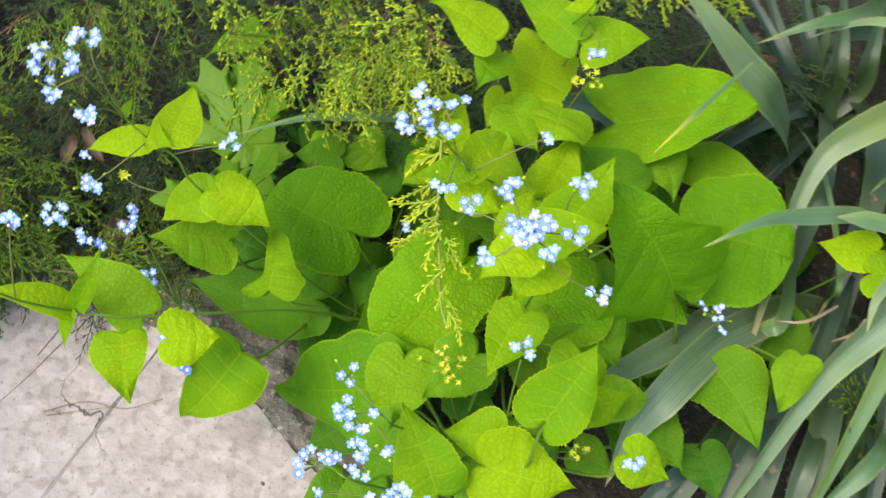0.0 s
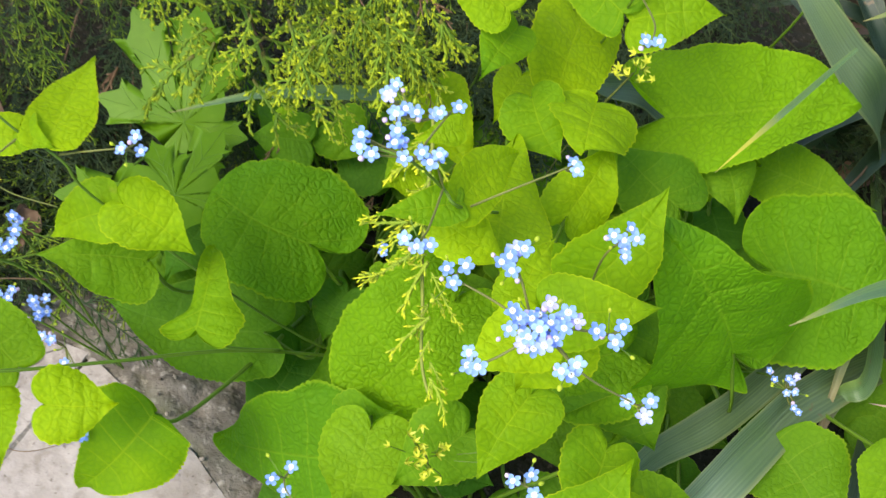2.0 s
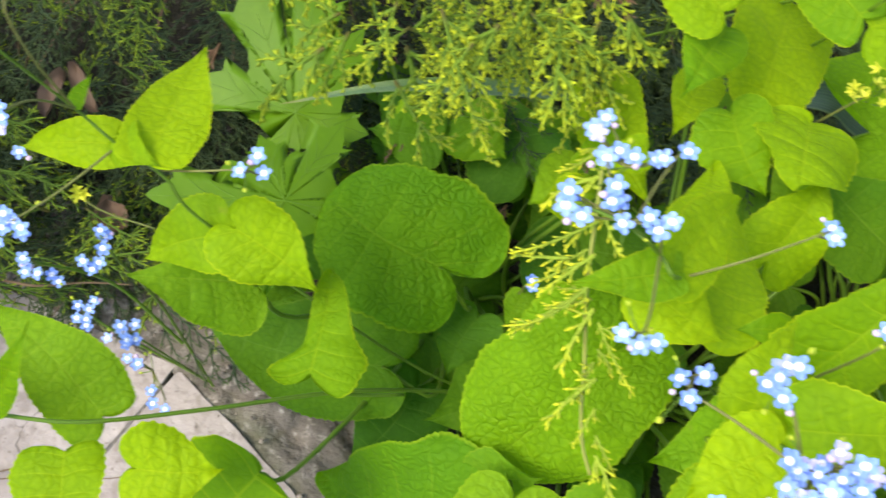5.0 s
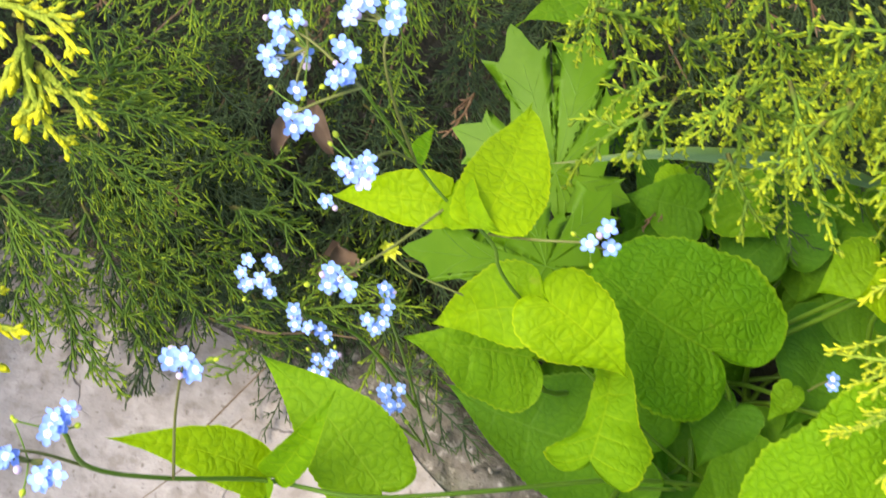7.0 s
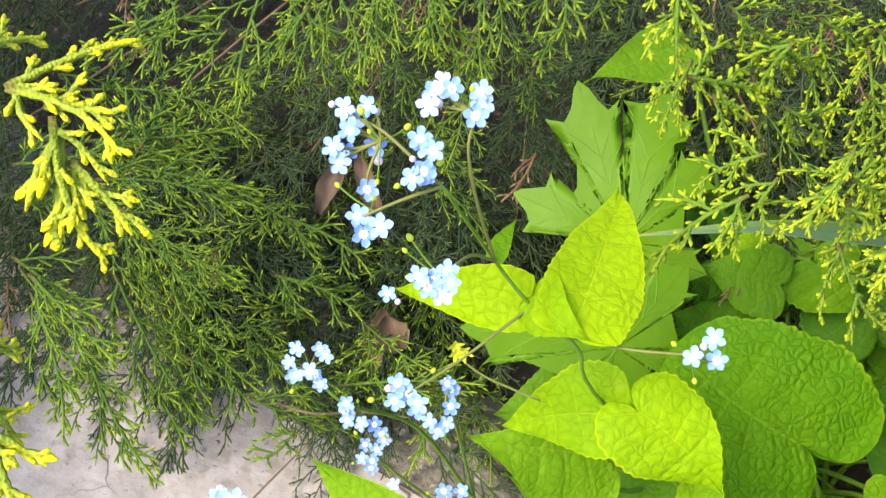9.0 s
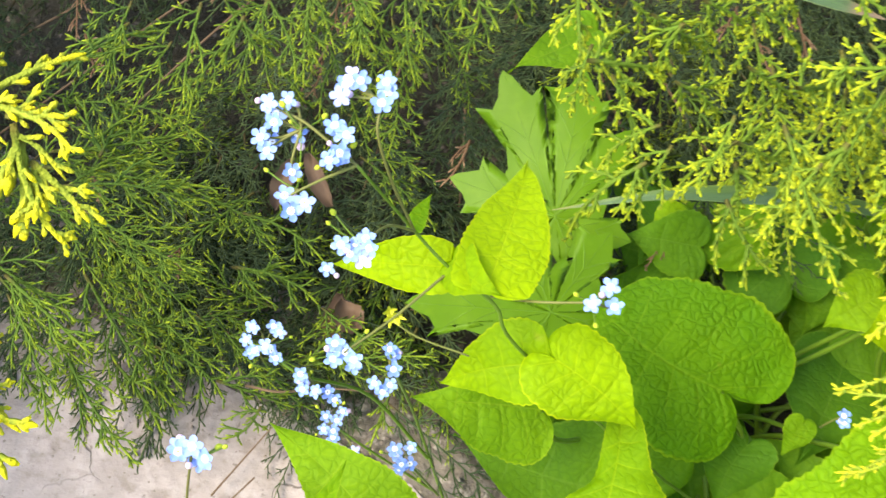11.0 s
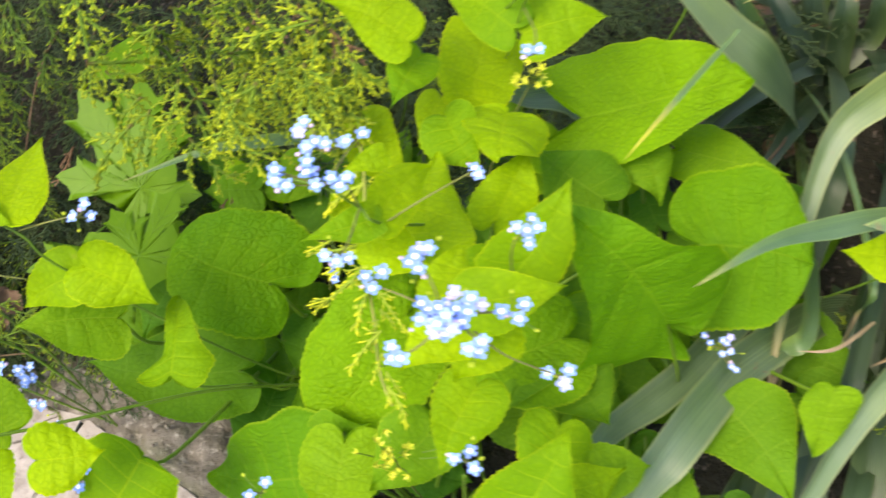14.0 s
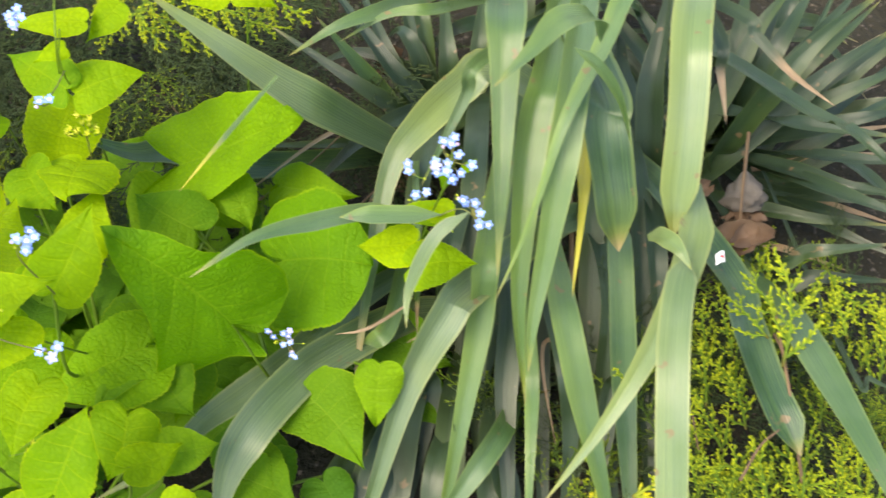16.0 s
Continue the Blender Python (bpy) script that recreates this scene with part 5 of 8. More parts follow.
heart_leaf(tall_brunnera, (0.0494, 0.2333, 0.2400), (0.0322, 0.1688, 0.2320), 0.0525, lobe=0.06, shape="broad")
heart_leaf(tall_brunnera, (0.0540, 0.1678, 0.2460), (0.0451, 0.1314, 0.2560), 0.0490, lobe=0.14, shape="broad", fold=-0.05, uneven=-0.06)
heart_leaf(tall_brunnera, (-0.0306, 0.1993, 0.2000), (-0.0032, 0.1479, 0.1900), 0.0374, petiole=True)
heart_leaf(tall_brunnera, (0.0732, 0.2363, 0.3100), (0.0177, 0.2513, 0.3000), 0.0209, lobe=0.06)
heart_leaf(tall_brunnera, (0.0975, 0.2501, 0.3100), (0.0689, 0.2365, 0.2900), 0.0243, lobe=0.08)
heart_leaf(tall_brunnera, (0.1805, 0.2503, 0.3100), (0.2044, 0.2371, 0.3000), 0.0278, lobe=0.08)
heart_leaf(tall_brunnera, (0.1707, 0.2618, 0.3000), (0.1412, 0.2616, 0.2900), 0.0242, lobe=0.08)
flower_spray(tall_brunnera, [(0.0321, 0.2129, 0.3450), (0.0374, 0.2186, 0.3450), (0.0339, 0.2074, 0.3430), (0.0396, 0.2125, 0.3430)], (0.0341, 0.2193, 0.3350))
tube(tall_brunnera, "stem", [(-0.0179, 0.3581, -0.0000), (0.0375, 0.2448, 0.2200), (0.0598, 0.1814, 0.3400), (0.0638, 0.2108, 0.3600)], 0.0010, 0.0006)
tube(tall_brunnera, "stem", [(0.1566, 0.3175, 0.0000), (0.1753, 0.2544, 0.2000), (0.1842, 0.2485, 0.3100)], 0.0012, 0.0008)
tube(tall_brunnera, "stem", [(-0.0079, 0.3218, 0.0000), (-0.0008, 0.2515, 0.1500), (-0.0054, 0.2282, 0.2700), (-0.0109, 0.2338, 0.3100)], 0.0010, 0.0006)
tube(tall_brunnera, "stem", [(0.0412, 0.3227, 0.0000), (0.0585, 0.2320, 0.2000), (0.0591, 0.1826, 0.3200), (0.0660, 0.1790, 0.3600)], 0.0010, 0.0006)
tube(tall_brunnera, "branch", [(0.0601, 0.1825, 0.3200), (0.0593, 0.1447, 0.3450), (0.0548, 0.1260, 0.3540)], 0.0008, 0.0006)
flower_spray(tall_brunnera, [(0.0518, 0.1255, 0.3560), (0.0578, 0.1260, 0.3560)], (0.0548, 0.1274, 0.3500))
flower_spray(tall_brunnera, [(-0.0421, 0.1766, 0.3600), (-0.0391, 0.1811, 0.3600)], (-0.0416, 0.1824, 0.3500))
calyx_cluster(tall_brunnera, (0.0645, 0.1614, 0.2900), 12, 0.011)

right_brunnera = thing("brunnera", (0.1600, 0.1600, -0.0100), "brunnera clump of broad wrinkled heart-shaped leaves beside the iris", "flowering plant")
heart_leaf(right_brunnera, (0.1140, 0.2154, 0.1691), (0.2042, 0.1918, 0.2380), 0.0860, face=(0.0, -0.2, 1.0), lobe=(0.24, 0.30), shape="open", arch=-0.06, fold=0.20, uneven=-0.08, wave=0.045, petiole=True)
heart_leaf(right_brunnera, (0.1882, 0.2105, 0.1300), (0.2451, 0.1656, 0.1630), 0.0446, petiole=True)
heart_leaf(right_brunnera, (0.1796, 0.1242, 0.1500), (0.2435, 0.0973, 0.1650), 0.1010, lobe=(0.34, 0.26), shape="broad", uneven=0.0, wave=0.03, petiole=True)
heart_leaf(right_brunnera, (0.1380, 0.0520, 0.1900), (0.0730, 0.0710, 0.2880), 0.1060, face=(0.26, -0.9, 0.35), lobe=(0.36, 0.22), fold=0.04, arch=0.05, uneven=-0.04, shape=("wrapped", "bent"), wave=0.04, droop=0.08, petiole=True)
heart_leaf(right_brunnera, (0.1764, 0.0243, 0.1300), (0.2121, -0.0398, 0.1150), 0.0607, lobe=0.05, petiole=True)
heart_leaf(right_brunnera, (0.2335, 0.0119, 0.1700), (0.2246, -0.0175, 0.1300), 0.0338, lobe=0.1, petiole=True)
heart_leaf(right_brunnera, (0.1442, 0.2100, 0.1300), (0.1183, 0.1910, 0.1200), 0.0500, petiole=True)
heart_leaf(right_brunnera, (0.1018, 0.2029, 0.1500), (0.0676, 0.1755, 0.1400), 0.0572, petiole=True)
heart_leaf(right_brunnera, (0.1436, -0.0025, 0.0800), (0.1522, -0.0407, 0.0700), 0.0437, petiole=True)
heart_leaf(right_brunnera, (0.1284, -0.0225, 0.1000), (0.1612, -0.0404, 0.0900), 0.0453, petiole=True)
flower_spray(right_brunnera, [(0.1608, 0.0474, 0.1800), (0.1713, 0.0434, 0.1800), (0.1760, 0.0449, 0.1800), (0.1701, 0.0359, 0.1780), (0.1748, 0.0367, 0.1780), (0.1769, 0.0263, 0.1750)], (0.1734, 0.0415, 0.1700), size=0.68)
tube(right_brunnera, "stem", [(0.1920, 0.0987, 0.0500), (0.1710, 0.0569, 0.1500), (0.1734, 0.0415, 0.1700)], 0.0009, 0.0006)

front_brunnera = thing("brunnera", (0.0000, 0.0000, -0.0100), "front brunnera with broad leaves and drooping flower stems", "flowering plant")
heart_leaf(front_brunnera, (0.0287, -0.0773, 0.2500), (0.0576, -0.0412, 0.2850), 0.0470, lobe=0.2, petiole=True)
heart_leaf(front_brunnera, (0.0640, -0.0446, 0.2000), (0.0983, -0.0344, 0.2000), 0.0284, petiole=True)
heart_leaf(front_brunnera, (0.0866, -0.0858, 0.2200), (0.1135, -0.0985, 0.2100), 0.0345, petiole=True)
heart_leaf(front_brunnera, (0.1363, -0.0121, 0.1000), (0.1620, -0.0481, 0.0900), 0.0393, petiole=True)
heart_leaf(front_brunnera, (0.1827, -0.0242, 0.0700), (0.1943, -0.0614, 0.0600), 0.0394, petiole=True)
heart_leaf(front_brunnera, (0.0648, -0.0099, 0.2000), (0.0464, -0.0436, 0.1800), 0.0452, petiole=True)
heart_leaf(front_brunnera, (0.0831, -0.0313, 0.1800), (0.1197, -0.0259, 0.1700), 0.0315, petiole=True)
heart_leaf(front_brunnera, (-0.0335, -0.1084, 0.2000), (-0.0578, -0.0545, 0.2200), 0.0477, lobe=0.1, petiole=True)
heart_leaf(front_brunnera, (0.0082, -0.0712, 0.2100), (-0.0305, -0.0653, 0.2000), 0.0370, lobe=0.1, petiole=True)
heart_leaf(front_brunnera, (-0.0027, -0.0885, 0.2000), (0.0590, -0.0993, 0.1900), 0.0562, lobe=0.15, petiole=True)
heart_leaf(front_brunnera, (-0.0537, 0.0088, 0.1500), (-0.0634, -0.0446, 0.1300), 0.0528, petiole=True)
heart_leaf(front_brunnera, (-0.0624, -0.0439, 0.1500), (-0.0783, -0.0699, 0.1000), 0.0329, petiole=True)
heart_leaf(front_brunnera, (-0.0044, 0.0034, 0.1700), (-0.0405, -0.0207, 0.1500), 0.0482, petiole=True)
heart_leaf(front_brunnera, (-0.0092, 0.0158, 0.0800), (0.0244, 0.0040, 0.0700), 0.0406, petiole=True)
heart_leaf(front_brunnera, (-0.0668, 0.0213, 0.1200), (-0.0397, 0.0231, 0.1400), 0.0365, petiole=True)
tube(front_brunnera, "stem", [(0.0252, -0.0292, 0.0500), (0.0077, -0.0648, 0.2500), (0.0039, -0.0705, 0.3200)], 0.0010, 0.0006)
tube(front_brunnera, "stem", [(0.0034, -0.0172, 0.0500), (-0.0590, -0.0722, 0.2200), (-0.0701, -0.0755, 0.2450), (-0.0841, -0.0678, 0.2500)], 0.0010, 0.0006)
tube(front_brunnera, "branch", [(-0.0665, -0.0768, 0.2400), (-0.0882, -0.0553, 0.2450), (-0.0923, -0.0448, 0.2370)], 0.0006, 0.0004)
tube(front_brunnera, "stem", [(-0.0206, -0.0783, 0.1000), (-0.0837, -0.1142, 0.2350), (-0.1006, -0.1068, 0.2400), (-0.1154, -0.1045, 0.2450)], 0.0012, 0.0007)
tube(front_brunnera, "branch", [(-0.0837, -0.1142, 0.2350), (-0.0849, -0.1007, 0.2450)], 0.0006, 0.0004)
tube(front_brunnera, "branch", [(-0.0729, -0.0808, 0.2400), (-0.0664, -0.0926, 0.2450), (-0.0671, -0.0996, 0.2470)], 0.0008, 0.0006)
flower_spray(front_brunnera, [(-0.0892, -0.0403, 0.2400), (-0.0973, -0.0464, 0.2400), (-0.0911, -0.0515, 0.2400)], (-0.0923, -0.0446, 0.2350))
flower_spray(front_brunnera, [(-0.0920, -0.0701, 0.2560), (-0.0984, -0.0755, 0.2560), (-0.0973, -0.0802, 0.2540), (-0.0899, -0.0794, 0.2560), (-0.0910, -0.0860, 0.2540), (-0.0812, -0.0873, 0.2540), (-0.0763, -0.0774, 0.2550)], (-0.0884, -0.0762, 0.2480))
flower_spray(front_brunnera, [(-0.0886, -0.0953, 0.2500), (-0.0828, -0.0963, 0.2520), (-0.0802, -0.0998, 0.2510), (-0.0848, -0.1032, 0.2500), (-0.0881, -0.1111, 0.2500), (-0.0800, -0.1162, 0.2500)], (-0.0848, -0.1021, 0.2440))
flower_spray(front_brunnera, [(-0.0976, -0.1040, 0.2500), (-0.1026, -0.1020, 0.2500), (-0.1007, -0.1052, 0.2470), (-0.1125, -0.0993, 0.2500), (-0.1170, -0.1030, 0.2500), (-0.1189, -0.1098, 0.2500), (-0.1192, -0.1141, 0.2480)], (-0.1073, -0.1049, 0.2430))
flower_spray(front_brunnera, [(-0.0688, -0.1007, 0.2500), (-0.0666, -0.0985, 0.2480)], (-0.0669, -0.0968, 0.2450))
flower_spray(front_brunnera, [(-0.0655, -0.1251, 0.2500), (-0.0582, -0.1214, 0.2500), (-0.0556, -0.1248, 0.2500), (-0.0687, -0.1285, 0.2500), (-0.1072, -0.1261, 0.2500), (-0.0439, -0.1290, 0.2500)], (-0.0618, -0.1270, 0.2430))
flower_spray(front_brunnera, [(0.0001, -0.0647, 0.3250), (0.0072, -0.0618, 0.3250), (0.0084, -0.0697, 0.3250)], (0.0058, -0.0644, 0.3180))
flower_spray(front_brunnera, [(0.0780, -0.1035, 0.2500), (0.0819, -0.1056, 0.2500), (0.0854, -0.1020, 0.2500)], (0.0786, -0.0997, 0.2440))
calyx_cluster(front_brunnera, (-0.0260, -0.0158, 0.2000), 24, 0.022)
calyx_cluster(front_brunnera, (0.0612, -0.0806, 0.2000), 7, 0.014)

iris_brunnera = thing("brunnera", (0.2900, 0.1400, -0.0100), "slender brunnera stem flowering between the iris leaves", "flowering plant")
heart_leaf(iris_brunnera, (0.2643, 0.0569, 0.2450), (0.2283, 0.0660, 0.2400), 0.0295, lobe=0.15)
heart_leaf(iris_brunnera, (0.2632, 0.0421, 0.2400), (0.3071, 0.0411, 0.2320), 0.0340, lobe=0.15)
heart_leaf(iris_brunnera, (0.2903, 0.0608, 0.2650), (0.2409, 0.0698, 0.2620), 0.0179, lobe=0.05)
heart_leaf(iris_brunnera, (0.2819, 0.0667, 0.2700), (0.2912, 0.0503, 0.2600), 0.0204, lobe=0.1)
heart_leaf(iris_brunnera, (0.2847, 0.0516, 0.3100), (0.2780, 0.0585, 0.3200), 0.0077, lobe=0.02)
heart_leaf(iris_brunnera, (0.2935, 0.0475, 0.3300), (0.3028, 0.0506, 0.3350), 0.0062, lobe=0.02)
tube(iris_brunnera, "stem", [(0.2885, 0.1444, 0.0000), (0.2692, 0.0687, 0.2000), (0.2772, 0.0618, 0.2620), (0.2831, 0.0411, 0.3350), (0.2871, 0.0523, 0.3420)], 0.0010, 0.0006)
tube(iris_brunnera, "branch", [(0.2772, 0.0618, 0.2620), (0.2957, 0.0542, 0.2800), (0.3037, 0.0290, 0.2950)], 0.0006, 0.0004)
flower_spray(iris_brunnera, [(0.2833, 0.0593, 0.3450), (0.2907, 0.0611, 0.3450), (0.2895, 0.0455, 0.3470), (0.2747, 0.0405, 0.3460), (0.2751, 0.0450, 0.3440), (0.2796, 0.0353, 0.3470), (0.2819, 0.0300, 0.3450), (0.2957, 0.0381, 0.3450)], (0.2858, 0.0492, 0.3380))
flower_spray(iris_brunnera, [(0.2631, 0.0659, 0.3200), (0.2624, 0.0622, 0.3180)], (0.2666, 0.0602, 0.3150))
flower_spray(iris_brunnera, [(0.2636, 0.0452, 0.3150), (0.2706, 0.0453, 0.3160)], (0.2691, 0.0457, 0.3100))
flower_spray(iris_brunnera, [(0.2936, 0.0426, 0.3050), (0.3003, 0.0398, 0.3040), (0.3029, 0.0347, 0.3000), (0.3006, 0.0272, 0.2970), (0.3063, 0.0270, 0.2970)], (0.2995, 0.0422, 0.2950))

maple = thing("maple_seedling", (-0.1821, 0.2874, 0.0000), "small maple seedling with lobed light green leaves", "seedling")
maple_leaf(maple, (-0.1871, 0.2154, 0.1180), (-0.2018, 0.2750, 0.1520), [(-66, 0.84, 0.50, 1.05), (-16, 1.16, 0.56, 0.86), (15, 1.14, 0.74, 0.84), (45, 0.86, 0.40, 0.85), (112, 0.60, 0.36, 1.0), (162, 0.66, 0.28, 1.0), (214, 0.5, 0.3, 1.0)])
maple_leaf(maple, (-0.1837, 0.1579, 0.1250), (-0.2537, 0.1473, 0.1350), [(-60, 0.75, 0.42, 1.0), (0, 1.0, 0.50, 0.9), (68, 0.52, 0.36, 1.2), (125, 0.75, 0.40, 1.0), (190, 0.7, 0.3, 1.0)])
tube(maple, "stem", [(-0.1808, 0.2792, 0.0000), (-0.1885, 0.2392, 0.0800), (-0.1946, 0.2182, 0.1300)], 0.0012, 0.0008)
tube(maple, "stem", [(-0.1808, 0.2792, 0.0000), (-0.1997, 0.2072, 0.1000), (-0.2058, 0.1626, 0.1500)], 0.0012, 0.0008)

iris_a = thing("iris", (0.3409, 0.3301, 0.0000), "iris fan of arching blue-green sword-shaped leaves", "iris plant")
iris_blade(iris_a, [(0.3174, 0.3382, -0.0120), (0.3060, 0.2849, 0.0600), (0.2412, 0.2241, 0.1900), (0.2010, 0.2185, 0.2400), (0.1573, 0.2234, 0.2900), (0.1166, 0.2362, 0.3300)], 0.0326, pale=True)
iris_blade(iris_a, [(0.5476, 0.5192, -0.0120), (0.4503, 0.4282, 0.1440), (0.3584, 0.3435, 0.2000), (0.2942, 0.2642, 0.2600), (0.2474, 0.2413, 0.2700), (0.2077, 0.2365, 0.2500)], 0.0166)
iris_blade(iris_a, [(0.5899, 0.4447, -0.0120), (0.4940, 0.3813, 0.1440), (0.4024, 0.3216, 0.2000), (0.3247, 0.2450, 0.2700), (0.2863, 0.2460, 0.2700), (0.2470, 0.2439, 0.2500)], 0.0126)
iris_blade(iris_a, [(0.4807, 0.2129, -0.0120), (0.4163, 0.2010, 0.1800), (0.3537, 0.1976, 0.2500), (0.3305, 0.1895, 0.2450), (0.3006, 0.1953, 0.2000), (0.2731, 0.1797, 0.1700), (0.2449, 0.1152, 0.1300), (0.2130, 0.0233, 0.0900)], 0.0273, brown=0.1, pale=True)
iris_blade(iris_a, [(0.3193, 0.3165, -0.0120), (0.3119, 0.3552, 0.0300), (0.2792, 0.3813, 0.0800), (0.2478, 0.4061, 0.1200)], 0.0213)
iris_blade(iris_a, [(0.3855, 0.3331, -0.0120), (0.3007, 0.3262, 0.0200), (0.2478, 0.2855, 0.1000), (0.1529, 0.1967, 0.1400)], 0.0069, brown=0.5)
iris_blade(iris_a, [(0.3712, 0.3335, -0.0120), (0.1643, 0.2608, 0.1000), (0.1095, 0.2554, 0.1400), (0.0748, 0.2438, 0.1600), (0.0285, 0.2449, 0.2000)], 0.0245)
iris_blade(iris_a, [(0.2667, 0.0664, 0.2700), (0.2317, 0.0565, 0.2900), (0.2021, 0.0478, 0.3000), (0.1634, 0.0361, 0.3100), (0.1226, 0.0167, 0.3070)], 0.0118, pointed=True, yellow=0.2)
iris_blade(iris_a, [(0.1963, 0.2072, 0.2620), (0.1543, 0.1675, 0.2520), (0.1170, 0.1320, 0.2420)], 0.0036, yellow=0.49)
iris_blade(iris_a, [(0.2803, 0.0452, 0.2900), (0.2372, 0.0462, 0.3000), (0.2163, 0.0481, 0.3000)], 0.0119, pointed=True)
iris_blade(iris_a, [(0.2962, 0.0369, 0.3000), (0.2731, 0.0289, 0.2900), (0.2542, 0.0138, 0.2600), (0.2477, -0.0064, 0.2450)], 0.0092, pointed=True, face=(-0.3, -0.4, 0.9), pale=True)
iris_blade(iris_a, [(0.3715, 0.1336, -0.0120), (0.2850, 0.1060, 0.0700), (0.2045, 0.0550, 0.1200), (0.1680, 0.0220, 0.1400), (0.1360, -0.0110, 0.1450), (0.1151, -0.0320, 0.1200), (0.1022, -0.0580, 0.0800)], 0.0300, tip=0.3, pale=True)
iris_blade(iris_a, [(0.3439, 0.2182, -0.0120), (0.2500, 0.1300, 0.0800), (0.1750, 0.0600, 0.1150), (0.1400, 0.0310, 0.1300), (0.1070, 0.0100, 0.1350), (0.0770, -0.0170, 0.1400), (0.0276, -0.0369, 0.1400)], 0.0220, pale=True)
iris_blade(iris_a, [(0.3430, 0.3520, -0.0120), (0.2618, 0.0992, 0.1000), (0.2326, 0.0634, 0.1000), (0.2127, 0.0236, 0.0800)], 0.0152, brown=0.3)

iris_b = thing("iris", (0.5200, 0.4721, 0.0000), "iris fan with broad drooping grey-green leaves and spotted tips", "iris plant")
iris_blade(iris_b, [(0.5175, 0.7360, -0.0120), (0.4444, 0.4970, 0.2016), (0.3835, 0.2825, 0.2800), (0.3503, 0.1690, 0.3350), (0.3411, 0.1318, 0.3240), (0.3271, 0.0731, 0.2900), (0.3155, 0.0235, 0.2400)], 0.0282)
iris_blade(iris_b, [(0.7285, 0.5951, -0.0120), (0.5287, 0.2985, 0.3000), (0.4345, 0.1646, 0.3550), (0.4022, 0.1179, 0.3500), (0.3782, 0.0902, 0.3370), (0.3606, 0.0678, 0.3230), (0.3367, 0.0361, 0.2750), (0.3108, 0.0104, 0.2290)], 0.0145, tip=0.7)
iris_blade(iris_b, [(0.5730, 0.6126, -0.0120), (0.4707, 0.3672, 0.2160), (0.3812, 0.1527, 0.3000), (0.3578, 0.1064, 0.2900), (0.3399, 0.0536, 0.2500), (0.3313, 0.0137, 0.2000), (0.3337, -0.0214, 0.1300)], 0.0228)
iris_blade(iris_b, [(0.5917, 0.6256, -0.0120), (0.4832, 0.3600, 0.2304), (0.3899, 0.1291, 0.3200), (0.3674, 0.0728, 0.3100), (0.3526, 0.0366, 0.2700), (0.3366, 0.0005, 0.2200), (0.3289, -0.0250, 0.1900)], 0.0221)
iris_blade(iris_b, [(0.5435, 0.5014, -0.0120), (0.4637, 0.2819, 0.1800), (0.3963, 0.0970, 0.2500), (0.3819, 0.0550, 0.2500), (0.3608, -0.0002, 0.2350)], 0.0092, yellow=0.6)
iris_blade(iris_b, [(0.4467, 0.6577, -0.0120), (0.4238, 0.3745, 0.2160), (0.4086, 0.1290, 0.3000), (0.4007, 0.0896, 0.3000), (0.4047, 0.0624, 0.2600), (0.4107, 0.0437, 0.2130)], 0.0322, brown=0.06, tip=0.14)
iris_blade(iris_b, [(0.4570, 0.1683, 0.1400), (0.4303, 0.0832, 0.1700), (0.4187, 0.0269, 0.1500), (0.4139, -0.0225, 0.1000), (0.4060, -0.0822, 0.0600), (0.4024, -0.1091, 0.0320)], 0.0226, pointed=True)
iris_blade(iris_b, [(0.3850, 0.0887, 0.3800), (0.3716, 0.0713, 0.4200), (0.3513, 0.0603, 0.4350), (0.3373, 0.0513, 0.4370), (0.3213, 0.0373, 0.4350), (0.2993, 0.0229, 0.4290)], 0.0165, pointed=True, face=(0.5, 0.2, 0.8))
iris_blade(iris_b, [(0.3715, 0.0948, 0.3720), (0.3861, 0.0855, 0.3620), (0.4022, 0.0784, 0.3350), (0.4144, 0.0720, 0.2950)], 0.0074, pointed=True)
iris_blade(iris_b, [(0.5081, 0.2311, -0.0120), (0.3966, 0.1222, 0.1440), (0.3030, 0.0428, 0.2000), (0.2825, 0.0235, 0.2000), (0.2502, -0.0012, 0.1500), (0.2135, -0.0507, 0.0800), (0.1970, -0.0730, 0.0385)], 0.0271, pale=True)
iris_blade(iris_b, [(0.4652, 0.4158, -0.0120), (0.3848, 0.2243, 0.1584), (0.3210, 0.0643, 0.2200), (0.3093, 0.0303, 0.1800), (0.2920, -0.0089, 0.1400), (0.2689, -0.0577, 0.0800), (0.2586, -0.0796, 0.0430)], 0.0210)
iris_blade(iris_b, [(0.3976, 0.1620, 0.1400), (0.3699, 0.0506, 0.1900), (0.3609, -0.0104, 0.2000), (0.3663, -0.0521, 0.1600), (0.3746, -0.0962, 0.1100), (0.3784, -0.1160, 0.0775)], 0.0223, pointed=True)
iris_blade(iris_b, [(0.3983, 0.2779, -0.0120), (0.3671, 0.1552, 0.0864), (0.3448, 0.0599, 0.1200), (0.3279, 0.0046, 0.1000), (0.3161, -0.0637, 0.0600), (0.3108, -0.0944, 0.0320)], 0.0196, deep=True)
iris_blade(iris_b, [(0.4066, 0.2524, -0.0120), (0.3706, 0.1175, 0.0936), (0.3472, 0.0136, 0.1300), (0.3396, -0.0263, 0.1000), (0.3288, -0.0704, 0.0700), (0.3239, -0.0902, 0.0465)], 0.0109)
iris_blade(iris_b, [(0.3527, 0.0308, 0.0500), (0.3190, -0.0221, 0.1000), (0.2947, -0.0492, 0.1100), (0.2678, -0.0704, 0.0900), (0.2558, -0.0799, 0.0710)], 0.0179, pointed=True)
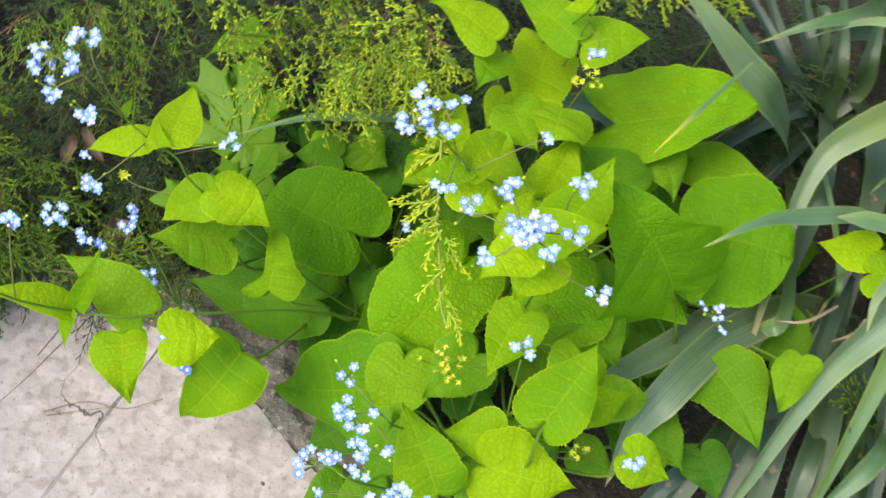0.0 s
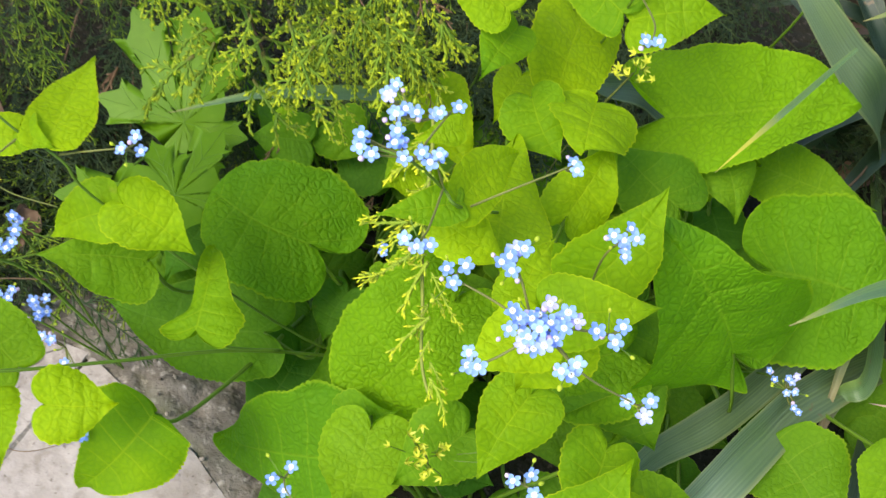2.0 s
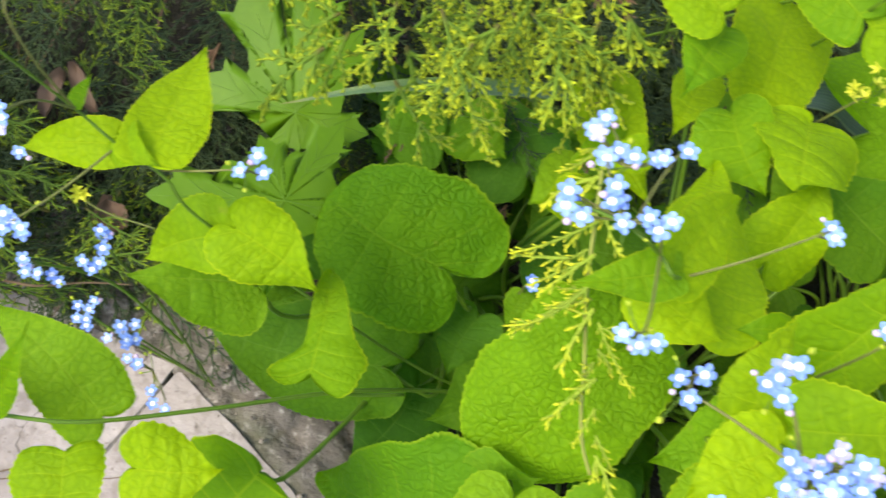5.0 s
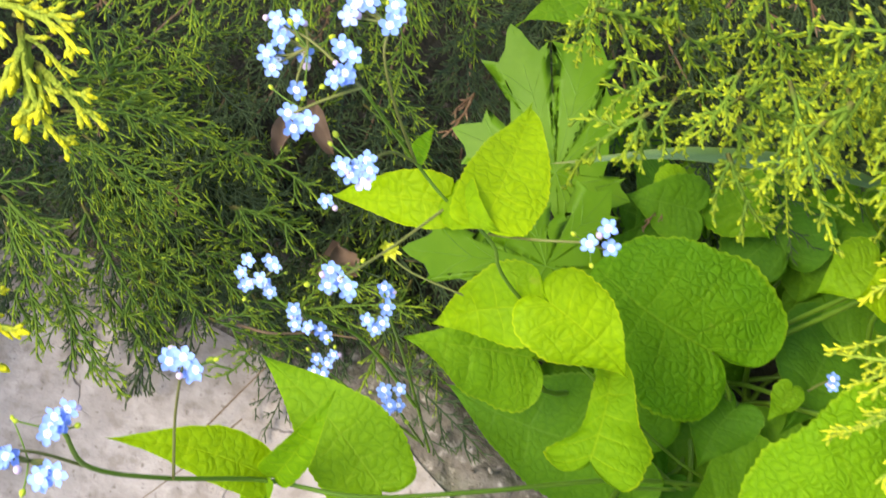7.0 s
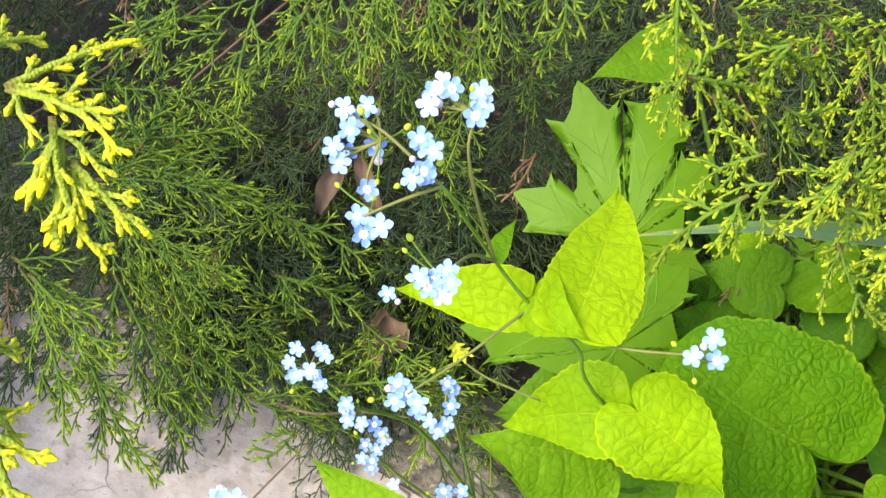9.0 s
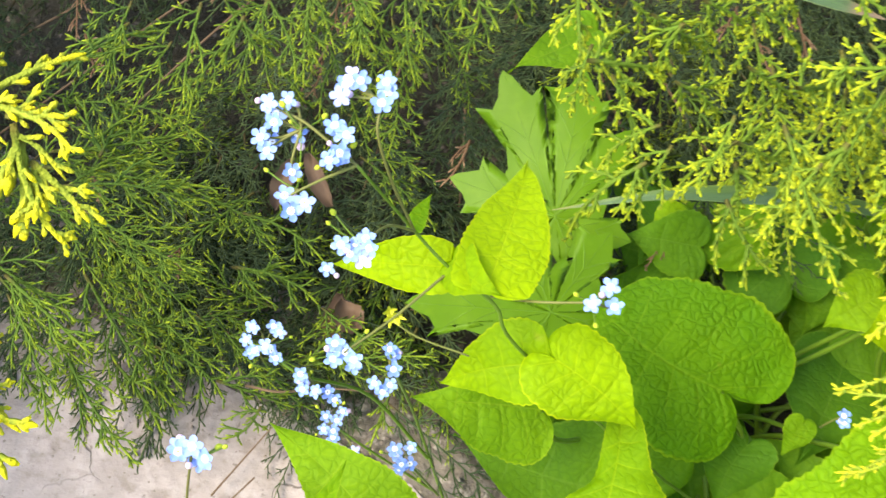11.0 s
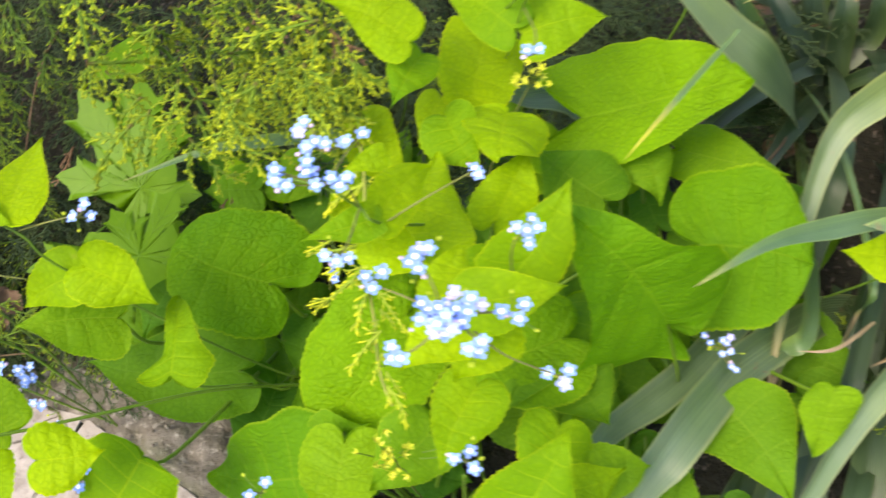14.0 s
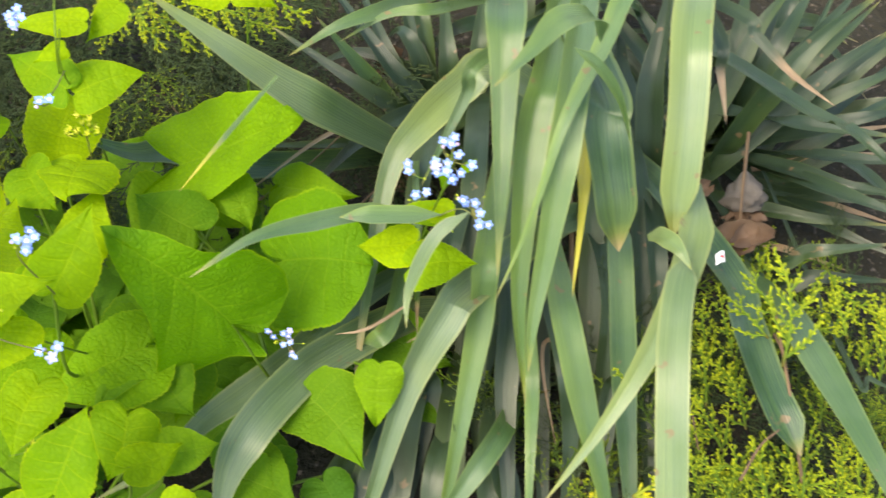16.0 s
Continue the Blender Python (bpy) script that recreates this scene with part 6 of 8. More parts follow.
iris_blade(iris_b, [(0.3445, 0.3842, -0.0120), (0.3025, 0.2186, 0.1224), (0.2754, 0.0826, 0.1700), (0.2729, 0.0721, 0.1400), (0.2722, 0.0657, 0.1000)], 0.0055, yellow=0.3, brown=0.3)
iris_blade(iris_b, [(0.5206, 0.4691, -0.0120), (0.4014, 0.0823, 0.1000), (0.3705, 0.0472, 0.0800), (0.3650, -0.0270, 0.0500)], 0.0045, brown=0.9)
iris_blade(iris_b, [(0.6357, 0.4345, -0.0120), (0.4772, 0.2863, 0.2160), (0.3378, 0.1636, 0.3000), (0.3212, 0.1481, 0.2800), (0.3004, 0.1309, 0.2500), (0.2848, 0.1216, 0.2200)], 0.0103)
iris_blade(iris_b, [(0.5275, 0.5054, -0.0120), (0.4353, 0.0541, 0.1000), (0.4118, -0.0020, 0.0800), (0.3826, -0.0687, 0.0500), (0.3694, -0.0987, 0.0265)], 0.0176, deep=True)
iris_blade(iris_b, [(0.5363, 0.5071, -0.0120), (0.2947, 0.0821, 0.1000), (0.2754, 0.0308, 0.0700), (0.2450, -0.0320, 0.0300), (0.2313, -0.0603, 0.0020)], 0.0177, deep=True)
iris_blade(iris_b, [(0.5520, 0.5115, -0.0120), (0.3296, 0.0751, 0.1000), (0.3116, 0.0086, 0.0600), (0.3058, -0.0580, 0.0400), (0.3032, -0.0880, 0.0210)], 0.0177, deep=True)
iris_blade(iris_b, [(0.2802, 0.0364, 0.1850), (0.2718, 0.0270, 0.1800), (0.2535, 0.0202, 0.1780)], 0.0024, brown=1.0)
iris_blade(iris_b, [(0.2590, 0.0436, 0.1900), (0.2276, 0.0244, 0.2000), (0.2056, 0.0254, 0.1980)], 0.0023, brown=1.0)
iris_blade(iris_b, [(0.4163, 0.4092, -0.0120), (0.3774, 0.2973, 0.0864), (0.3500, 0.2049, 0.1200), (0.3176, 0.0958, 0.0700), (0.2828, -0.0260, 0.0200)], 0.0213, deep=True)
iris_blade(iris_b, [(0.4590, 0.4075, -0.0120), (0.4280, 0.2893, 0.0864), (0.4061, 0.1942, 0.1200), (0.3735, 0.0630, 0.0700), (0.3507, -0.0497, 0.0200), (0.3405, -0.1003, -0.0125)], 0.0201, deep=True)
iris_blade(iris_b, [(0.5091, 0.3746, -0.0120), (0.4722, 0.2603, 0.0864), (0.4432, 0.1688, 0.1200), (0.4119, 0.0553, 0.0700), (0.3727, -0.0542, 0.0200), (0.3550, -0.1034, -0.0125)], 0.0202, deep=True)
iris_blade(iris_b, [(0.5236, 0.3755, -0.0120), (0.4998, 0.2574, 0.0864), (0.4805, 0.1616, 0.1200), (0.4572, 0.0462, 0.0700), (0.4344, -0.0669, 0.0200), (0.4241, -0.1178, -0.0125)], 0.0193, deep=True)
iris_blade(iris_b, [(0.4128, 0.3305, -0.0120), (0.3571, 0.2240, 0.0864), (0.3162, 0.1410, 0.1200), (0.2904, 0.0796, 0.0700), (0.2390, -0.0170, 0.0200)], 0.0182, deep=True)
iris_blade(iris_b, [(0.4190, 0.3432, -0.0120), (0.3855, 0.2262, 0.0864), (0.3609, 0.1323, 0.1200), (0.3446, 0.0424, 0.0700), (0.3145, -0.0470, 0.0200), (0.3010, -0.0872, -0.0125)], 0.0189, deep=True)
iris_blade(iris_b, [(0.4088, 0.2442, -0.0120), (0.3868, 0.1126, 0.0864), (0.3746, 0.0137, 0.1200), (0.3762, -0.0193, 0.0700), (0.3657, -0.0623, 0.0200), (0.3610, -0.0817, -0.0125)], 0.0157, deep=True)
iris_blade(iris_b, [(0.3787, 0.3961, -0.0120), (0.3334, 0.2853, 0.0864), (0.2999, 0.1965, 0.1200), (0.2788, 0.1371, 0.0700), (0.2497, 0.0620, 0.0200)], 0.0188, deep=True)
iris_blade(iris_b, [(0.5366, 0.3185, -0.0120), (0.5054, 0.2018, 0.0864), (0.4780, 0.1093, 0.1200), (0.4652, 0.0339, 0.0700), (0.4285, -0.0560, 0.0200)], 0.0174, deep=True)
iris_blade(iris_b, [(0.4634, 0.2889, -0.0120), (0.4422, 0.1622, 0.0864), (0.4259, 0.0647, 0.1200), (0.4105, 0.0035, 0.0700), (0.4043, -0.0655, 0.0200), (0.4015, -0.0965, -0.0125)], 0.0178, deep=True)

iris_c = thing("iris", (0.6247, 0.2996, 0.0000), "iris clump with long shaded green leaves and withered brown tips", "iris plant")
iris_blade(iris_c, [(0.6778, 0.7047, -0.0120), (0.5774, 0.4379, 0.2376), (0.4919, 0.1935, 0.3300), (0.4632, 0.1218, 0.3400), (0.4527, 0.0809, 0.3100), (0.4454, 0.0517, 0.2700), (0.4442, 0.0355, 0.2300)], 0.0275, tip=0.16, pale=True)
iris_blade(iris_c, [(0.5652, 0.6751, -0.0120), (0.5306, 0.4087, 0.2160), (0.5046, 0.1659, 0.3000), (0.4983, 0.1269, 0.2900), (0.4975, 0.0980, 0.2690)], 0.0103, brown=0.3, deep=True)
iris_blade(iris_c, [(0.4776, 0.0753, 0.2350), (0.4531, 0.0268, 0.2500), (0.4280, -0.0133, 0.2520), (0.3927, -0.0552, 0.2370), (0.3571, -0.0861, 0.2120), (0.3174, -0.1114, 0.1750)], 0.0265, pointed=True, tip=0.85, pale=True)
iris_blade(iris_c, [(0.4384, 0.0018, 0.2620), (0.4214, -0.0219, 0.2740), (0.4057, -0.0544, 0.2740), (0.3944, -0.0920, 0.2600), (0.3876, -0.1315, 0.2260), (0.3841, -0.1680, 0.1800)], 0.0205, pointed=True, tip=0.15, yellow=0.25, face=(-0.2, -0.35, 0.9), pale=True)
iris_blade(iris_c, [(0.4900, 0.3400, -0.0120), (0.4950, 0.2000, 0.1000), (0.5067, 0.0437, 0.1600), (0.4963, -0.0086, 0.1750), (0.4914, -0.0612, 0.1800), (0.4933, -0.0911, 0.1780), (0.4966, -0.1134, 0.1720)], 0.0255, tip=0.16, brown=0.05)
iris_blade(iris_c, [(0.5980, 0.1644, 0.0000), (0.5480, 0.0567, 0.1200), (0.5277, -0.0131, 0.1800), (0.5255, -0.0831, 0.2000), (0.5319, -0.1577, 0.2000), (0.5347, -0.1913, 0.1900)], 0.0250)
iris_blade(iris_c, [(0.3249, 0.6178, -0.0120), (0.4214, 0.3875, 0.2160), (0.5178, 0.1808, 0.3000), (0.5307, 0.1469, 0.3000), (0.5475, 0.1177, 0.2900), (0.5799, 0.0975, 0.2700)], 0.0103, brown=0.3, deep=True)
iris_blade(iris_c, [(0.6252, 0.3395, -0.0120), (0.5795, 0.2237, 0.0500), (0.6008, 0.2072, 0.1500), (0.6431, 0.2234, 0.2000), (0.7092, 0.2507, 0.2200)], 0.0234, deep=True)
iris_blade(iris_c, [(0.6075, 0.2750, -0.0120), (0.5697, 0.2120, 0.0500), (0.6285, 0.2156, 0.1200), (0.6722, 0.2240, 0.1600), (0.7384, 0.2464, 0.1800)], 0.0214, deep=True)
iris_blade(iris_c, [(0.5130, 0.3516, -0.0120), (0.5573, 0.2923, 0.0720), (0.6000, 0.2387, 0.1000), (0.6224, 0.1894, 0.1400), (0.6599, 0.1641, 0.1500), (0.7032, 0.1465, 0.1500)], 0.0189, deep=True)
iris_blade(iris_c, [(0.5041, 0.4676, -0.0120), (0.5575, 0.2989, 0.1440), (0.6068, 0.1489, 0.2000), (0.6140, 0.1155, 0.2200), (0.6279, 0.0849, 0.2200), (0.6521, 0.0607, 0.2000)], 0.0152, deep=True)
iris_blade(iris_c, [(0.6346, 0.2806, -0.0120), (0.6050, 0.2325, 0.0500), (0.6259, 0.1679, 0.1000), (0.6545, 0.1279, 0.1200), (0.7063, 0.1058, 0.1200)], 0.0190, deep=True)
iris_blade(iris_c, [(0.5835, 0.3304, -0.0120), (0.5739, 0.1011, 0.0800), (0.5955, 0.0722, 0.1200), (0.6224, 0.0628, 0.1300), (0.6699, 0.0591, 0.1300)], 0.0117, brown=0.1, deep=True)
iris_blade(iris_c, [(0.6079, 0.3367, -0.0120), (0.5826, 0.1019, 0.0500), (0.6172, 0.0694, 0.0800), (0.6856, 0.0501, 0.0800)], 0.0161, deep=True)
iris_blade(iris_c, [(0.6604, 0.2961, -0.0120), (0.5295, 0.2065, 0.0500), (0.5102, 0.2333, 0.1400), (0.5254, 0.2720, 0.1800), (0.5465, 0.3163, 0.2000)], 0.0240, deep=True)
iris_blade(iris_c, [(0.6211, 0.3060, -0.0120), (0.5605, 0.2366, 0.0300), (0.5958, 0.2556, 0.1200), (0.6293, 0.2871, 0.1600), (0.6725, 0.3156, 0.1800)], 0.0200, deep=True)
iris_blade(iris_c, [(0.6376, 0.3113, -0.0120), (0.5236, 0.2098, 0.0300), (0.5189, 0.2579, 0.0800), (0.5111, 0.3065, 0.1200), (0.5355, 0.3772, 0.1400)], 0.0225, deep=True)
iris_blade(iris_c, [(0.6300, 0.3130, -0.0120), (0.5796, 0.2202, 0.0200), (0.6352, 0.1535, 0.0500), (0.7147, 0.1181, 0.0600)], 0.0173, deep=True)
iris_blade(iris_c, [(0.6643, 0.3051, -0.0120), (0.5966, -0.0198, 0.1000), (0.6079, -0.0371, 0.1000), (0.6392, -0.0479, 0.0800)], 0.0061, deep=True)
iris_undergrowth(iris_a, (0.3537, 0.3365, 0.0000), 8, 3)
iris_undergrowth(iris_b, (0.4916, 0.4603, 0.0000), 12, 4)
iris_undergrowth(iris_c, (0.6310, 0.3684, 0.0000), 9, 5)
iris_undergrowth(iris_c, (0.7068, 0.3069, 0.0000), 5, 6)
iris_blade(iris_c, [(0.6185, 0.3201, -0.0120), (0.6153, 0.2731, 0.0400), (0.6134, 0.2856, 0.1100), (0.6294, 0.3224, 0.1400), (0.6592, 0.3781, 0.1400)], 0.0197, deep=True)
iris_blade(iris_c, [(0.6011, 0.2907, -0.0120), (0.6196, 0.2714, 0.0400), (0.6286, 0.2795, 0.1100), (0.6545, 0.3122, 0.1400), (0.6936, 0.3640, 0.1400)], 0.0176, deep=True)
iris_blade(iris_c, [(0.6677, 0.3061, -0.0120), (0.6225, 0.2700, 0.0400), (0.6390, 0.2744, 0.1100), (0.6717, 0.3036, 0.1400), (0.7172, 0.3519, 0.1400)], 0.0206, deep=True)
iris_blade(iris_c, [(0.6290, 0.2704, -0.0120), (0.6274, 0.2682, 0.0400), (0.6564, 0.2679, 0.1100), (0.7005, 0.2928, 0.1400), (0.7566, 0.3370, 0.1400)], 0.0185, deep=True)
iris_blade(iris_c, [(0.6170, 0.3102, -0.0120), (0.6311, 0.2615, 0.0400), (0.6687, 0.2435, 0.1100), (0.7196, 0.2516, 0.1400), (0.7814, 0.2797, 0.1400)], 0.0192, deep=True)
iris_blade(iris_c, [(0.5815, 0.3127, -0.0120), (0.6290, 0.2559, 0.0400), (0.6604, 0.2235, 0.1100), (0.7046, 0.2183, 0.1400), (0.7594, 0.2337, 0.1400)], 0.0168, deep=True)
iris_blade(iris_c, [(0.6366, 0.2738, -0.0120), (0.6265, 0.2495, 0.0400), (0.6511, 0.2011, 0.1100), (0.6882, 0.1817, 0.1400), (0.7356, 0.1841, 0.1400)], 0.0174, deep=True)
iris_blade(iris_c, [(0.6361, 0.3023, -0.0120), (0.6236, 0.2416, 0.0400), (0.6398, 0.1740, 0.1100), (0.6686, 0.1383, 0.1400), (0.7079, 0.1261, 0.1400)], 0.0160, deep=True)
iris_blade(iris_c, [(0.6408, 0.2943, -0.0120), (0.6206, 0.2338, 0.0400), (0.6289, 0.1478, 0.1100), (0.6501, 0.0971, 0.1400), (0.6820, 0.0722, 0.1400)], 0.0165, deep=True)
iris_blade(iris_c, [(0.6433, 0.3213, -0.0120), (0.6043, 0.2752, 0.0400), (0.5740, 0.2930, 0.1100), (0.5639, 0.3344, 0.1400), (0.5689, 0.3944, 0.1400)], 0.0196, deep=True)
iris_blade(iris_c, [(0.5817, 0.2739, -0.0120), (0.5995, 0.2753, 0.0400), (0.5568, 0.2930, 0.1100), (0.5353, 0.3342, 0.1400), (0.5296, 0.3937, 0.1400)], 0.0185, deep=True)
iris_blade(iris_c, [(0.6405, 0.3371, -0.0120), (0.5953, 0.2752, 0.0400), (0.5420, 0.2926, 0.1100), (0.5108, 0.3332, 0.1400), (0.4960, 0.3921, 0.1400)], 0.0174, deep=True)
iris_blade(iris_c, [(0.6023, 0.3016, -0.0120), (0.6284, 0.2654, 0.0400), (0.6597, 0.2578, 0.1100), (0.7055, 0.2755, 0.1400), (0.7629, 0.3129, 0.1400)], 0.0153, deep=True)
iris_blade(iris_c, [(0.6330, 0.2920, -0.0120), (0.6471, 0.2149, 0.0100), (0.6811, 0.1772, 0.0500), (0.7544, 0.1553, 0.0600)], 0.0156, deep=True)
iris_blade(iris_c, [(0.6124, 0.2915, -0.0120), (0.6458, 0.2115, 0.0100), (0.6765, 0.1666, 0.0500), (0.7444, 0.1345, 0.0600)], 0.0144, deep=True)
iris_blade(iris_c, [(0.6129, 0.3113, -0.0120), (0.6437, 0.2062, 0.0100), (0.6695, 0.1501, 0.0500), (0.7292, 0.1028, 0.0600)], 0.0153, deep=True)
iris_blade(iris_c, [(0.6067, 0.2960, -0.0120), (0.6418, 0.2015, 0.0100), (0.6632, 0.1353, 0.0500), (0.7159, 0.0749, 0.0600)], 0.0142, deep=True)
iris_blade(iris_c, [(0.6540, 0.2325, 0.0100), (0.7055, 0.2342, 0.0500), (0.8098, 0.2710, 0.0600)], 0.0161, deep=True)
iris_blade(iris_c, [(0.6309, 0.3211, -0.0120), (0.6509, 0.2246, 0.0100), (0.6945, 0.2084, 0.0500), (0.7843, 0.2177, 0.0600)], 0.0158, deep=True)
iris_blade(iris_c, [(0.6076, 0.2852, -0.0120), (0.6523, 0.2553, 0.0100), (0.7027, 0.3118, 0.0500), (0.8131, 0.4407, 0.0600)], 0.0178, deep=True)
iris_blade(iris_c, [(0.6520, 0.2863, -0.0120), (0.6567, 0.2394, 0.0100), (0.7154, 0.2574, 0.0500), (0.8335, 0.3204, 0.0600)], 0.0163, deep=True)
iris_blade(iris_c, [(0.6643, 0.2803, 0.0050), (0.7217, 0.2813, 0.0350), (0.8065, 0.3088, 0.0200)], 0.0089, brown=1.0)
iris_blade(iris_c, [(0.6430, 0.2407, 0.0050), (0.6989, 0.2205, 0.0350), (0.7794, 0.2238, 0.0200)], 0.0075, brown=1.0)
iris_blade(iris_c, [(0.6338, 0.1871, 0.0050), (0.6905, 0.1743, 0.0350), (0.7722, 0.1830, 0.0200)], 0.0084, brown=1.0)
iris_blade(iris_c, [(0.7009, 0.3113, 0.0050), (0.7541, 0.3288, 0.0350), (0.8374, 0.3760, 0.0200)], 0.0074, brown=1.0)
iris_blade(iris_c, [(0.5979, 0.1675, 0.0050), (0.6282, 0.1251, 0.0350), (0.6786, 0.1030, 0.0200)], 0.0071, brown=1.0)
iris_blade(iris_c, [(0.6350, 0.3314, 0.0050), (0.6589, 0.3585, 0.0350), (0.7069, 0.4170, 0.0200)], 0.0080, brown=1.0)
iris_blade(iris_c, [(0.5972, 0.2931, 0.0050), (0.5865, 0.3408, 0.0350), (0.5950, 0.4209, 0.0200)], 0.0079, brown=1.0)
iris_blade(iris_c, [(0.6924, 0.2602, 0.0050), (0.7360, 0.2455, 0.0350), (0.8063, 0.2553, 0.0200)], 0.0066, brown=1.0)
iris_blade(iris_c, [(0.6492, 0.2114, 0.0050), (0.6866, 0.1651, 0.0350), (0.7465, 0.1408, 0.0200)], 0.0063, brown=1.0)
iris_blade(iris_b, [(0.3173, 0.1438, 0.0300), (0.2620, 0.0327, 0.0700), (0.2293, -0.0572, 0.0500), (0.2147, -0.0977, 0.0310)], 0.0229, deep=True)
iris_blade(iris_b, [(0.3443, 0.1221, 0.0300), (0.2948, 0.0229, 0.0700), (0.2704, -0.0563, 0.0500), (0.2594, -0.0919, 0.0310)], 0.0246, deep=True)
iris_blade(iris_b, [(0.3664, 0.0788, 0.0300), (0.3206, 0.0001, 0.0700), (0.3017, -0.0601, 0.0500), (0.2931, -0.0872, 0.0310)], 0.0226, deep=True)
iris_blade(iris_b, [(0.2855, 0.0760, 0.0300), (0.2340, -0.0003, 0.0700), (0.2022, -0.0579, 0.0500), (0.1878, -0.0838, 0.0310)], 0.0197, deep=True)
iris_blade(iris_b, [(0.3149, 0.0453, 0.0300), (0.2737, -0.0170, 0.0700), (0.2559, -0.0611, 0.0500), (0.2479, -0.0810, 0.0310)], 0.0178, deep=True)
iris_blade(iris_b, [(0.3852, 0.1700, 0.0300), (0.3296, 0.0668, 0.0700), (0.3012, -0.0133, 0.0500)], 0.0206, deep=True)
iris_blade(iris_b, [(0.3435, 0.0155, 0.0300), (0.3175, -0.0312, 0.0700), (0.3201, -0.0597, 0.0500), (0.3212, -0.0724, 0.0310)], 0.0222, deep=True)
iris_blade(iris_a, [(0.2505, 0.0528, 0.0200), (0.1972, -0.0127, 0.0600), (0.1596, -0.0601, 0.0400), (0.1427, -0.0814, 0.0210)], 0.0197, deep=True)
iris_blade(iris_a, [(0.2729, 0.0695, 0.0200), (0.2250, -0.0040, 0.0600), (0.1959, -0.0593, 0.0400), (0.1828, -0.0841, 0.0210)], 0.0207, deep=True)
iris_blade(iris_a, [(0.2257, 0.0161, 0.0200), (0.1724, -0.0335, 0.0600), (0.1321, -0.0653, 0.0400), (0.1140, -0.0796, 0.0210)], 0.0150, deep=True)
iris_blade(iris_a, [(0.2845, 0.0487, 0.0200), (0.2432, -0.0161, 0.0600), (0.2226, -0.0632, 0.0400), (0.2133, -0.0844, 0.0210)], 0.0179, deep=True)
iris_blade(iris_a, [(0.3128, 0.3306, -0.0120), (0.3427, 0.3420, 0.0300), (0.3064, 0.3821, 0.0800), (0.2607, 0.4955, 0.1000)], 0.0214, deep=True)
iris_blade(iris_a, [(0.3588, 0.3073, -0.0120), (0.3306, 0.3371, 0.0300), (0.2755, 0.3544, 0.0800), (0.2020, 0.4278, 0.1000)], 0.0178, deep=True)
iris_blade(iris_a, [(0.3249, 0.3235, -0.0120), (0.3473, 0.3633, 0.0300), (0.3384, 0.3896, 0.0800), (0.3368, 0.4817, 0.1000)], 0.0226, deep=True)
iris_blade(iris_a, [(0.3710, 0.3308, -0.0120), (0.3690, 0.3592, 0.0300), (0.3681, 0.3840, 0.0800), (0.3805, 0.4738, 0.1000)], 0.0216, deep=True)
iris_blade(iris_a, [(0.3729, 0.3120, -0.0120), (0.3171, 0.3253, 0.0300), (0.2634, 0.3092, 0.0800), (0.1941, 0.3291, 0.1000)], 0.0133, deep=True)
iris_blade(iris_a, [(0.3262, 0.3457, -0.0120), (0.3942, 0.3694, 0.0300), (0.3999, 0.3872, 0.0800), (0.4244, 0.4658, 0.1000)], 0.0206, deep=True)
iris_blade(iris_a, [(0.3756, 0.3317, -0.0120), (0.3051, 0.3205, 0.0300), (0.2433, 0.2875, 0.0800), (0.1633, 0.2822, 0.1000)], 0.0121, deep=True)
iris_blade(iris_a, [(0.3162, 0.3086, -0.0120), (0.3295, 0.3592, 0.0300), (0.3112, 0.3901, 0.0800), (0.2932, 0.4896, 0.1000)], 0.0182, deep=True)

lone_blade = thing("iris", (-0.0040, 0.3201, -0.0000), "single pale iris leaf lying under the juniper", "iris plant")
iris_blade(lone_blade, [(-0.0114, 0.2577, 0.1000), (-0.0518, 0.2417, 0.1300), (-0.0944, 0.2261, 0.1500), (-0.1377, 0.2133, 0.1600), (-0.1915, 0.2009, 0.1500)], 0.0095)

far_blade = thing("iris", (-0.2314, 0.5704, 0.0000), "pale iris leaf hanging through the juniper", "iris plant")
iris_blade(far_blade, [(-0.1764, 0.3818, 0.2000), (-0.1200, 0.2954, 0.2400), (-0.0902, 0.2799, 0.2400), (-0.0547, 0.2788, 0.2300)], 0.0128, brown=0.2)

juniper = thing("juniper", (-0.25, 0.55, -0.01), "spreading juniper with feathery green sprays and golden tips", "juniper shrub")
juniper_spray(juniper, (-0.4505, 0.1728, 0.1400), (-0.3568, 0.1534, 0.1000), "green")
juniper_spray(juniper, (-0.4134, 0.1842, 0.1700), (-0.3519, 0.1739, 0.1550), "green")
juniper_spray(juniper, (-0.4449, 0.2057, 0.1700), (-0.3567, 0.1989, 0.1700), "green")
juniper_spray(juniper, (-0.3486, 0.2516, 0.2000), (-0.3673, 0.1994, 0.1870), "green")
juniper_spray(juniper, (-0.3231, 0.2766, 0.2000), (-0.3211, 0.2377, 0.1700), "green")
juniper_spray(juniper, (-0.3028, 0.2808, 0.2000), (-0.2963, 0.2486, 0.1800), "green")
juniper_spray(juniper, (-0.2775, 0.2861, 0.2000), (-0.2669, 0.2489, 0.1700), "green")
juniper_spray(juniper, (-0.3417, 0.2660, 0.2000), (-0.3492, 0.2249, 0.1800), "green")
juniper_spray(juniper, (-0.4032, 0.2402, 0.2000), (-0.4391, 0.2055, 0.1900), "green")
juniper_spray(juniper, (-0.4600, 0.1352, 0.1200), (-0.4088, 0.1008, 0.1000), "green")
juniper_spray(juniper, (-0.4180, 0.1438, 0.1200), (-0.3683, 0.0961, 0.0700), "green")
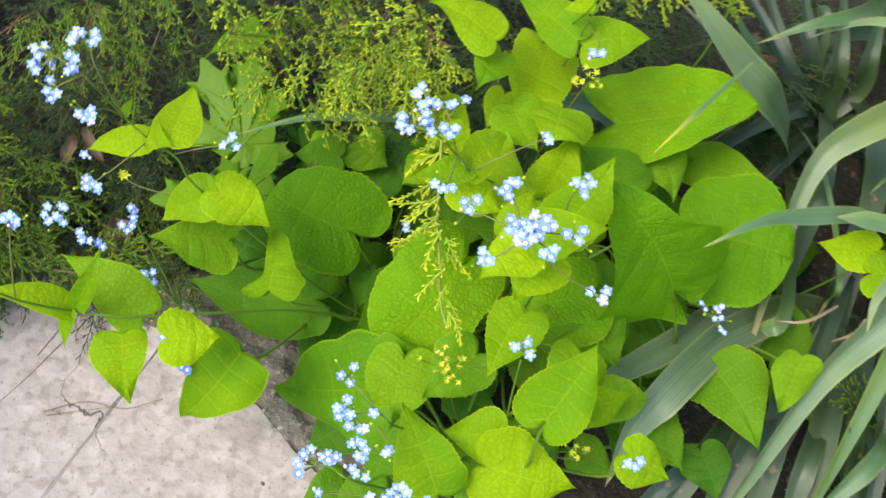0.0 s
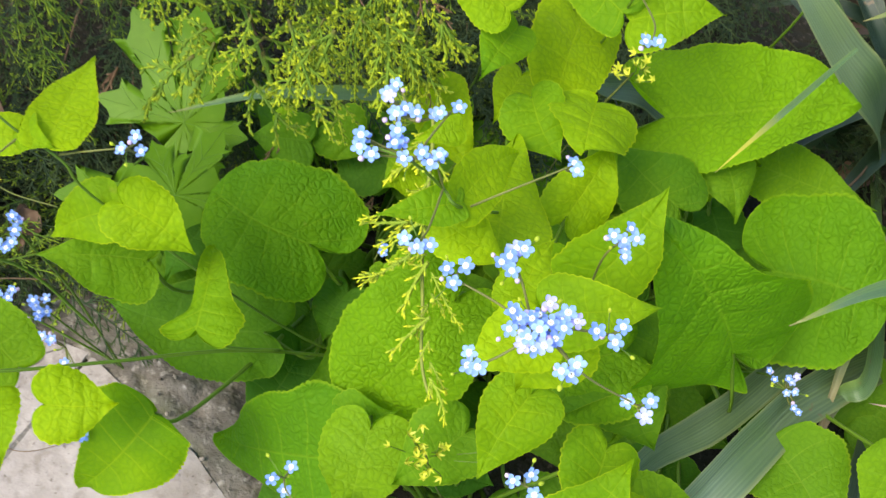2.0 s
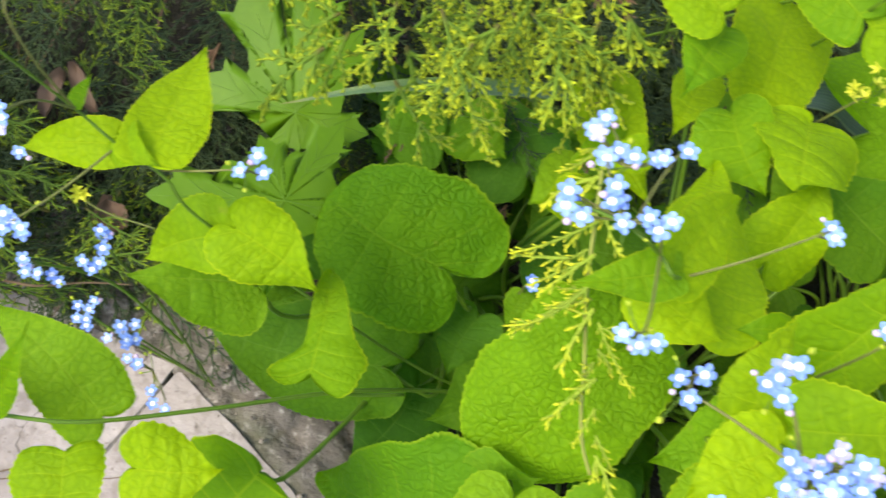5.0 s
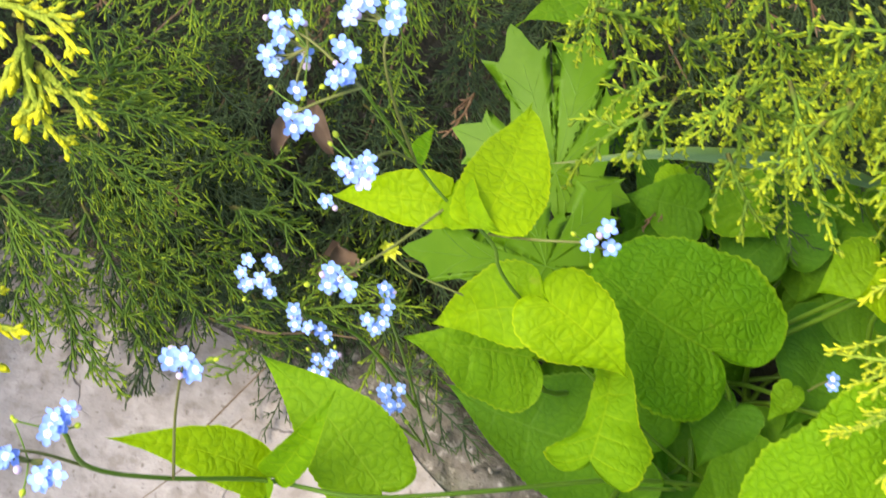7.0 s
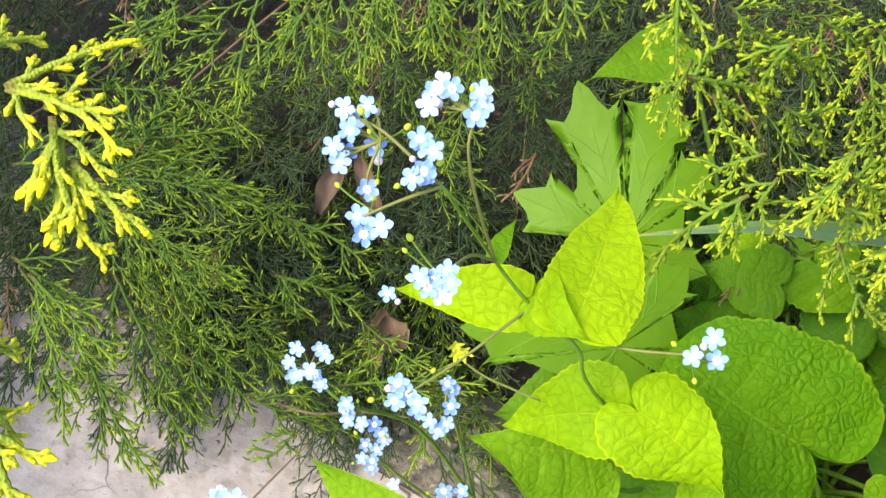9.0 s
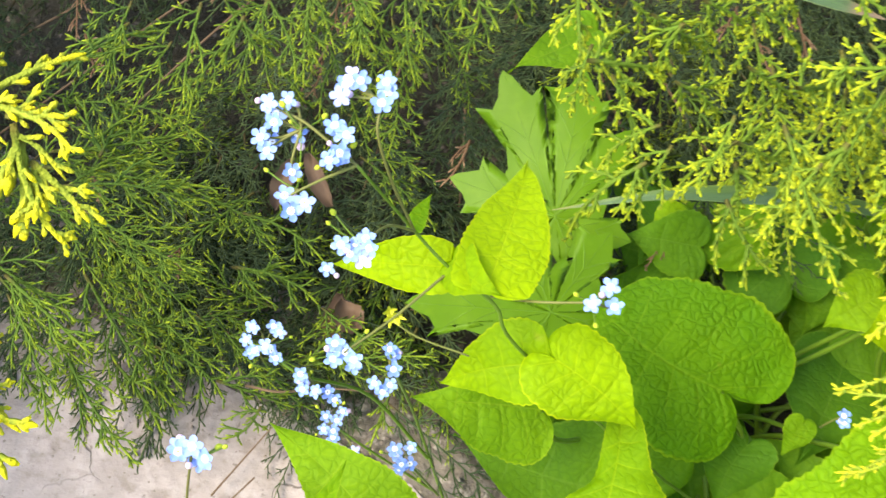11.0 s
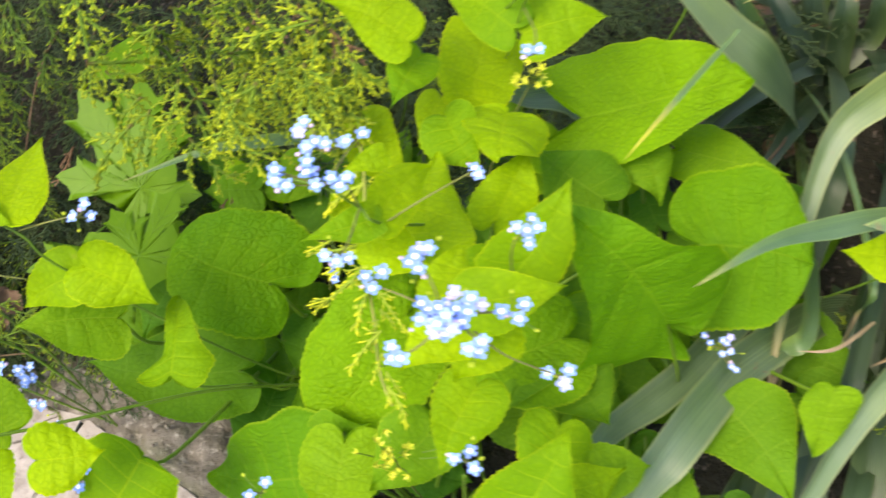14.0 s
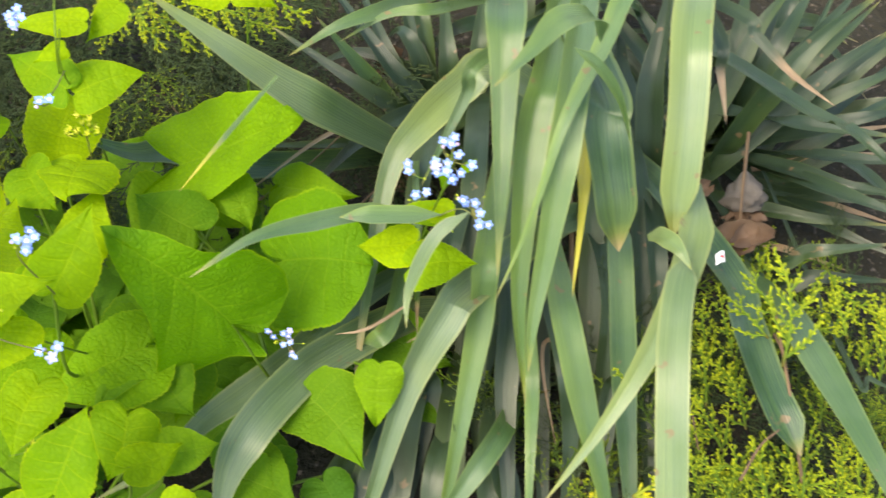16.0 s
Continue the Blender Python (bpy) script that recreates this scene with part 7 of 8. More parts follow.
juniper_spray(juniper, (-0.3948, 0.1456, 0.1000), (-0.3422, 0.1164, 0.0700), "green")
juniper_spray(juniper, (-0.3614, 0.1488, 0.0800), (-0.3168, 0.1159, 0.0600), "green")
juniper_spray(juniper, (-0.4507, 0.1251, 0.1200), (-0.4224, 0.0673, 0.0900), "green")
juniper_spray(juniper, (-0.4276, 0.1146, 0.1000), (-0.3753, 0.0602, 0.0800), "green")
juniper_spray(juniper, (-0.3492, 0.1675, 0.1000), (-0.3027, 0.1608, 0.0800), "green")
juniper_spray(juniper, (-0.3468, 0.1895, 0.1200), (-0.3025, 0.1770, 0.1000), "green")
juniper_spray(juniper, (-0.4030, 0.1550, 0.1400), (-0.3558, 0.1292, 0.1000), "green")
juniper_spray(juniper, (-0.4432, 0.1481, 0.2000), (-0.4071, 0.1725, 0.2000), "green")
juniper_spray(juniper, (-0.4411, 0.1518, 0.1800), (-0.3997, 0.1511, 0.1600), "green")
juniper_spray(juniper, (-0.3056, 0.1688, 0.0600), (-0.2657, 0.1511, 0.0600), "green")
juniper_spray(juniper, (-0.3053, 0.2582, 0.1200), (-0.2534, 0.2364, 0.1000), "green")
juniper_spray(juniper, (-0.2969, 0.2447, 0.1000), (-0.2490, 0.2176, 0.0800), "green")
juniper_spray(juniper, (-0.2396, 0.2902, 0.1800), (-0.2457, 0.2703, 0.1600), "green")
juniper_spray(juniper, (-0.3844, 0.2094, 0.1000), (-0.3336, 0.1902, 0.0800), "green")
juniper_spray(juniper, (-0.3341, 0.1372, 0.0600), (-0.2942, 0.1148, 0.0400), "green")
juniper_spray(juniper, (-0.1988, 0.2774, 0.2600), (-0.1833, 0.2058, 0.2300), "mid")
juniper_spray(juniper, (-0.1176, 0.2586, 0.2400), (-0.1114, 0.1910, 0.1800), "mid")
juniper_spray(juniper, (-0.1061, 0.2450, 0.2300), (-0.0809, 0.1701, 0.1780), "mid")
juniper_spray(juniper, (-0.0800, 0.2237, 0.2500), (-0.0775, 0.1862, 0.2000), "mid")
juniper_spray(juniper, (-0.0642, 0.2297, 0.2600), (-0.0511, 0.1875, 0.2200), "mid")
juniper_spray(juniper, (-0.0387, 0.2042, 0.2400), (-0.0502, 0.1633, 0.2000), "mid")
juniper_spray(juniper, (-0.0898, 0.2710, 0.2600), (-0.0510, 0.2442, 0.2500), "mid")
juniper_spray(juniper, (-0.0521, 0.2108, 0.2400), (-0.0273, 0.1836, 0.2100), "mid")
juniper_spray(juniper, (-0.1176, 0.2909, 0.2500), (-0.0957, 0.2671, 0.2300), "mid")
juniper_spray(juniper, (-0.0518, 0.2598, 0.2500), (-0.0443, 0.2330, 0.2300), "mid")
juniper_spray(juniper, (-0.1398, 0.2666, 0.2300), (-0.1216, 0.2378, 0.2100), "mid")
juniper_spray(juniper, (-0.0662, 0.2447, 0.2300), (-0.0587, 0.2126, 0.2100), "mid")
juniper_spray(juniper, (-0.1063, 0.2750, 0.2500), (-0.1210, 0.2503, 0.2300), "mid")
juniper_spray(juniper, (-0.2888, 0.2508, 0.2400), (-0.2952, 0.2324, 0.2300), "dead")
juniper_spray(juniper, (-0.0458, 0.2250, 0.2620), (-0.0252, 0.2047, 0.2500), "dead")
juniper_spray(juniper, (-0.0355, 0.1812, 0.2250), (-0.0354, 0.1710, 0.2150), "dead")
juniper_spray(juniper, (-0.3828, 0.1798, 0.3000), (-0.3813, 0.1644, 0.2900), "dead")
juniper_spray(juniper, (-0.3072, 0.2766, 0.2000), (-0.3078, 0.2643, 0.1800), "dead")
juniper_spray(juniper, (-0.4728, 0.1359, 0.1000), (-0.4615, 0.1036, 0.0800), "dead")
juniper_spray(juniper, (-0.3831, 0.1783, 0.0900), (-0.3850, 0.1678, 0.0700), "dead")
juniper_spray(juniper, (-0.0518, 0.2271, 0.2680), (-0.1017, 0.2177, 0.2680), "shoot")
juniper_spray(juniper, (-0.0402, 0.2136, 0.2550), (-0.0194, 0.1849, 0.2450), "shoot")
juniper_spray(juniper, (-0.0590, 0.2072, 0.2500), (-0.0410, 0.1659, 0.2350), "shoot")
juniper_spray(juniper, (-0.0418, 0.1912, 0.2450), (-0.0254, 0.1597, 0.2350), "shoot")
juniper_spray(juniper, (-0.0748, 0.2382, 0.2620), (-0.0542, 0.2070, 0.2550), "shoot")
juniper_spray(juniper, (-0.0539, 0.2249, 0.2620), (-0.0654, 0.1912, 0.2500), "shoot")
juniper_spray(juniper, (-0.0313, 0.2350, 0.2620), (-0.0432, 0.2008, 0.2500), "shoot")
juniper_spray(juniper, (-0.0803, 0.2074, 0.2450), (-0.0647, 0.1753, 0.2350), "shoot")
tube(juniper, "twig", [(-0.0324, 0.1671, 0.2220), (-0.0317, 0.1489, 0.2170), (-0.0335, 0.0979, 0.2040), (-0.0312, 0.0627, 0.1940), (-0.0305, 0.0421, 0.1880), (-0.0282, 0.0285, 0.1840), (-0.0240, 0.0175, 0.1810)], 0.0011, 0.0008, M_GREENWOOD)
juniper_spray(juniper, (-0.3398, 0.2732, 0.2200), (-0.3068, 0.2702, 0.2000), "green")
juniper_spray(juniper, (-0.3120, 0.2791, 0.2400), (-0.2847, 0.2592, 0.2000), "green")
juniper_spray(juniper, (-0.2788, 0.2866, 0.2400), (-0.2562, 0.2741, 0.2000), "green")
juniper_spray(juniper, (-0.3292, 0.2813, 0.2000), (-0.2914, 0.2383, 0.1300), "green")
juniper_spray(juniper, (-0.2991, 0.2814, 0.2000), (-0.2796, 0.2290, 0.1200), "green")
juniper_spray(juniper, (-0.2552, 0.3036, 0.2200), (-0.2504, 0.2737, 0.1800), "green")
juniper_spray(juniper, (-0.3586, 0.2762, 0.1600), (-0.3288, 0.2598, 0.1200), "green")
juniper_spray(juniper, (-0.2277, 0.2944, 0.2400), (-0.2168, 0.2705, 0.2000), "green")
juniper_spray(juniper, (-0.3717, 0.2810, 0.1800), (-0.3408, 0.2638, 0.1500), "green")
juniper_spray(juniper, (-0.2901, 0.3107, 0.1400), (-0.2745, 0.2805, 0.1000), "green")
juniper_spray(juniper, (-0.2679, 0.3255, 0.1200), (-0.2434, 0.2932, 0.0800), "green")
juniper_spray(juniper, (0.1044, 0.3541, 0.2500), (0.1736, 0.2765, 0.2400), "mid")
juniper_spray(juniper, (0.1420, 0.3343, 0.2500), (0.2167, 0.2747, 0.2400), "mid")
juniper_spray(juniper, (0.1296, 0.3609, 0.2400), (0.1008, 0.2940, 0.2300), "mid")
juniper_spray(juniper, (0.1648, 0.3545, 0.2400), (0.1495, 0.2765, 0.2200), "mid")
juniper_spray(juniper, (0.0858, 0.3688, 0.2400), (0.0916, 0.3119, 0.2200), "mid")
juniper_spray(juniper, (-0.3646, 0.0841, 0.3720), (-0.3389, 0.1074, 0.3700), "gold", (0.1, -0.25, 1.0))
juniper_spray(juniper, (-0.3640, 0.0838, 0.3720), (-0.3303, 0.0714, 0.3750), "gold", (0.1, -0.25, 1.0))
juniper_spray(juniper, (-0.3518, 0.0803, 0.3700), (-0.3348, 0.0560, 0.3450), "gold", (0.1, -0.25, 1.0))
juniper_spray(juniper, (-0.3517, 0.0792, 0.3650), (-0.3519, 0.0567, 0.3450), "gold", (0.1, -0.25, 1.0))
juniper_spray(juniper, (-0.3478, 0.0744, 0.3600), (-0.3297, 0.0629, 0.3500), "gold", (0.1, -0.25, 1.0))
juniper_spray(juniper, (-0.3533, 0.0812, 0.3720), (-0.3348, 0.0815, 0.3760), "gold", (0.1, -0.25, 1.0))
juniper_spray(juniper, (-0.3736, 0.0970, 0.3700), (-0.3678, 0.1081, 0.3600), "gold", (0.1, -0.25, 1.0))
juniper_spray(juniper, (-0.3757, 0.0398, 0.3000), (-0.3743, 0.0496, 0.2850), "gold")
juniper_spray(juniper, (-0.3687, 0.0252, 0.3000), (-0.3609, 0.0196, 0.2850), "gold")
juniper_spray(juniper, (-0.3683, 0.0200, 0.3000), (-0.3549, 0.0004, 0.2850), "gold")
juniper_spray(juniper, (-0.3837, 0.2163, 0.2500), (-0.3937, 0.1892, 0.2250), "green")
juniper_spray(juniper, (-0.3544, 0.2207, 0.2500), (-0.3575, 0.1837, 0.2250), "green")
juniper_spray(juniper, (-0.4016, 0.1746, 0.2500), (-0.3743, 0.2232, 0.2250), "green")
juniper_spray(juniper, (-0.3345, 0.2168, 0.2500), (-0.3464, 0.2068, 0.2250), "green")
juniper_spray(juniper, (-0.3288, 0.2300, 0.2500), (-0.3122, 0.2026, 0.2250), "green")
juniper_spray(juniper, (-0.3097, 0.2379, 0.2500), (-0.3037, 0.2134, 0.2250), "green")
juniper_spray(juniper, (-0.2934, 0.2389, 0.2500), (-0.2799, 0.2253, 0.2250), "green")
juniper_spray(juniper, (-0.2702, 0.2508, 0.2500), (-0.2611, 0.2278, 0.2250), "green")
juniper_spray(juniper, (-0.2426, 0.2608, 0.2500), (-0.2389, 0.2423, 0.2250), "green")
juniper_spray(juniper, (-0.3615, 0.1985, 0.2500), (-0.3791, 0.1818, 0.2250), "green")
juniper_spray(juniper, (-0.4249, 0.1700, 0.1900), (-0.3644, 0.2108, 0.1650), "green")
juniper_spray(juniper, (-0.4270, 0.1621, 0.1900), (-0.3524, 0.1784, 0.1650), "green")
juniper_spray(juniper, (-0.4137, 0.1537, 0.1900), (-0.3523, 0.1623, 0.1650), "green")
juniper_spray(juniper, (-0.4002, 0.1442, 0.1900), (-0.3443, 0.1329, 0.1650), "green")
juniper_spray(juniper, (-0.4451, 0.1376, 0.1900), (-0.4257, 0.1512, 0.1650), "green")
juniper_spray(juniper, (-0.4231, 0.1074, 0.1900), (-0.3835, 0.0850, 0.1650), "green")
juniper_spray(juniper, (-0.4327, 0.1131, 0.1900), (-0.3945, 0.0995, 0.1650), "green")
juniper_spray(juniper, (-0.4466, 0.1999, 0.1900), (-0.4222, 0.2080, 0.1650), "green")
juniper_spray(juniper, (-0.3999, 0.1716, 0.1900), (-0.4027, 0.2193, 0.1650), "green")
juniper_spray(juniper, (-0.4235, 0.1517, 0.0900), (-0.3887, 0.1612, 0.0600), "green")
juniper_spray(juniper, (-0.4054, 0.1336, 0.0900), (-0.3610, 0.1269, 0.0600), "green")
juniper_spray(juniper, (-0.4243, 0.1137, 0.0900), (-0.3888, 0.0695, 0.0600), "green")
juniper_spray(juniper, (-0.4001, 0.1103, 0.0900), (-0.3729, 0.0826, 0.0600), "green")
juniper_spray(juniper, (-0.3871, 0.1225, 0.0900), (-0.3671, 0.0945, 0.0600), "green")
juniper_spray(juniper, (-0.3808, 0.1209, 0.0900), (-0.3445, 0.1067, 0.0600), "green")
juniper_spray(juniper, (-0.3644, 0.1417, 0.0900), (-0.3400, 0.1318, 0.0600), "green")
juniper_spray(juniper, (-0.4285, 0.1251, 0.0900), (-0.4318, 0.0956, 0.0600), "green")
juniper_spray(juniper, (-0.3454, 0.1081, 0.0900), (-0.3078, 0.1091, 0.0600), "green")
juniper_spray(juniper, (-0.3200, 0.0980, 0.0900), (-0.3431, 0.0859, 0.0600), "green")
juniper_spray(juniper, (-0.4439, 0.0971, 0.0900), (-0.4386, 0.0916, 0.0600), "green")
juniper_spray(juniper, (-0.3530, 0.1717, 0.0900), (-0.3137, 0.1857, 0.0600), "green")
juniper_spray(juniper, (-0.1964, 0.2589, 0.2550), (-0.1825, 0.2359, 0.2250), "mid")
juniper_spray(juniper, (-0.1872, 0.2236, 0.2550), (-0.1918, 0.2055, 0.2250), "mid")
juniper_spray(juniper, (-0.1883, 0.2151, 0.2550), (-0.1504, 0.2390, 0.2250), "mid")
juniper_spray(juniper, (-0.1777, 0.2095, 0.2550), (-0.1544, 0.1948, 0.2250), "mid")
juniper_spray(juniper, (-0.1560, 0.1886, 0.2550), (-0.1775, 0.1799, 0.2250), "mid")
juniper_spray(juniper, (-0.1603, 0.1700, 0.2550), (-0.1871, 0.1451, 0.2250), "mid")
juniper_spray(juniper, (-0.1509, 0.1797, 0.2550), (-0.1643, 0.1580, 0.2250), "mid")
juniper_spray(juniper, (-0.1251, 0.1859, 0.2550), (-0.1451, 0.1702, 0.2250), "mid")
juniper_spray(juniper, (-0.1255, 0.1759, 0.2550), (-0.1182, 0.1633, 0.2250), "mid")
juniper_spray(juniper, (-0.1283, 0.1583, 0.2550), (-0.0978, 0.1444, 0.2250), "mid")
juniper_spray(juniper, (-0.1261, 0.1857, 0.2550), (-0.0893, 0.1984, 0.2250), "mid")
juniper_spray(juniper, (-0.1638, 0.2435, 0.2550), (-0.1341, 0.2501, 0.2250), "mid")
juniper_spray(juniper, (-0.1761, 0.2521, 0.2550), (-0.1560, 0.2477, 0.2250), "mid")
juniper_spray(juniper, (-0.1423, 0.2547, 0.2550), (-0.1119, 0.2646, 0.2250), "mid")
juniper_spray(juniper, (-0.1197, 0.2545, 0.2550), (-0.0909, 0.2525, 0.2250), "mid")
juniper_spray(juniper, (-0.1517, 0.2106, 0.2550), (-0.1263, 0.2119, 0.2250), "mid")
juniper_spray(juniper, (-0.1222, 0.2231, 0.2550), (-0.0899, 0.2283, 0.2250), "mid")
juniper_spray(juniper, (-0.1501, 0.2412, 0.2550), (-0.1548, 0.2310, 0.2250), "mid")
juniper_spray(juniper, (-0.0872, 0.2305, 0.2650), (-0.0690, 0.1963, 0.2350), "mid")
juniper_spray(juniper, (-0.0673, 0.2173, 0.2650), (-0.0805, 0.1712, 0.2350), "mid")
juniper_spray(juniper, (-0.0617, 0.1983, 0.2650), (-0.0639, 0.1534, 0.2350), "mid")
juniper_spray(juniper, (-0.0440, 0.1939, 0.2650), (-0.0519, 0.1533, 0.2350), "mid")
juniper_spray(juniper, (-0.1049, 0.2086, 0.2650), (-0.0803, 0.2363, 0.2350), "mid")
juniper_spray(juniper, (-0.0485, 0.2275, 0.2650), (-0.0512, 0.2152, 0.2350), "mid")
juniper_spray(juniper, (-0.0943, 0.1937, 0.2650), (-0.1090, 0.1449, 0.2350), "mid")
juniper_spray(juniper, (-0.1309, 0.1842, 0.2750), (-0.1482, 0.1576, 0.2550), "shoot")
juniper_spray(juniper, (-0.1121, 0.1830, 0.2750), (-0.0833, 0.1241, 0.2550), "shoot")
juniper_spray(juniper, (-0.0877, 0.1790, 0.2750), (-0.1008, 0.1558, 0.2550), "shoot")
juniper_spray(juniper, (-0.0748, 0.1871, 0.2750), (-0.0487, 0.1778, 0.2550), "shoot")
juniper_spray(juniper, (-0.0552, 0.1758, 0.2750), (-0.0262, 0.1751, 0.2550), "shoot")
juniper_spray(juniper, (-0.0974, 0.1681, 0.2750), (-0.1168, 0.1413, 0.2550), "shoot")
juniper_spray(juniper, (-0.0342, 0.1915, 0.2750), (-0.0123, 0.1816, 0.2550), "shoot")
juniper_spray(juniper, (-0.0421, 0.1083, 0.2050), (-0.0685, 0.1106, 0.1980), "hang")
juniper_spray(juniper, (-0.0377, 0.1064, 0.2050), (-0.0594, 0.0953, 0.1980), "hang")
juniper_spray(juniper, (-0.0335, 0.0952, 0.2050), (-0.0668, 0.0712, 0.1980), "hang")
juniper_spray(juniper, (-0.0302, 0.0854, 0.2050), (-0.0424, 0.0562, 0.1980), "hang")
juniper_spray(juniper, (-0.0279, 0.0794, 0.2050), (-0.0091, 0.0497, 0.1980), "hang")
juniper_spray(juniper, (-0.0277, 0.0536, 0.2050), (-0.0476, 0.0322, 0.1980), "hang")
juniper_spray(juniper, (-0.0274, 0.0403, 0.2050), (-0.0352, 0.0244, 0.1980), "hang")
juniper_spray(juniper, (-0.0266, 0.0288, 0.2050), (-0.0162, 0.0142, 0.1980), "hang")
juniper_spray(juniper, (-0.0265, 0.0203, 0.2050), (-0.0177, -0.0037, 0.1980), "hang")
juniper_spray(juniper, (-0.0312, 0.0900, 0.2050), (-0.0520, 0.0870, 0.1980), "hang")
juniper_spray(juniper, (-0.0277, 0.0671, 0.2050), (-0.0194, 0.0561, 0.1980), "hang")
juniper_spray(juniper, (-0.0291, 0.0610, 0.2050), (-0.0339, 0.0440, 0.1980), "hang")
juniper_spray(juniper, (-0.0343, 0.1138, 0.2050), (-0.0524, 0.1023, 0.1980), "hang")
juniper_spray(juniper, (-0.0315, 0.1470, 0.2130), (-0.0573, 0.1297, 0.2050), "hang")
juniper_spray(juniper, (-0.0318, 0.1318, 0.2130), (-0.0449, 0.1118, 0.2050), "hang")
juniper_spray(juniper, (-0.0316, 0.1243, 0.2130), (-0.0696, 0.1067, 0.2050), "hang")
juniper_spray(juniper, (-0.0322, 0.1082, 0.2130), (-0.0560, 0.0888, 0.2050), "hang")
juniper_spray(juniper, (-0.0329, 0.1501, 0.2130), (-0.0195, 0.1310, 0.2050), "hang")
juniper_spray(juniper, (-0.0324, 0.1626, 0.2130), (-0.0517, 0.1512, 0.2050), "hang")
juniper_spray(juniper, (-0.0307, 0.1348, 0.2130), (-0.0192, 0.1116, 0.2050), "hang")
juniper_spray(juniper, (-0.0330, 0.0939, 0.2130), (-0.0697, 0.0722, 0.2050), "hang")
juniper_spray(juniper, (-0.0480, 0.2565, 0.2000), (-0.0439, 0.2142, 0.1850), "shoot")
juniper_spray(juniper, (-0.0560, 0.2416, 0.2000), (-0.0235, 0.2265, 0.1850), "mid")
juniper_spray(juniper, (-0.0717, 0.2232, 0.2000), (-0.0519, 0.1899, 0.1850), "shoot")
juniper_spray(juniper, (-0.0603, 0.2752, 0.2000), (-0.0843, 0.2371, 0.1850), "shoot")
juniper_spray(juniper, (0.0800, 0.3592, 0.2000), (0.0621, 0.3297, 0.1850), "mid")
juniper_spray(juniper, (0.0939, 0.3633, 0.2000), (0.1155, 0.3239, 0.1850), "shoot")
juniper_spray(juniper, (0.1105, 0.3477, 0.2000), (0.1418, 0.3164, 0.1850), "mid")
juniper_spray(juniper, (0.1310, 0.3702, 0.2000), (0.0994, 0.3455, 0.1850), "shoot")
juniper_spray(juniper, (0.0684, 0.3871, 0.2000), (0.0770, 0.3492, 0.1850), "mid")
juniper_spray(juniper, (0.1717, 0.3635, 0.2000), (0.2105, 0.3463, 0.1850), "shoot")
juniper_spray(juniper, (0.1999, 0.3655, 0.2000), (0.2358, 0.3291, 0.1850), "mid")
juniper_spray(juniper, (0.2106, 0.3440, 0.2000), (0.1804, 0.3320, 0.1850), "shoot")
juniper_spray(juniper, (0.1506, 0.3802, 0.2000), (0.1655, 0.3603, 0.1850), "mid")

juniper_low = thing("juniper", (0.5772, -0.0263, 0.0000), "low juniper shoot with golden-green tips under the iris leaves", "juniper shrub")
juniper_spray(juniper_low, (0.5353, 0.0142, 0.0800), (0.5691, 0.0858, 0.1200), "mid")
juniper_spray(juniper_low, (0.5182, 0.0071, 0.0800), (0.5173, 0.0638, 0.1100), "mid")
juniper_spray(juniper_low, (0.5405, 0.0027, 0.0800), (0.5724, 0.0207, 0.1100), "green")
juniper_spray(juniper_low, (0.4981, -0.0090, 0.0600), (0.4744, 0.0104, 0.0900), "green")
juniper_spray(juniper_low, (0.5054, -0.0407, 0.0600), (0.4646, -0.0373, 0.0800), "mid")
juniper_spray(juniper_low, (0.5214, -0.0290, 0.0700), (0.4887, -0.0082, 0.1000), "mid")
juniper_spray(juniper_low, (0.5904, -0.0018, 0.0700), (0.6175, 0.0561, 0.1000), "mid")
juniper_spray(juniper_low, (0.6178, -0.0178, 0.0700), (0.6533, 0.0324, 0.1000), "mid")
juniper_spray(juniper_low, (0.4669, -0.1155, 0.1000), (0.4348, -0.0781, 0.1300), "mid")
juniper_spray(juniper_low, (0.4910, -0.1204, 0.1000), (0.4872, -0.0754, 0.1300), "mid")
juniper_spray(juniper_low, (0.5151, -0.1254, 0.1000), (0.5457, -0.0687, 0.1200), "mid")
juniper_spray(juniper_low, (0.5487, -0.1243, 0.0800), (0.5760, -0.0793, 0.1100), "mid")
juniper_spray(juniper_low, (0.4480, -0.1202, 0.1000), (0.4102, -0.0948, 0.1200), "green")
juniper_spray(juniper_low, (0.4909, -0.0984, 0.1000), (0.4463, -0.0935, 0.1300), "mid")
juniper_spray(juniper_low, (0.5249, -0.0874, 0.0900), (0.5201, -0.0395, 0.1100), "mid")
juniper_spray(juniper_low, (0.5735, -0.1294, 0.0800), (0.6090, -0.0952, 0.1000), "mid")
juniper_spray(juniper_low, (0.5666, -0.0580, 0.0700), (0.5700, -0.0042, 0.1000), "mid")
juniper_spray(juniper_low, (0.5178, -0.0078, 0.0600), (0.5285, 0.0355, 0.1000), "mid")
juniper_spray(juniper_low, (0.4767, -0.0551, 0.0400), (0.4808, -0.0107, 0.0700), "mid")
juniper_spray(juniper_low, (0.5868, -0.0821, 0.0500), (0.6216, -0.0444, 0.0800), "green")
juniper_spray(juniper_low, (0.4179, 0.0021, 0.0500), (0.4355, 0.0290, 0.0800), "green")
juniper_spray(juniper_low, (0.3489, -0.0481, 0.0400), (0.3458, -0.0180, 0.0600), "green")
juniper_spray(juniper_low, (0.3660, -0.0569, 0.0300), (0.3935, -0.0473, 0.0500), "mid")
juniper_spray(juniper_low, (0.3140, -0.0462, 0.0300), (0.3119, -0.0306, 0.0500), "mid")
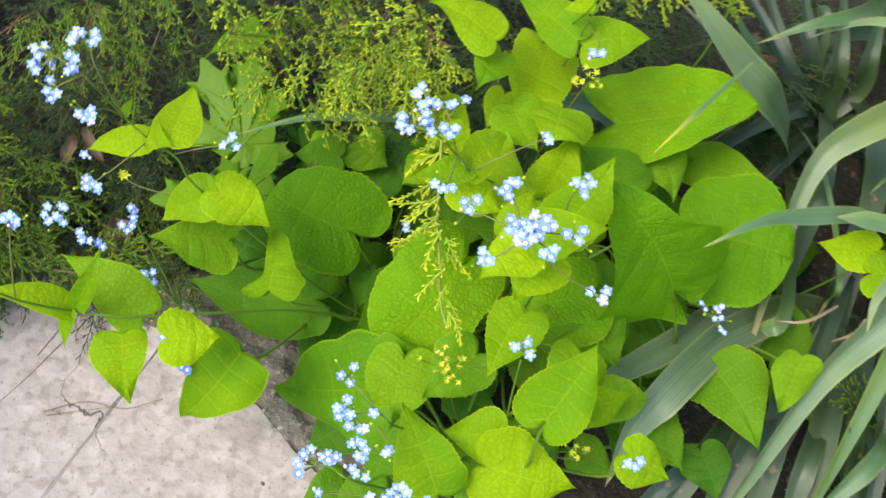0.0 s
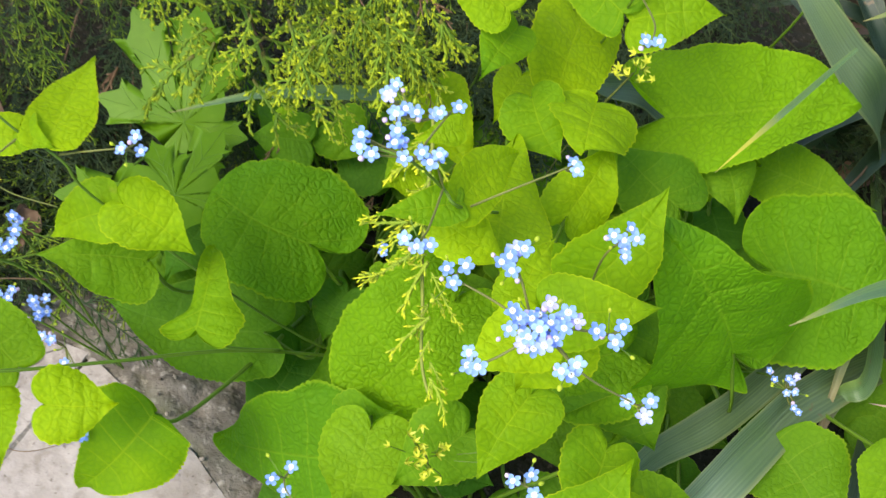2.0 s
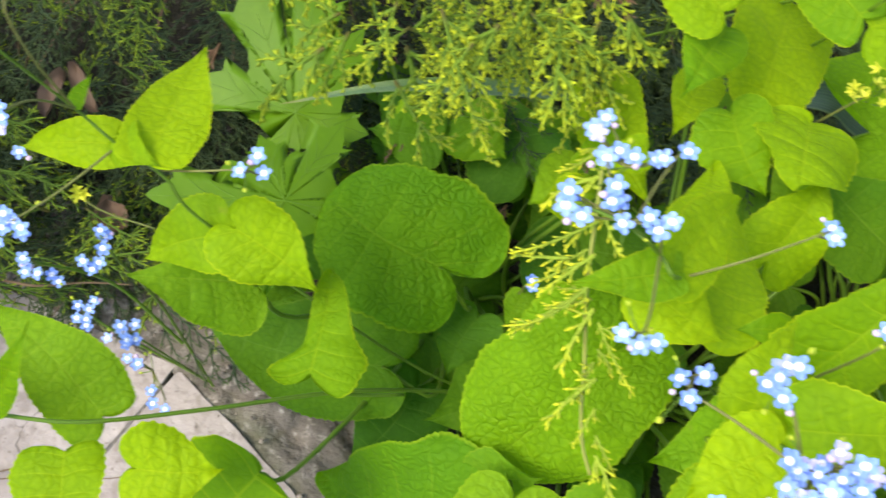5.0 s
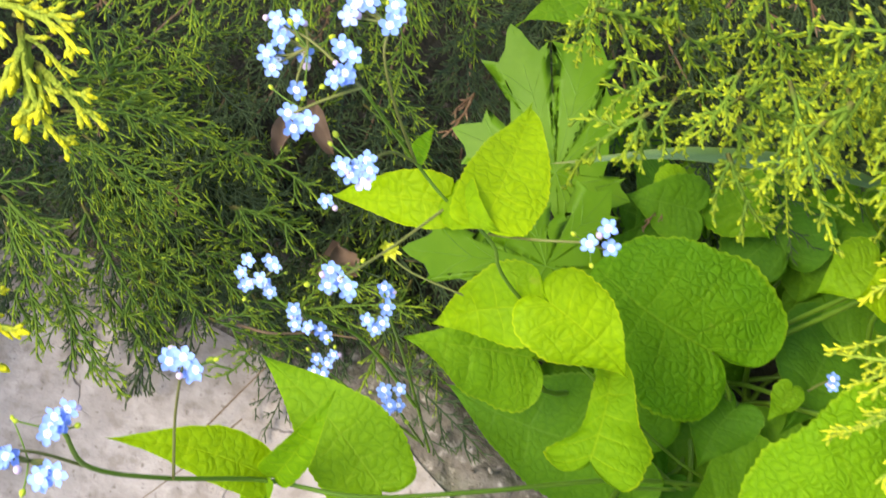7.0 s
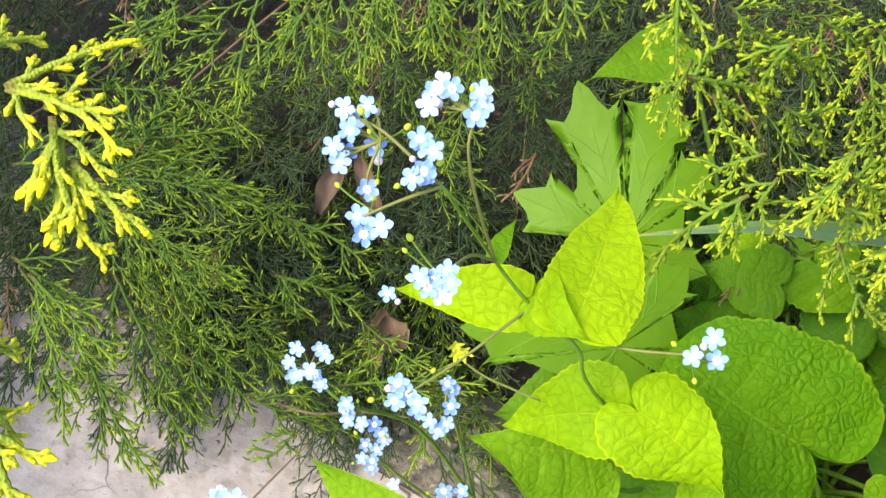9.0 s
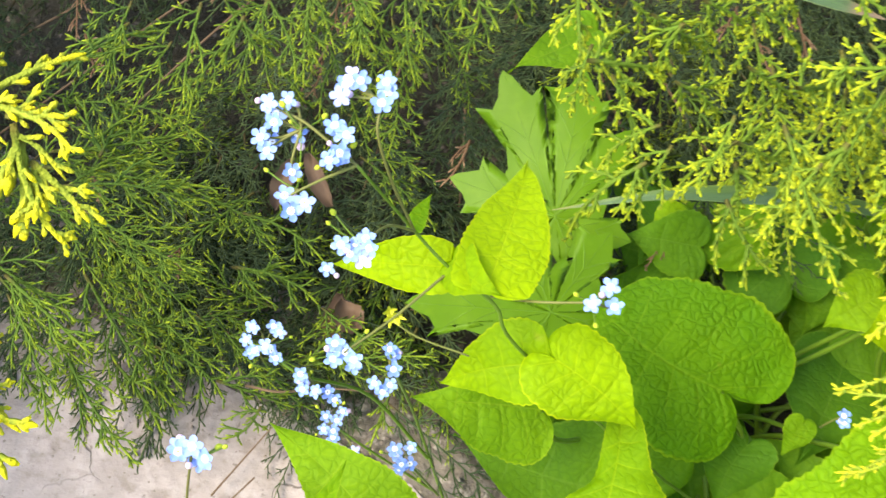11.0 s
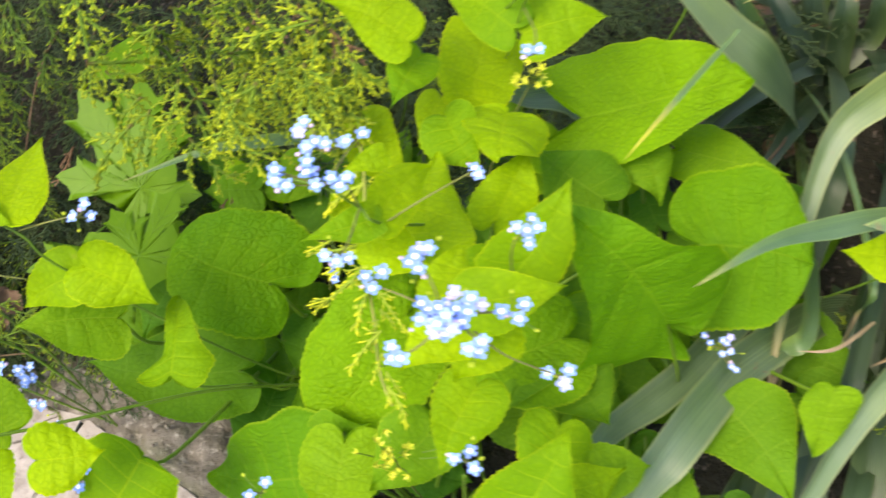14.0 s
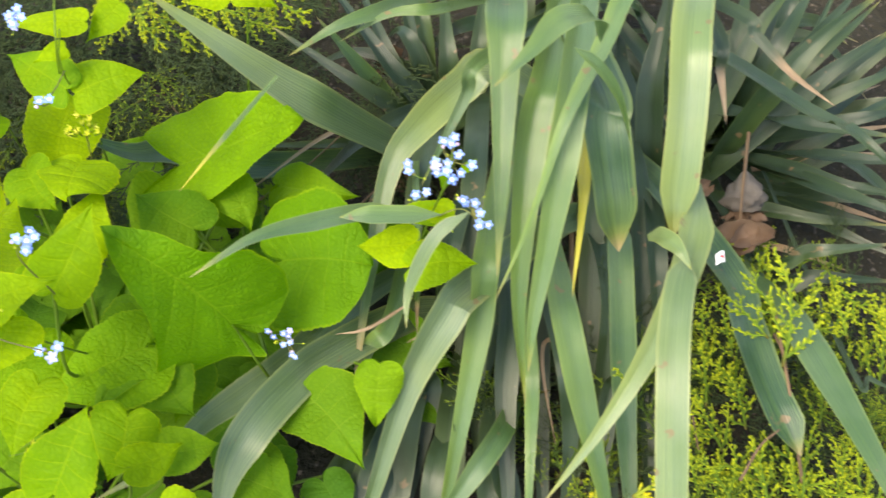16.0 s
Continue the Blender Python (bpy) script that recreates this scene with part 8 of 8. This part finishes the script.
juniper_spray(juniper_low, (0.6151, 0.0679, 0.1000), (0.6267, -0.0023, 0.1300), "mid")
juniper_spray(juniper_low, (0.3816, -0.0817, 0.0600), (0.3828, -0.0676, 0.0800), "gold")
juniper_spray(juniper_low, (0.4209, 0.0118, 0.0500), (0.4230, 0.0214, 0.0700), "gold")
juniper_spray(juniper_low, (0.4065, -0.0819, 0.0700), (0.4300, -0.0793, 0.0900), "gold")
juniper_spray(juniper_low, (0.5278, 0.0292, 0.0750), (0.5674, 0.0840, 0.1150), "shoot")
juniper_spray(juniper_low, (0.5308, 0.0503, 0.0750), (0.5698, 0.0182, 0.1150), "mid")
juniper_spray(juniper_low, (0.5025, 0.0131, 0.0750), (0.5025, 0.0527, 0.1150), "mid")
juniper_spray(juniper_low, (0.5525, 0.0683, 0.0750), (0.5375, 0.0956, 0.1150), "shoot")
juniper_spray(juniper_low, (0.5602, 0.0120, 0.0750), (0.5964, 0.0024, 0.1150), "mid")
juniper_spray(juniper_low, (0.4843, -0.0240, 0.0750), (0.4841, 0.0146, 0.1150), "mid")
juniper_spray(juniper_low, (0.5096, -0.0191, 0.0750), (0.4817, -0.0050, 0.1150), "shoot")
juniper_spray(juniper_low, (0.5079, -0.0485, 0.0750), (0.4953, -0.0176, 0.1150), "mid")
juniper_spray(juniper_low, (0.4840, -0.0628, 0.0750), (0.4635, -0.0306, 0.1150), "mid")
juniper_spray(juniper_low, (0.5346, -0.0038, 0.0750), (0.5522, 0.0217, 0.1150), "shoot")
juniper_spray(juniper_low, (0.6052, 0.0137, 0.0750), (0.6090, 0.0425, 0.1150), "mid")
juniper_spray(juniper_low, (0.6200, -0.0415, 0.0750), (0.6337, 0.0267, 0.1150), "mid")
juniper_spray(juniper_low, (0.6465, -0.0158, 0.0750), (0.6359, 0.0156, 0.1150), "shoot")
juniper_spray(juniper_low, (0.6061, -0.0182, 0.0750), (0.5627, -0.0213, 0.1150), "mid")
juniper_spray(juniper_low, (0.4517, -0.1022, 0.0750), (0.4436, -0.0685, 0.1150), "mid")
juniper_spray(juniper_low, (0.4765, -0.1073, 0.0750), (0.4644, -0.0772, 0.1150), "shoot")
juniper_spray(juniper_low, (0.4997, -0.1166, 0.0750), (0.4870, -0.0863, 0.1150), "mid")
juniper_spray(juniper_low, (0.5261, -0.1176, 0.0750), (0.5170, -0.0880, 0.1150), "mid")
juniper_spray(juniper_low, (0.5511, -0.1227, 0.0750), (0.5509, -0.0812, 0.1150), "shoot")
juniper_spray(juniper_low, (0.5723, -0.1360, 0.0750), (0.5659, -0.0979, 0.1150), "mid")
juniper_spray(juniper_low, (0.5920, -0.1130, 0.0750), (0.5689, -0.0709, 0.1150), "mid")
juniper_spray(juniper_low, (0.4365, -0.1080, 0.0750), (0.4105, -0.0840, 0.1150), "shoot")
juniper_spray(juniper_low, (0.4661, -0.0871, 0.0750), (0.4999, -0.0979, 0.1150), "mid")
juniper_spray(juniper_low, (0.5163, -0.0974, 0.0750), (0.5407, -0.1151, 0.1150), "mid")
juniper_spray(juniper_low, (0.4970, -0.0889, 0.0750), (0.4478, -0.0872, 0.1150), "shoot")
juniper_spray(juniper_low, (0.5397, -0.1068, 0.0750), (0.5594, -0.1320, 0.1150), "mid")
juniper_spray(juniper_low, (0.5013, -0.0553, 0.1900), (0.5088, 0.0122, 0.2350), "shoot", (0.0, -0.3, 1.0))
juniper_spray(juniper_low, (0.5029, -0.0388, 0.2000), (0.5277, -0.0239, 0.2200), "mid", (0.0, -0.3, 1.0))
juniper_spray(juniper_low, (0.5032, -0.0266, 0.2100), (0.4863, 0.0077, 0.2200), "mid", (0.0, -0.3, 1.0))
juniper_spray(juniper_low, (0.5000, -0.0324, 0.1900), (0.4818, 0.0090, 0.1900), "mid", (0.0, -0.3, 1.0))
juniper_spray(juniper_low, (0.5659, -0.0339, 0.1700), (0.5619, -0.0020, 0.1900), "shoot", (0.0, -0.3, 1.0))
juniper_spray(juniper_low, (0.5961, -0.0531, 0.1600), (0.5901, -0.0221, 0.1900), "shoot", (0.0, -0.3, 1.0))
juniper_spray(juniper_low, (0.4007, -0.0368, 0.1600), (0.3931, -0.0225, 0.1700), "mid", (0.0, -0.3, 1.0))
tube(juniper_low, "stem", [(0.5218, -0.1092, 0.1000), (0.5036, -0.0849, 0.1700), (0.5041, -0.0514, 0.1900), (0.5024, -0.0264, 0.2100)], 0.0016, 0.0010, M_TWIG)
dry_leaf((-0.3461, 0.2294, 0.0500), (-0.3410, 0.2621, 0.0500), 0.0133, "brown dead leaf caught in the juniper")
dry_leaf((-0.3124, 0.2327, 0.0600), (-0.3309, 0.2596, 0.0700), 0.0112, "long brown dead leaf caught in the juniper")
dry_leaf((-0.2965, 0.1564, 0.0300), (-0.2983, 0.1874, 0.0400), 0.0138, "curled grey-brown dead leaf on the soil")
dry_leaf((-0.2859, 0.1681, 0.0400), (-0.2973, 0.1809, 0.0500), 0.0175, "curled brown dead leaf on the soil")
dry_leaf((0.3046, 0.4269, 0.0100), (0.3352, 0.4410, 0.0100), 0.0339, "flat brown dead leaf under the iris")
dry_leaf((0.5487, 0.1639, 0.1000), (0.5302, 0.1552, 0.1000), 0.0146, "torn brown dead leaf beside the iris")
dry_leaf((0.5327, 0.1128, 0.1000), (0.5788, 0.0967, 0.1100), 0.0235, "crumpled brown dead leaf beside the iris")
dry_leaf((0.5397, 0.0913, 0.1000), (0.5645, 0.1111, 0.1100), 0.0209, "torn brown dead leaf beside the iris")
dry_leaf((0.2935, 0.2831, 0.0100), (0.3208, 0.2792, 0.0200), 0.0221, "flat pale dead leaf under the iris")
husk((0.5706, 0.1428, 0.1100), 0.034, 4)
twig_thing([(0.5876, 0.1918, 0.1300), (0.5645, 0.1414, 0.1250), (0.5496, 0.0979, 0.1000)], 0.0018, "upright brown withered stalk")
twig_thing([(-0.3396, 0.0211, 0.0040), (-0.3077, 0.0304, 0.0050), (-0.2756, 0.0258, 0.0040), (-0.2456, 0.0353, 0.0040)], 0.0005, "thin dry twig on the paving")
twig_thing([(-0.3370, 0.0183, 0.0030), (-0.3112, 0.0231, 0.0030), (-0.2827, 0.0277, 0.0040)], 0.0004, "thin dry twig on the paving")
twig_thing([(-0.3280, 0.0796, 0.0200), (-0.3523, 0.0451, 0.0200), (-0.3730, 0.0192, 0.0200)], 0.0005, "thin dry stem over the paving")
twig_thing([(-0.3513, 0.0682, 0.0100), (-0.3316, 0.1023, 0.0120), (-0.3106, 0.1279, 0.0300)], 0.0006, "thin dry twig on the paving")
twig_thing([(-0.3326, 0.1112, 0.0800), (-0.3153, 0.1122, 0.0750), (-0.2947, 0.1229, 0.0600), (-0.2714, 0.1287, 0.0500)], 0.0009, "bent brown juniper twig")
twig_thing([(-0.1881, 0.0421, -0.0080), (-0.1575, 0.0170, -0.0080), (-0.1300, -0.0060, -0.0060)], 0.0015, "dark root along the paving edge")
twig_thing([(0.1695, 0.2228, 0.1000), (0.1959, 0.2359, 0.1000), (0.2492, 0.2799, 0.1000)], 0.0012, "dry pale stalk under the leaves")
twig_thing([(0.2495, 0.2125, 0.0800), (0.2864, 0.2508, 0.0700), (0.3096, 0.2891, 0.0500)], 0.0011, "dry pale stalk under the iris")
twig_thing([(0.4391, -0.1309, 0.2000), (0.4601, -0.1114, 0.2000), (0.4772, -0.1027, 0.2000)], 0.0012, "straight dry twig among the juniper")
twig_thing([(0.5202, -0.0141, 0.1600), (0.5243, -0.0331, 0.1500), (0.5200, -0.0457, 0.1400)], 0.0011, "bent pale dry stalk")
twig_thing([(0.4624, -0.0371, 0.1000), (0.4609, -0.0603, 0.0900), (0.4615, -0.0651, 0.0900)], 0.0009, "thin dry stalk among the juniper")
wrapper((0.4973, 0.0471, 0.1700))
iris_blade(iris_c, [(0.4206, 0.0303, 0.2500), (0.4203, 0.0138, 0.2720), (0.4245, -0.0026, 0.2800), (0.4293, -0.0174, 0.2760)], 0.0125, pointed=True, pale=True, brown=0.0)
for shift in ((0.0, 0.0), (0.0022, 0.0012), (-0.0008, 0.0026)):
    place("calyx", CALYX, left_brunnera, (-0.2490 + shift[0], 0.0902 + shift[1], 0.2492), (0.3, -0.6, 0.7), 1.1)
tube(left_brunnera, "branch", [(-0.2490, 0.0902, 0.2480), (-0.2380, 0.0870, 0.2420), (-0.2180, 0.0850, 0.2360)], 0.0004, 0.0006)


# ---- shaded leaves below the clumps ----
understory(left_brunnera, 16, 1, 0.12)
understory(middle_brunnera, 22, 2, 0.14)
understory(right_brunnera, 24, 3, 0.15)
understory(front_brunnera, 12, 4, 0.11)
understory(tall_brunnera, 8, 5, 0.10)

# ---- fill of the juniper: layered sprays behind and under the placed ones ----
# Most of it uses the inner material, whose colour carries the shade.
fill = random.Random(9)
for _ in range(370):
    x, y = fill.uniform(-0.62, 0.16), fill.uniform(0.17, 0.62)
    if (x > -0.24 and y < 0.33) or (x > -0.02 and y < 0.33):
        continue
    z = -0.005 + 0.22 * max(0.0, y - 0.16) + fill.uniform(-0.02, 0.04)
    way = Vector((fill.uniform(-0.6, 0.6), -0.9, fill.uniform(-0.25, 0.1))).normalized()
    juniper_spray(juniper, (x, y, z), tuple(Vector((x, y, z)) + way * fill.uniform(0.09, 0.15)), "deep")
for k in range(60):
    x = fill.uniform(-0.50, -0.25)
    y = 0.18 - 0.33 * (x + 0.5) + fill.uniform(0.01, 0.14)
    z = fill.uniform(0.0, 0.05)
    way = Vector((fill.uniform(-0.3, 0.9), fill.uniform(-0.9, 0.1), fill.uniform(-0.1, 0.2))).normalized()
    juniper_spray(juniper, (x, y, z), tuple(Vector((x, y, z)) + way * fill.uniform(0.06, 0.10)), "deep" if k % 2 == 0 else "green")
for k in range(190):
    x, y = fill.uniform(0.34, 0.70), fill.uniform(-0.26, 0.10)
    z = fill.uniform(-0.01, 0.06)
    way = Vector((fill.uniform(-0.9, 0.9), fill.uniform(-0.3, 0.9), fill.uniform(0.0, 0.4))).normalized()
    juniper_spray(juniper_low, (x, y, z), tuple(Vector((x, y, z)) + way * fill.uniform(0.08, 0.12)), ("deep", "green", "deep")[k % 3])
# Unseen extension of the shrub to the left, added to shade the paving.
for k in range(130):
    x, y = fill.uniform(-0.80, -0.53), fill.uniform(-0.18, 0.32)
    z = fill.uniform(0.12, 0.42)
    way = Vector((fill.uniform(-0.4, 0.6), fill.uniform(-0.8, 0.5), fill.uniform(-0.4, 0.0))).normalized()
    juniper_spray(juniper, (x, y, z), tuple(Vector((x, y, z)) + way * fill.uniform(0.08, 0.11)), ("green", "deep")[k % 2])
# Twigs that carry those unseen sprays.
for k in range(5):
    tube(juniper, "twig", [(-0.35 - 0.05 * k, 0.50, 0.02), (-0.55 - 0.03 * k, 0.30, 0.12), (-0.66, 0.15 - 0.05 * k, 0.20), (-0.62 - 0.02 * k, 0.02 - 0.04 * k, 0.30)], 0.004, 0.0012, M_TWIG)
for k in range(14):
    x, y = fill.uniform(-0.48, -0.02), fill.uniform(0.15, 0.36)
    z = 0.05 + 0.35 * max(0.0, y - 0.14) + fill.uniform(-0.02, 0.03)
    way = Vector((fill.uniform(-0.7, 0.7), -0.8, fill.uniform(-0.5, 0.1))).normalized()
    juniper_spray(juniper, (x, y, z), tuple(Vector((x, y, z)) + way * fill.uniform(0.018, 0.034)), "dead")
for k in range(9):
    x = -0.60 + 0.07 * k + fill.uniform(-0.02, 0.02)
    tube(juniper, "twig", [(-0.25 + 0.02 * k, 0.58, 0.0), (0.5 * (x - 0.25), 0.42, 0.05), (x, 0.26, 0.03)], 0.0014, 0.0007, M_TWIG)
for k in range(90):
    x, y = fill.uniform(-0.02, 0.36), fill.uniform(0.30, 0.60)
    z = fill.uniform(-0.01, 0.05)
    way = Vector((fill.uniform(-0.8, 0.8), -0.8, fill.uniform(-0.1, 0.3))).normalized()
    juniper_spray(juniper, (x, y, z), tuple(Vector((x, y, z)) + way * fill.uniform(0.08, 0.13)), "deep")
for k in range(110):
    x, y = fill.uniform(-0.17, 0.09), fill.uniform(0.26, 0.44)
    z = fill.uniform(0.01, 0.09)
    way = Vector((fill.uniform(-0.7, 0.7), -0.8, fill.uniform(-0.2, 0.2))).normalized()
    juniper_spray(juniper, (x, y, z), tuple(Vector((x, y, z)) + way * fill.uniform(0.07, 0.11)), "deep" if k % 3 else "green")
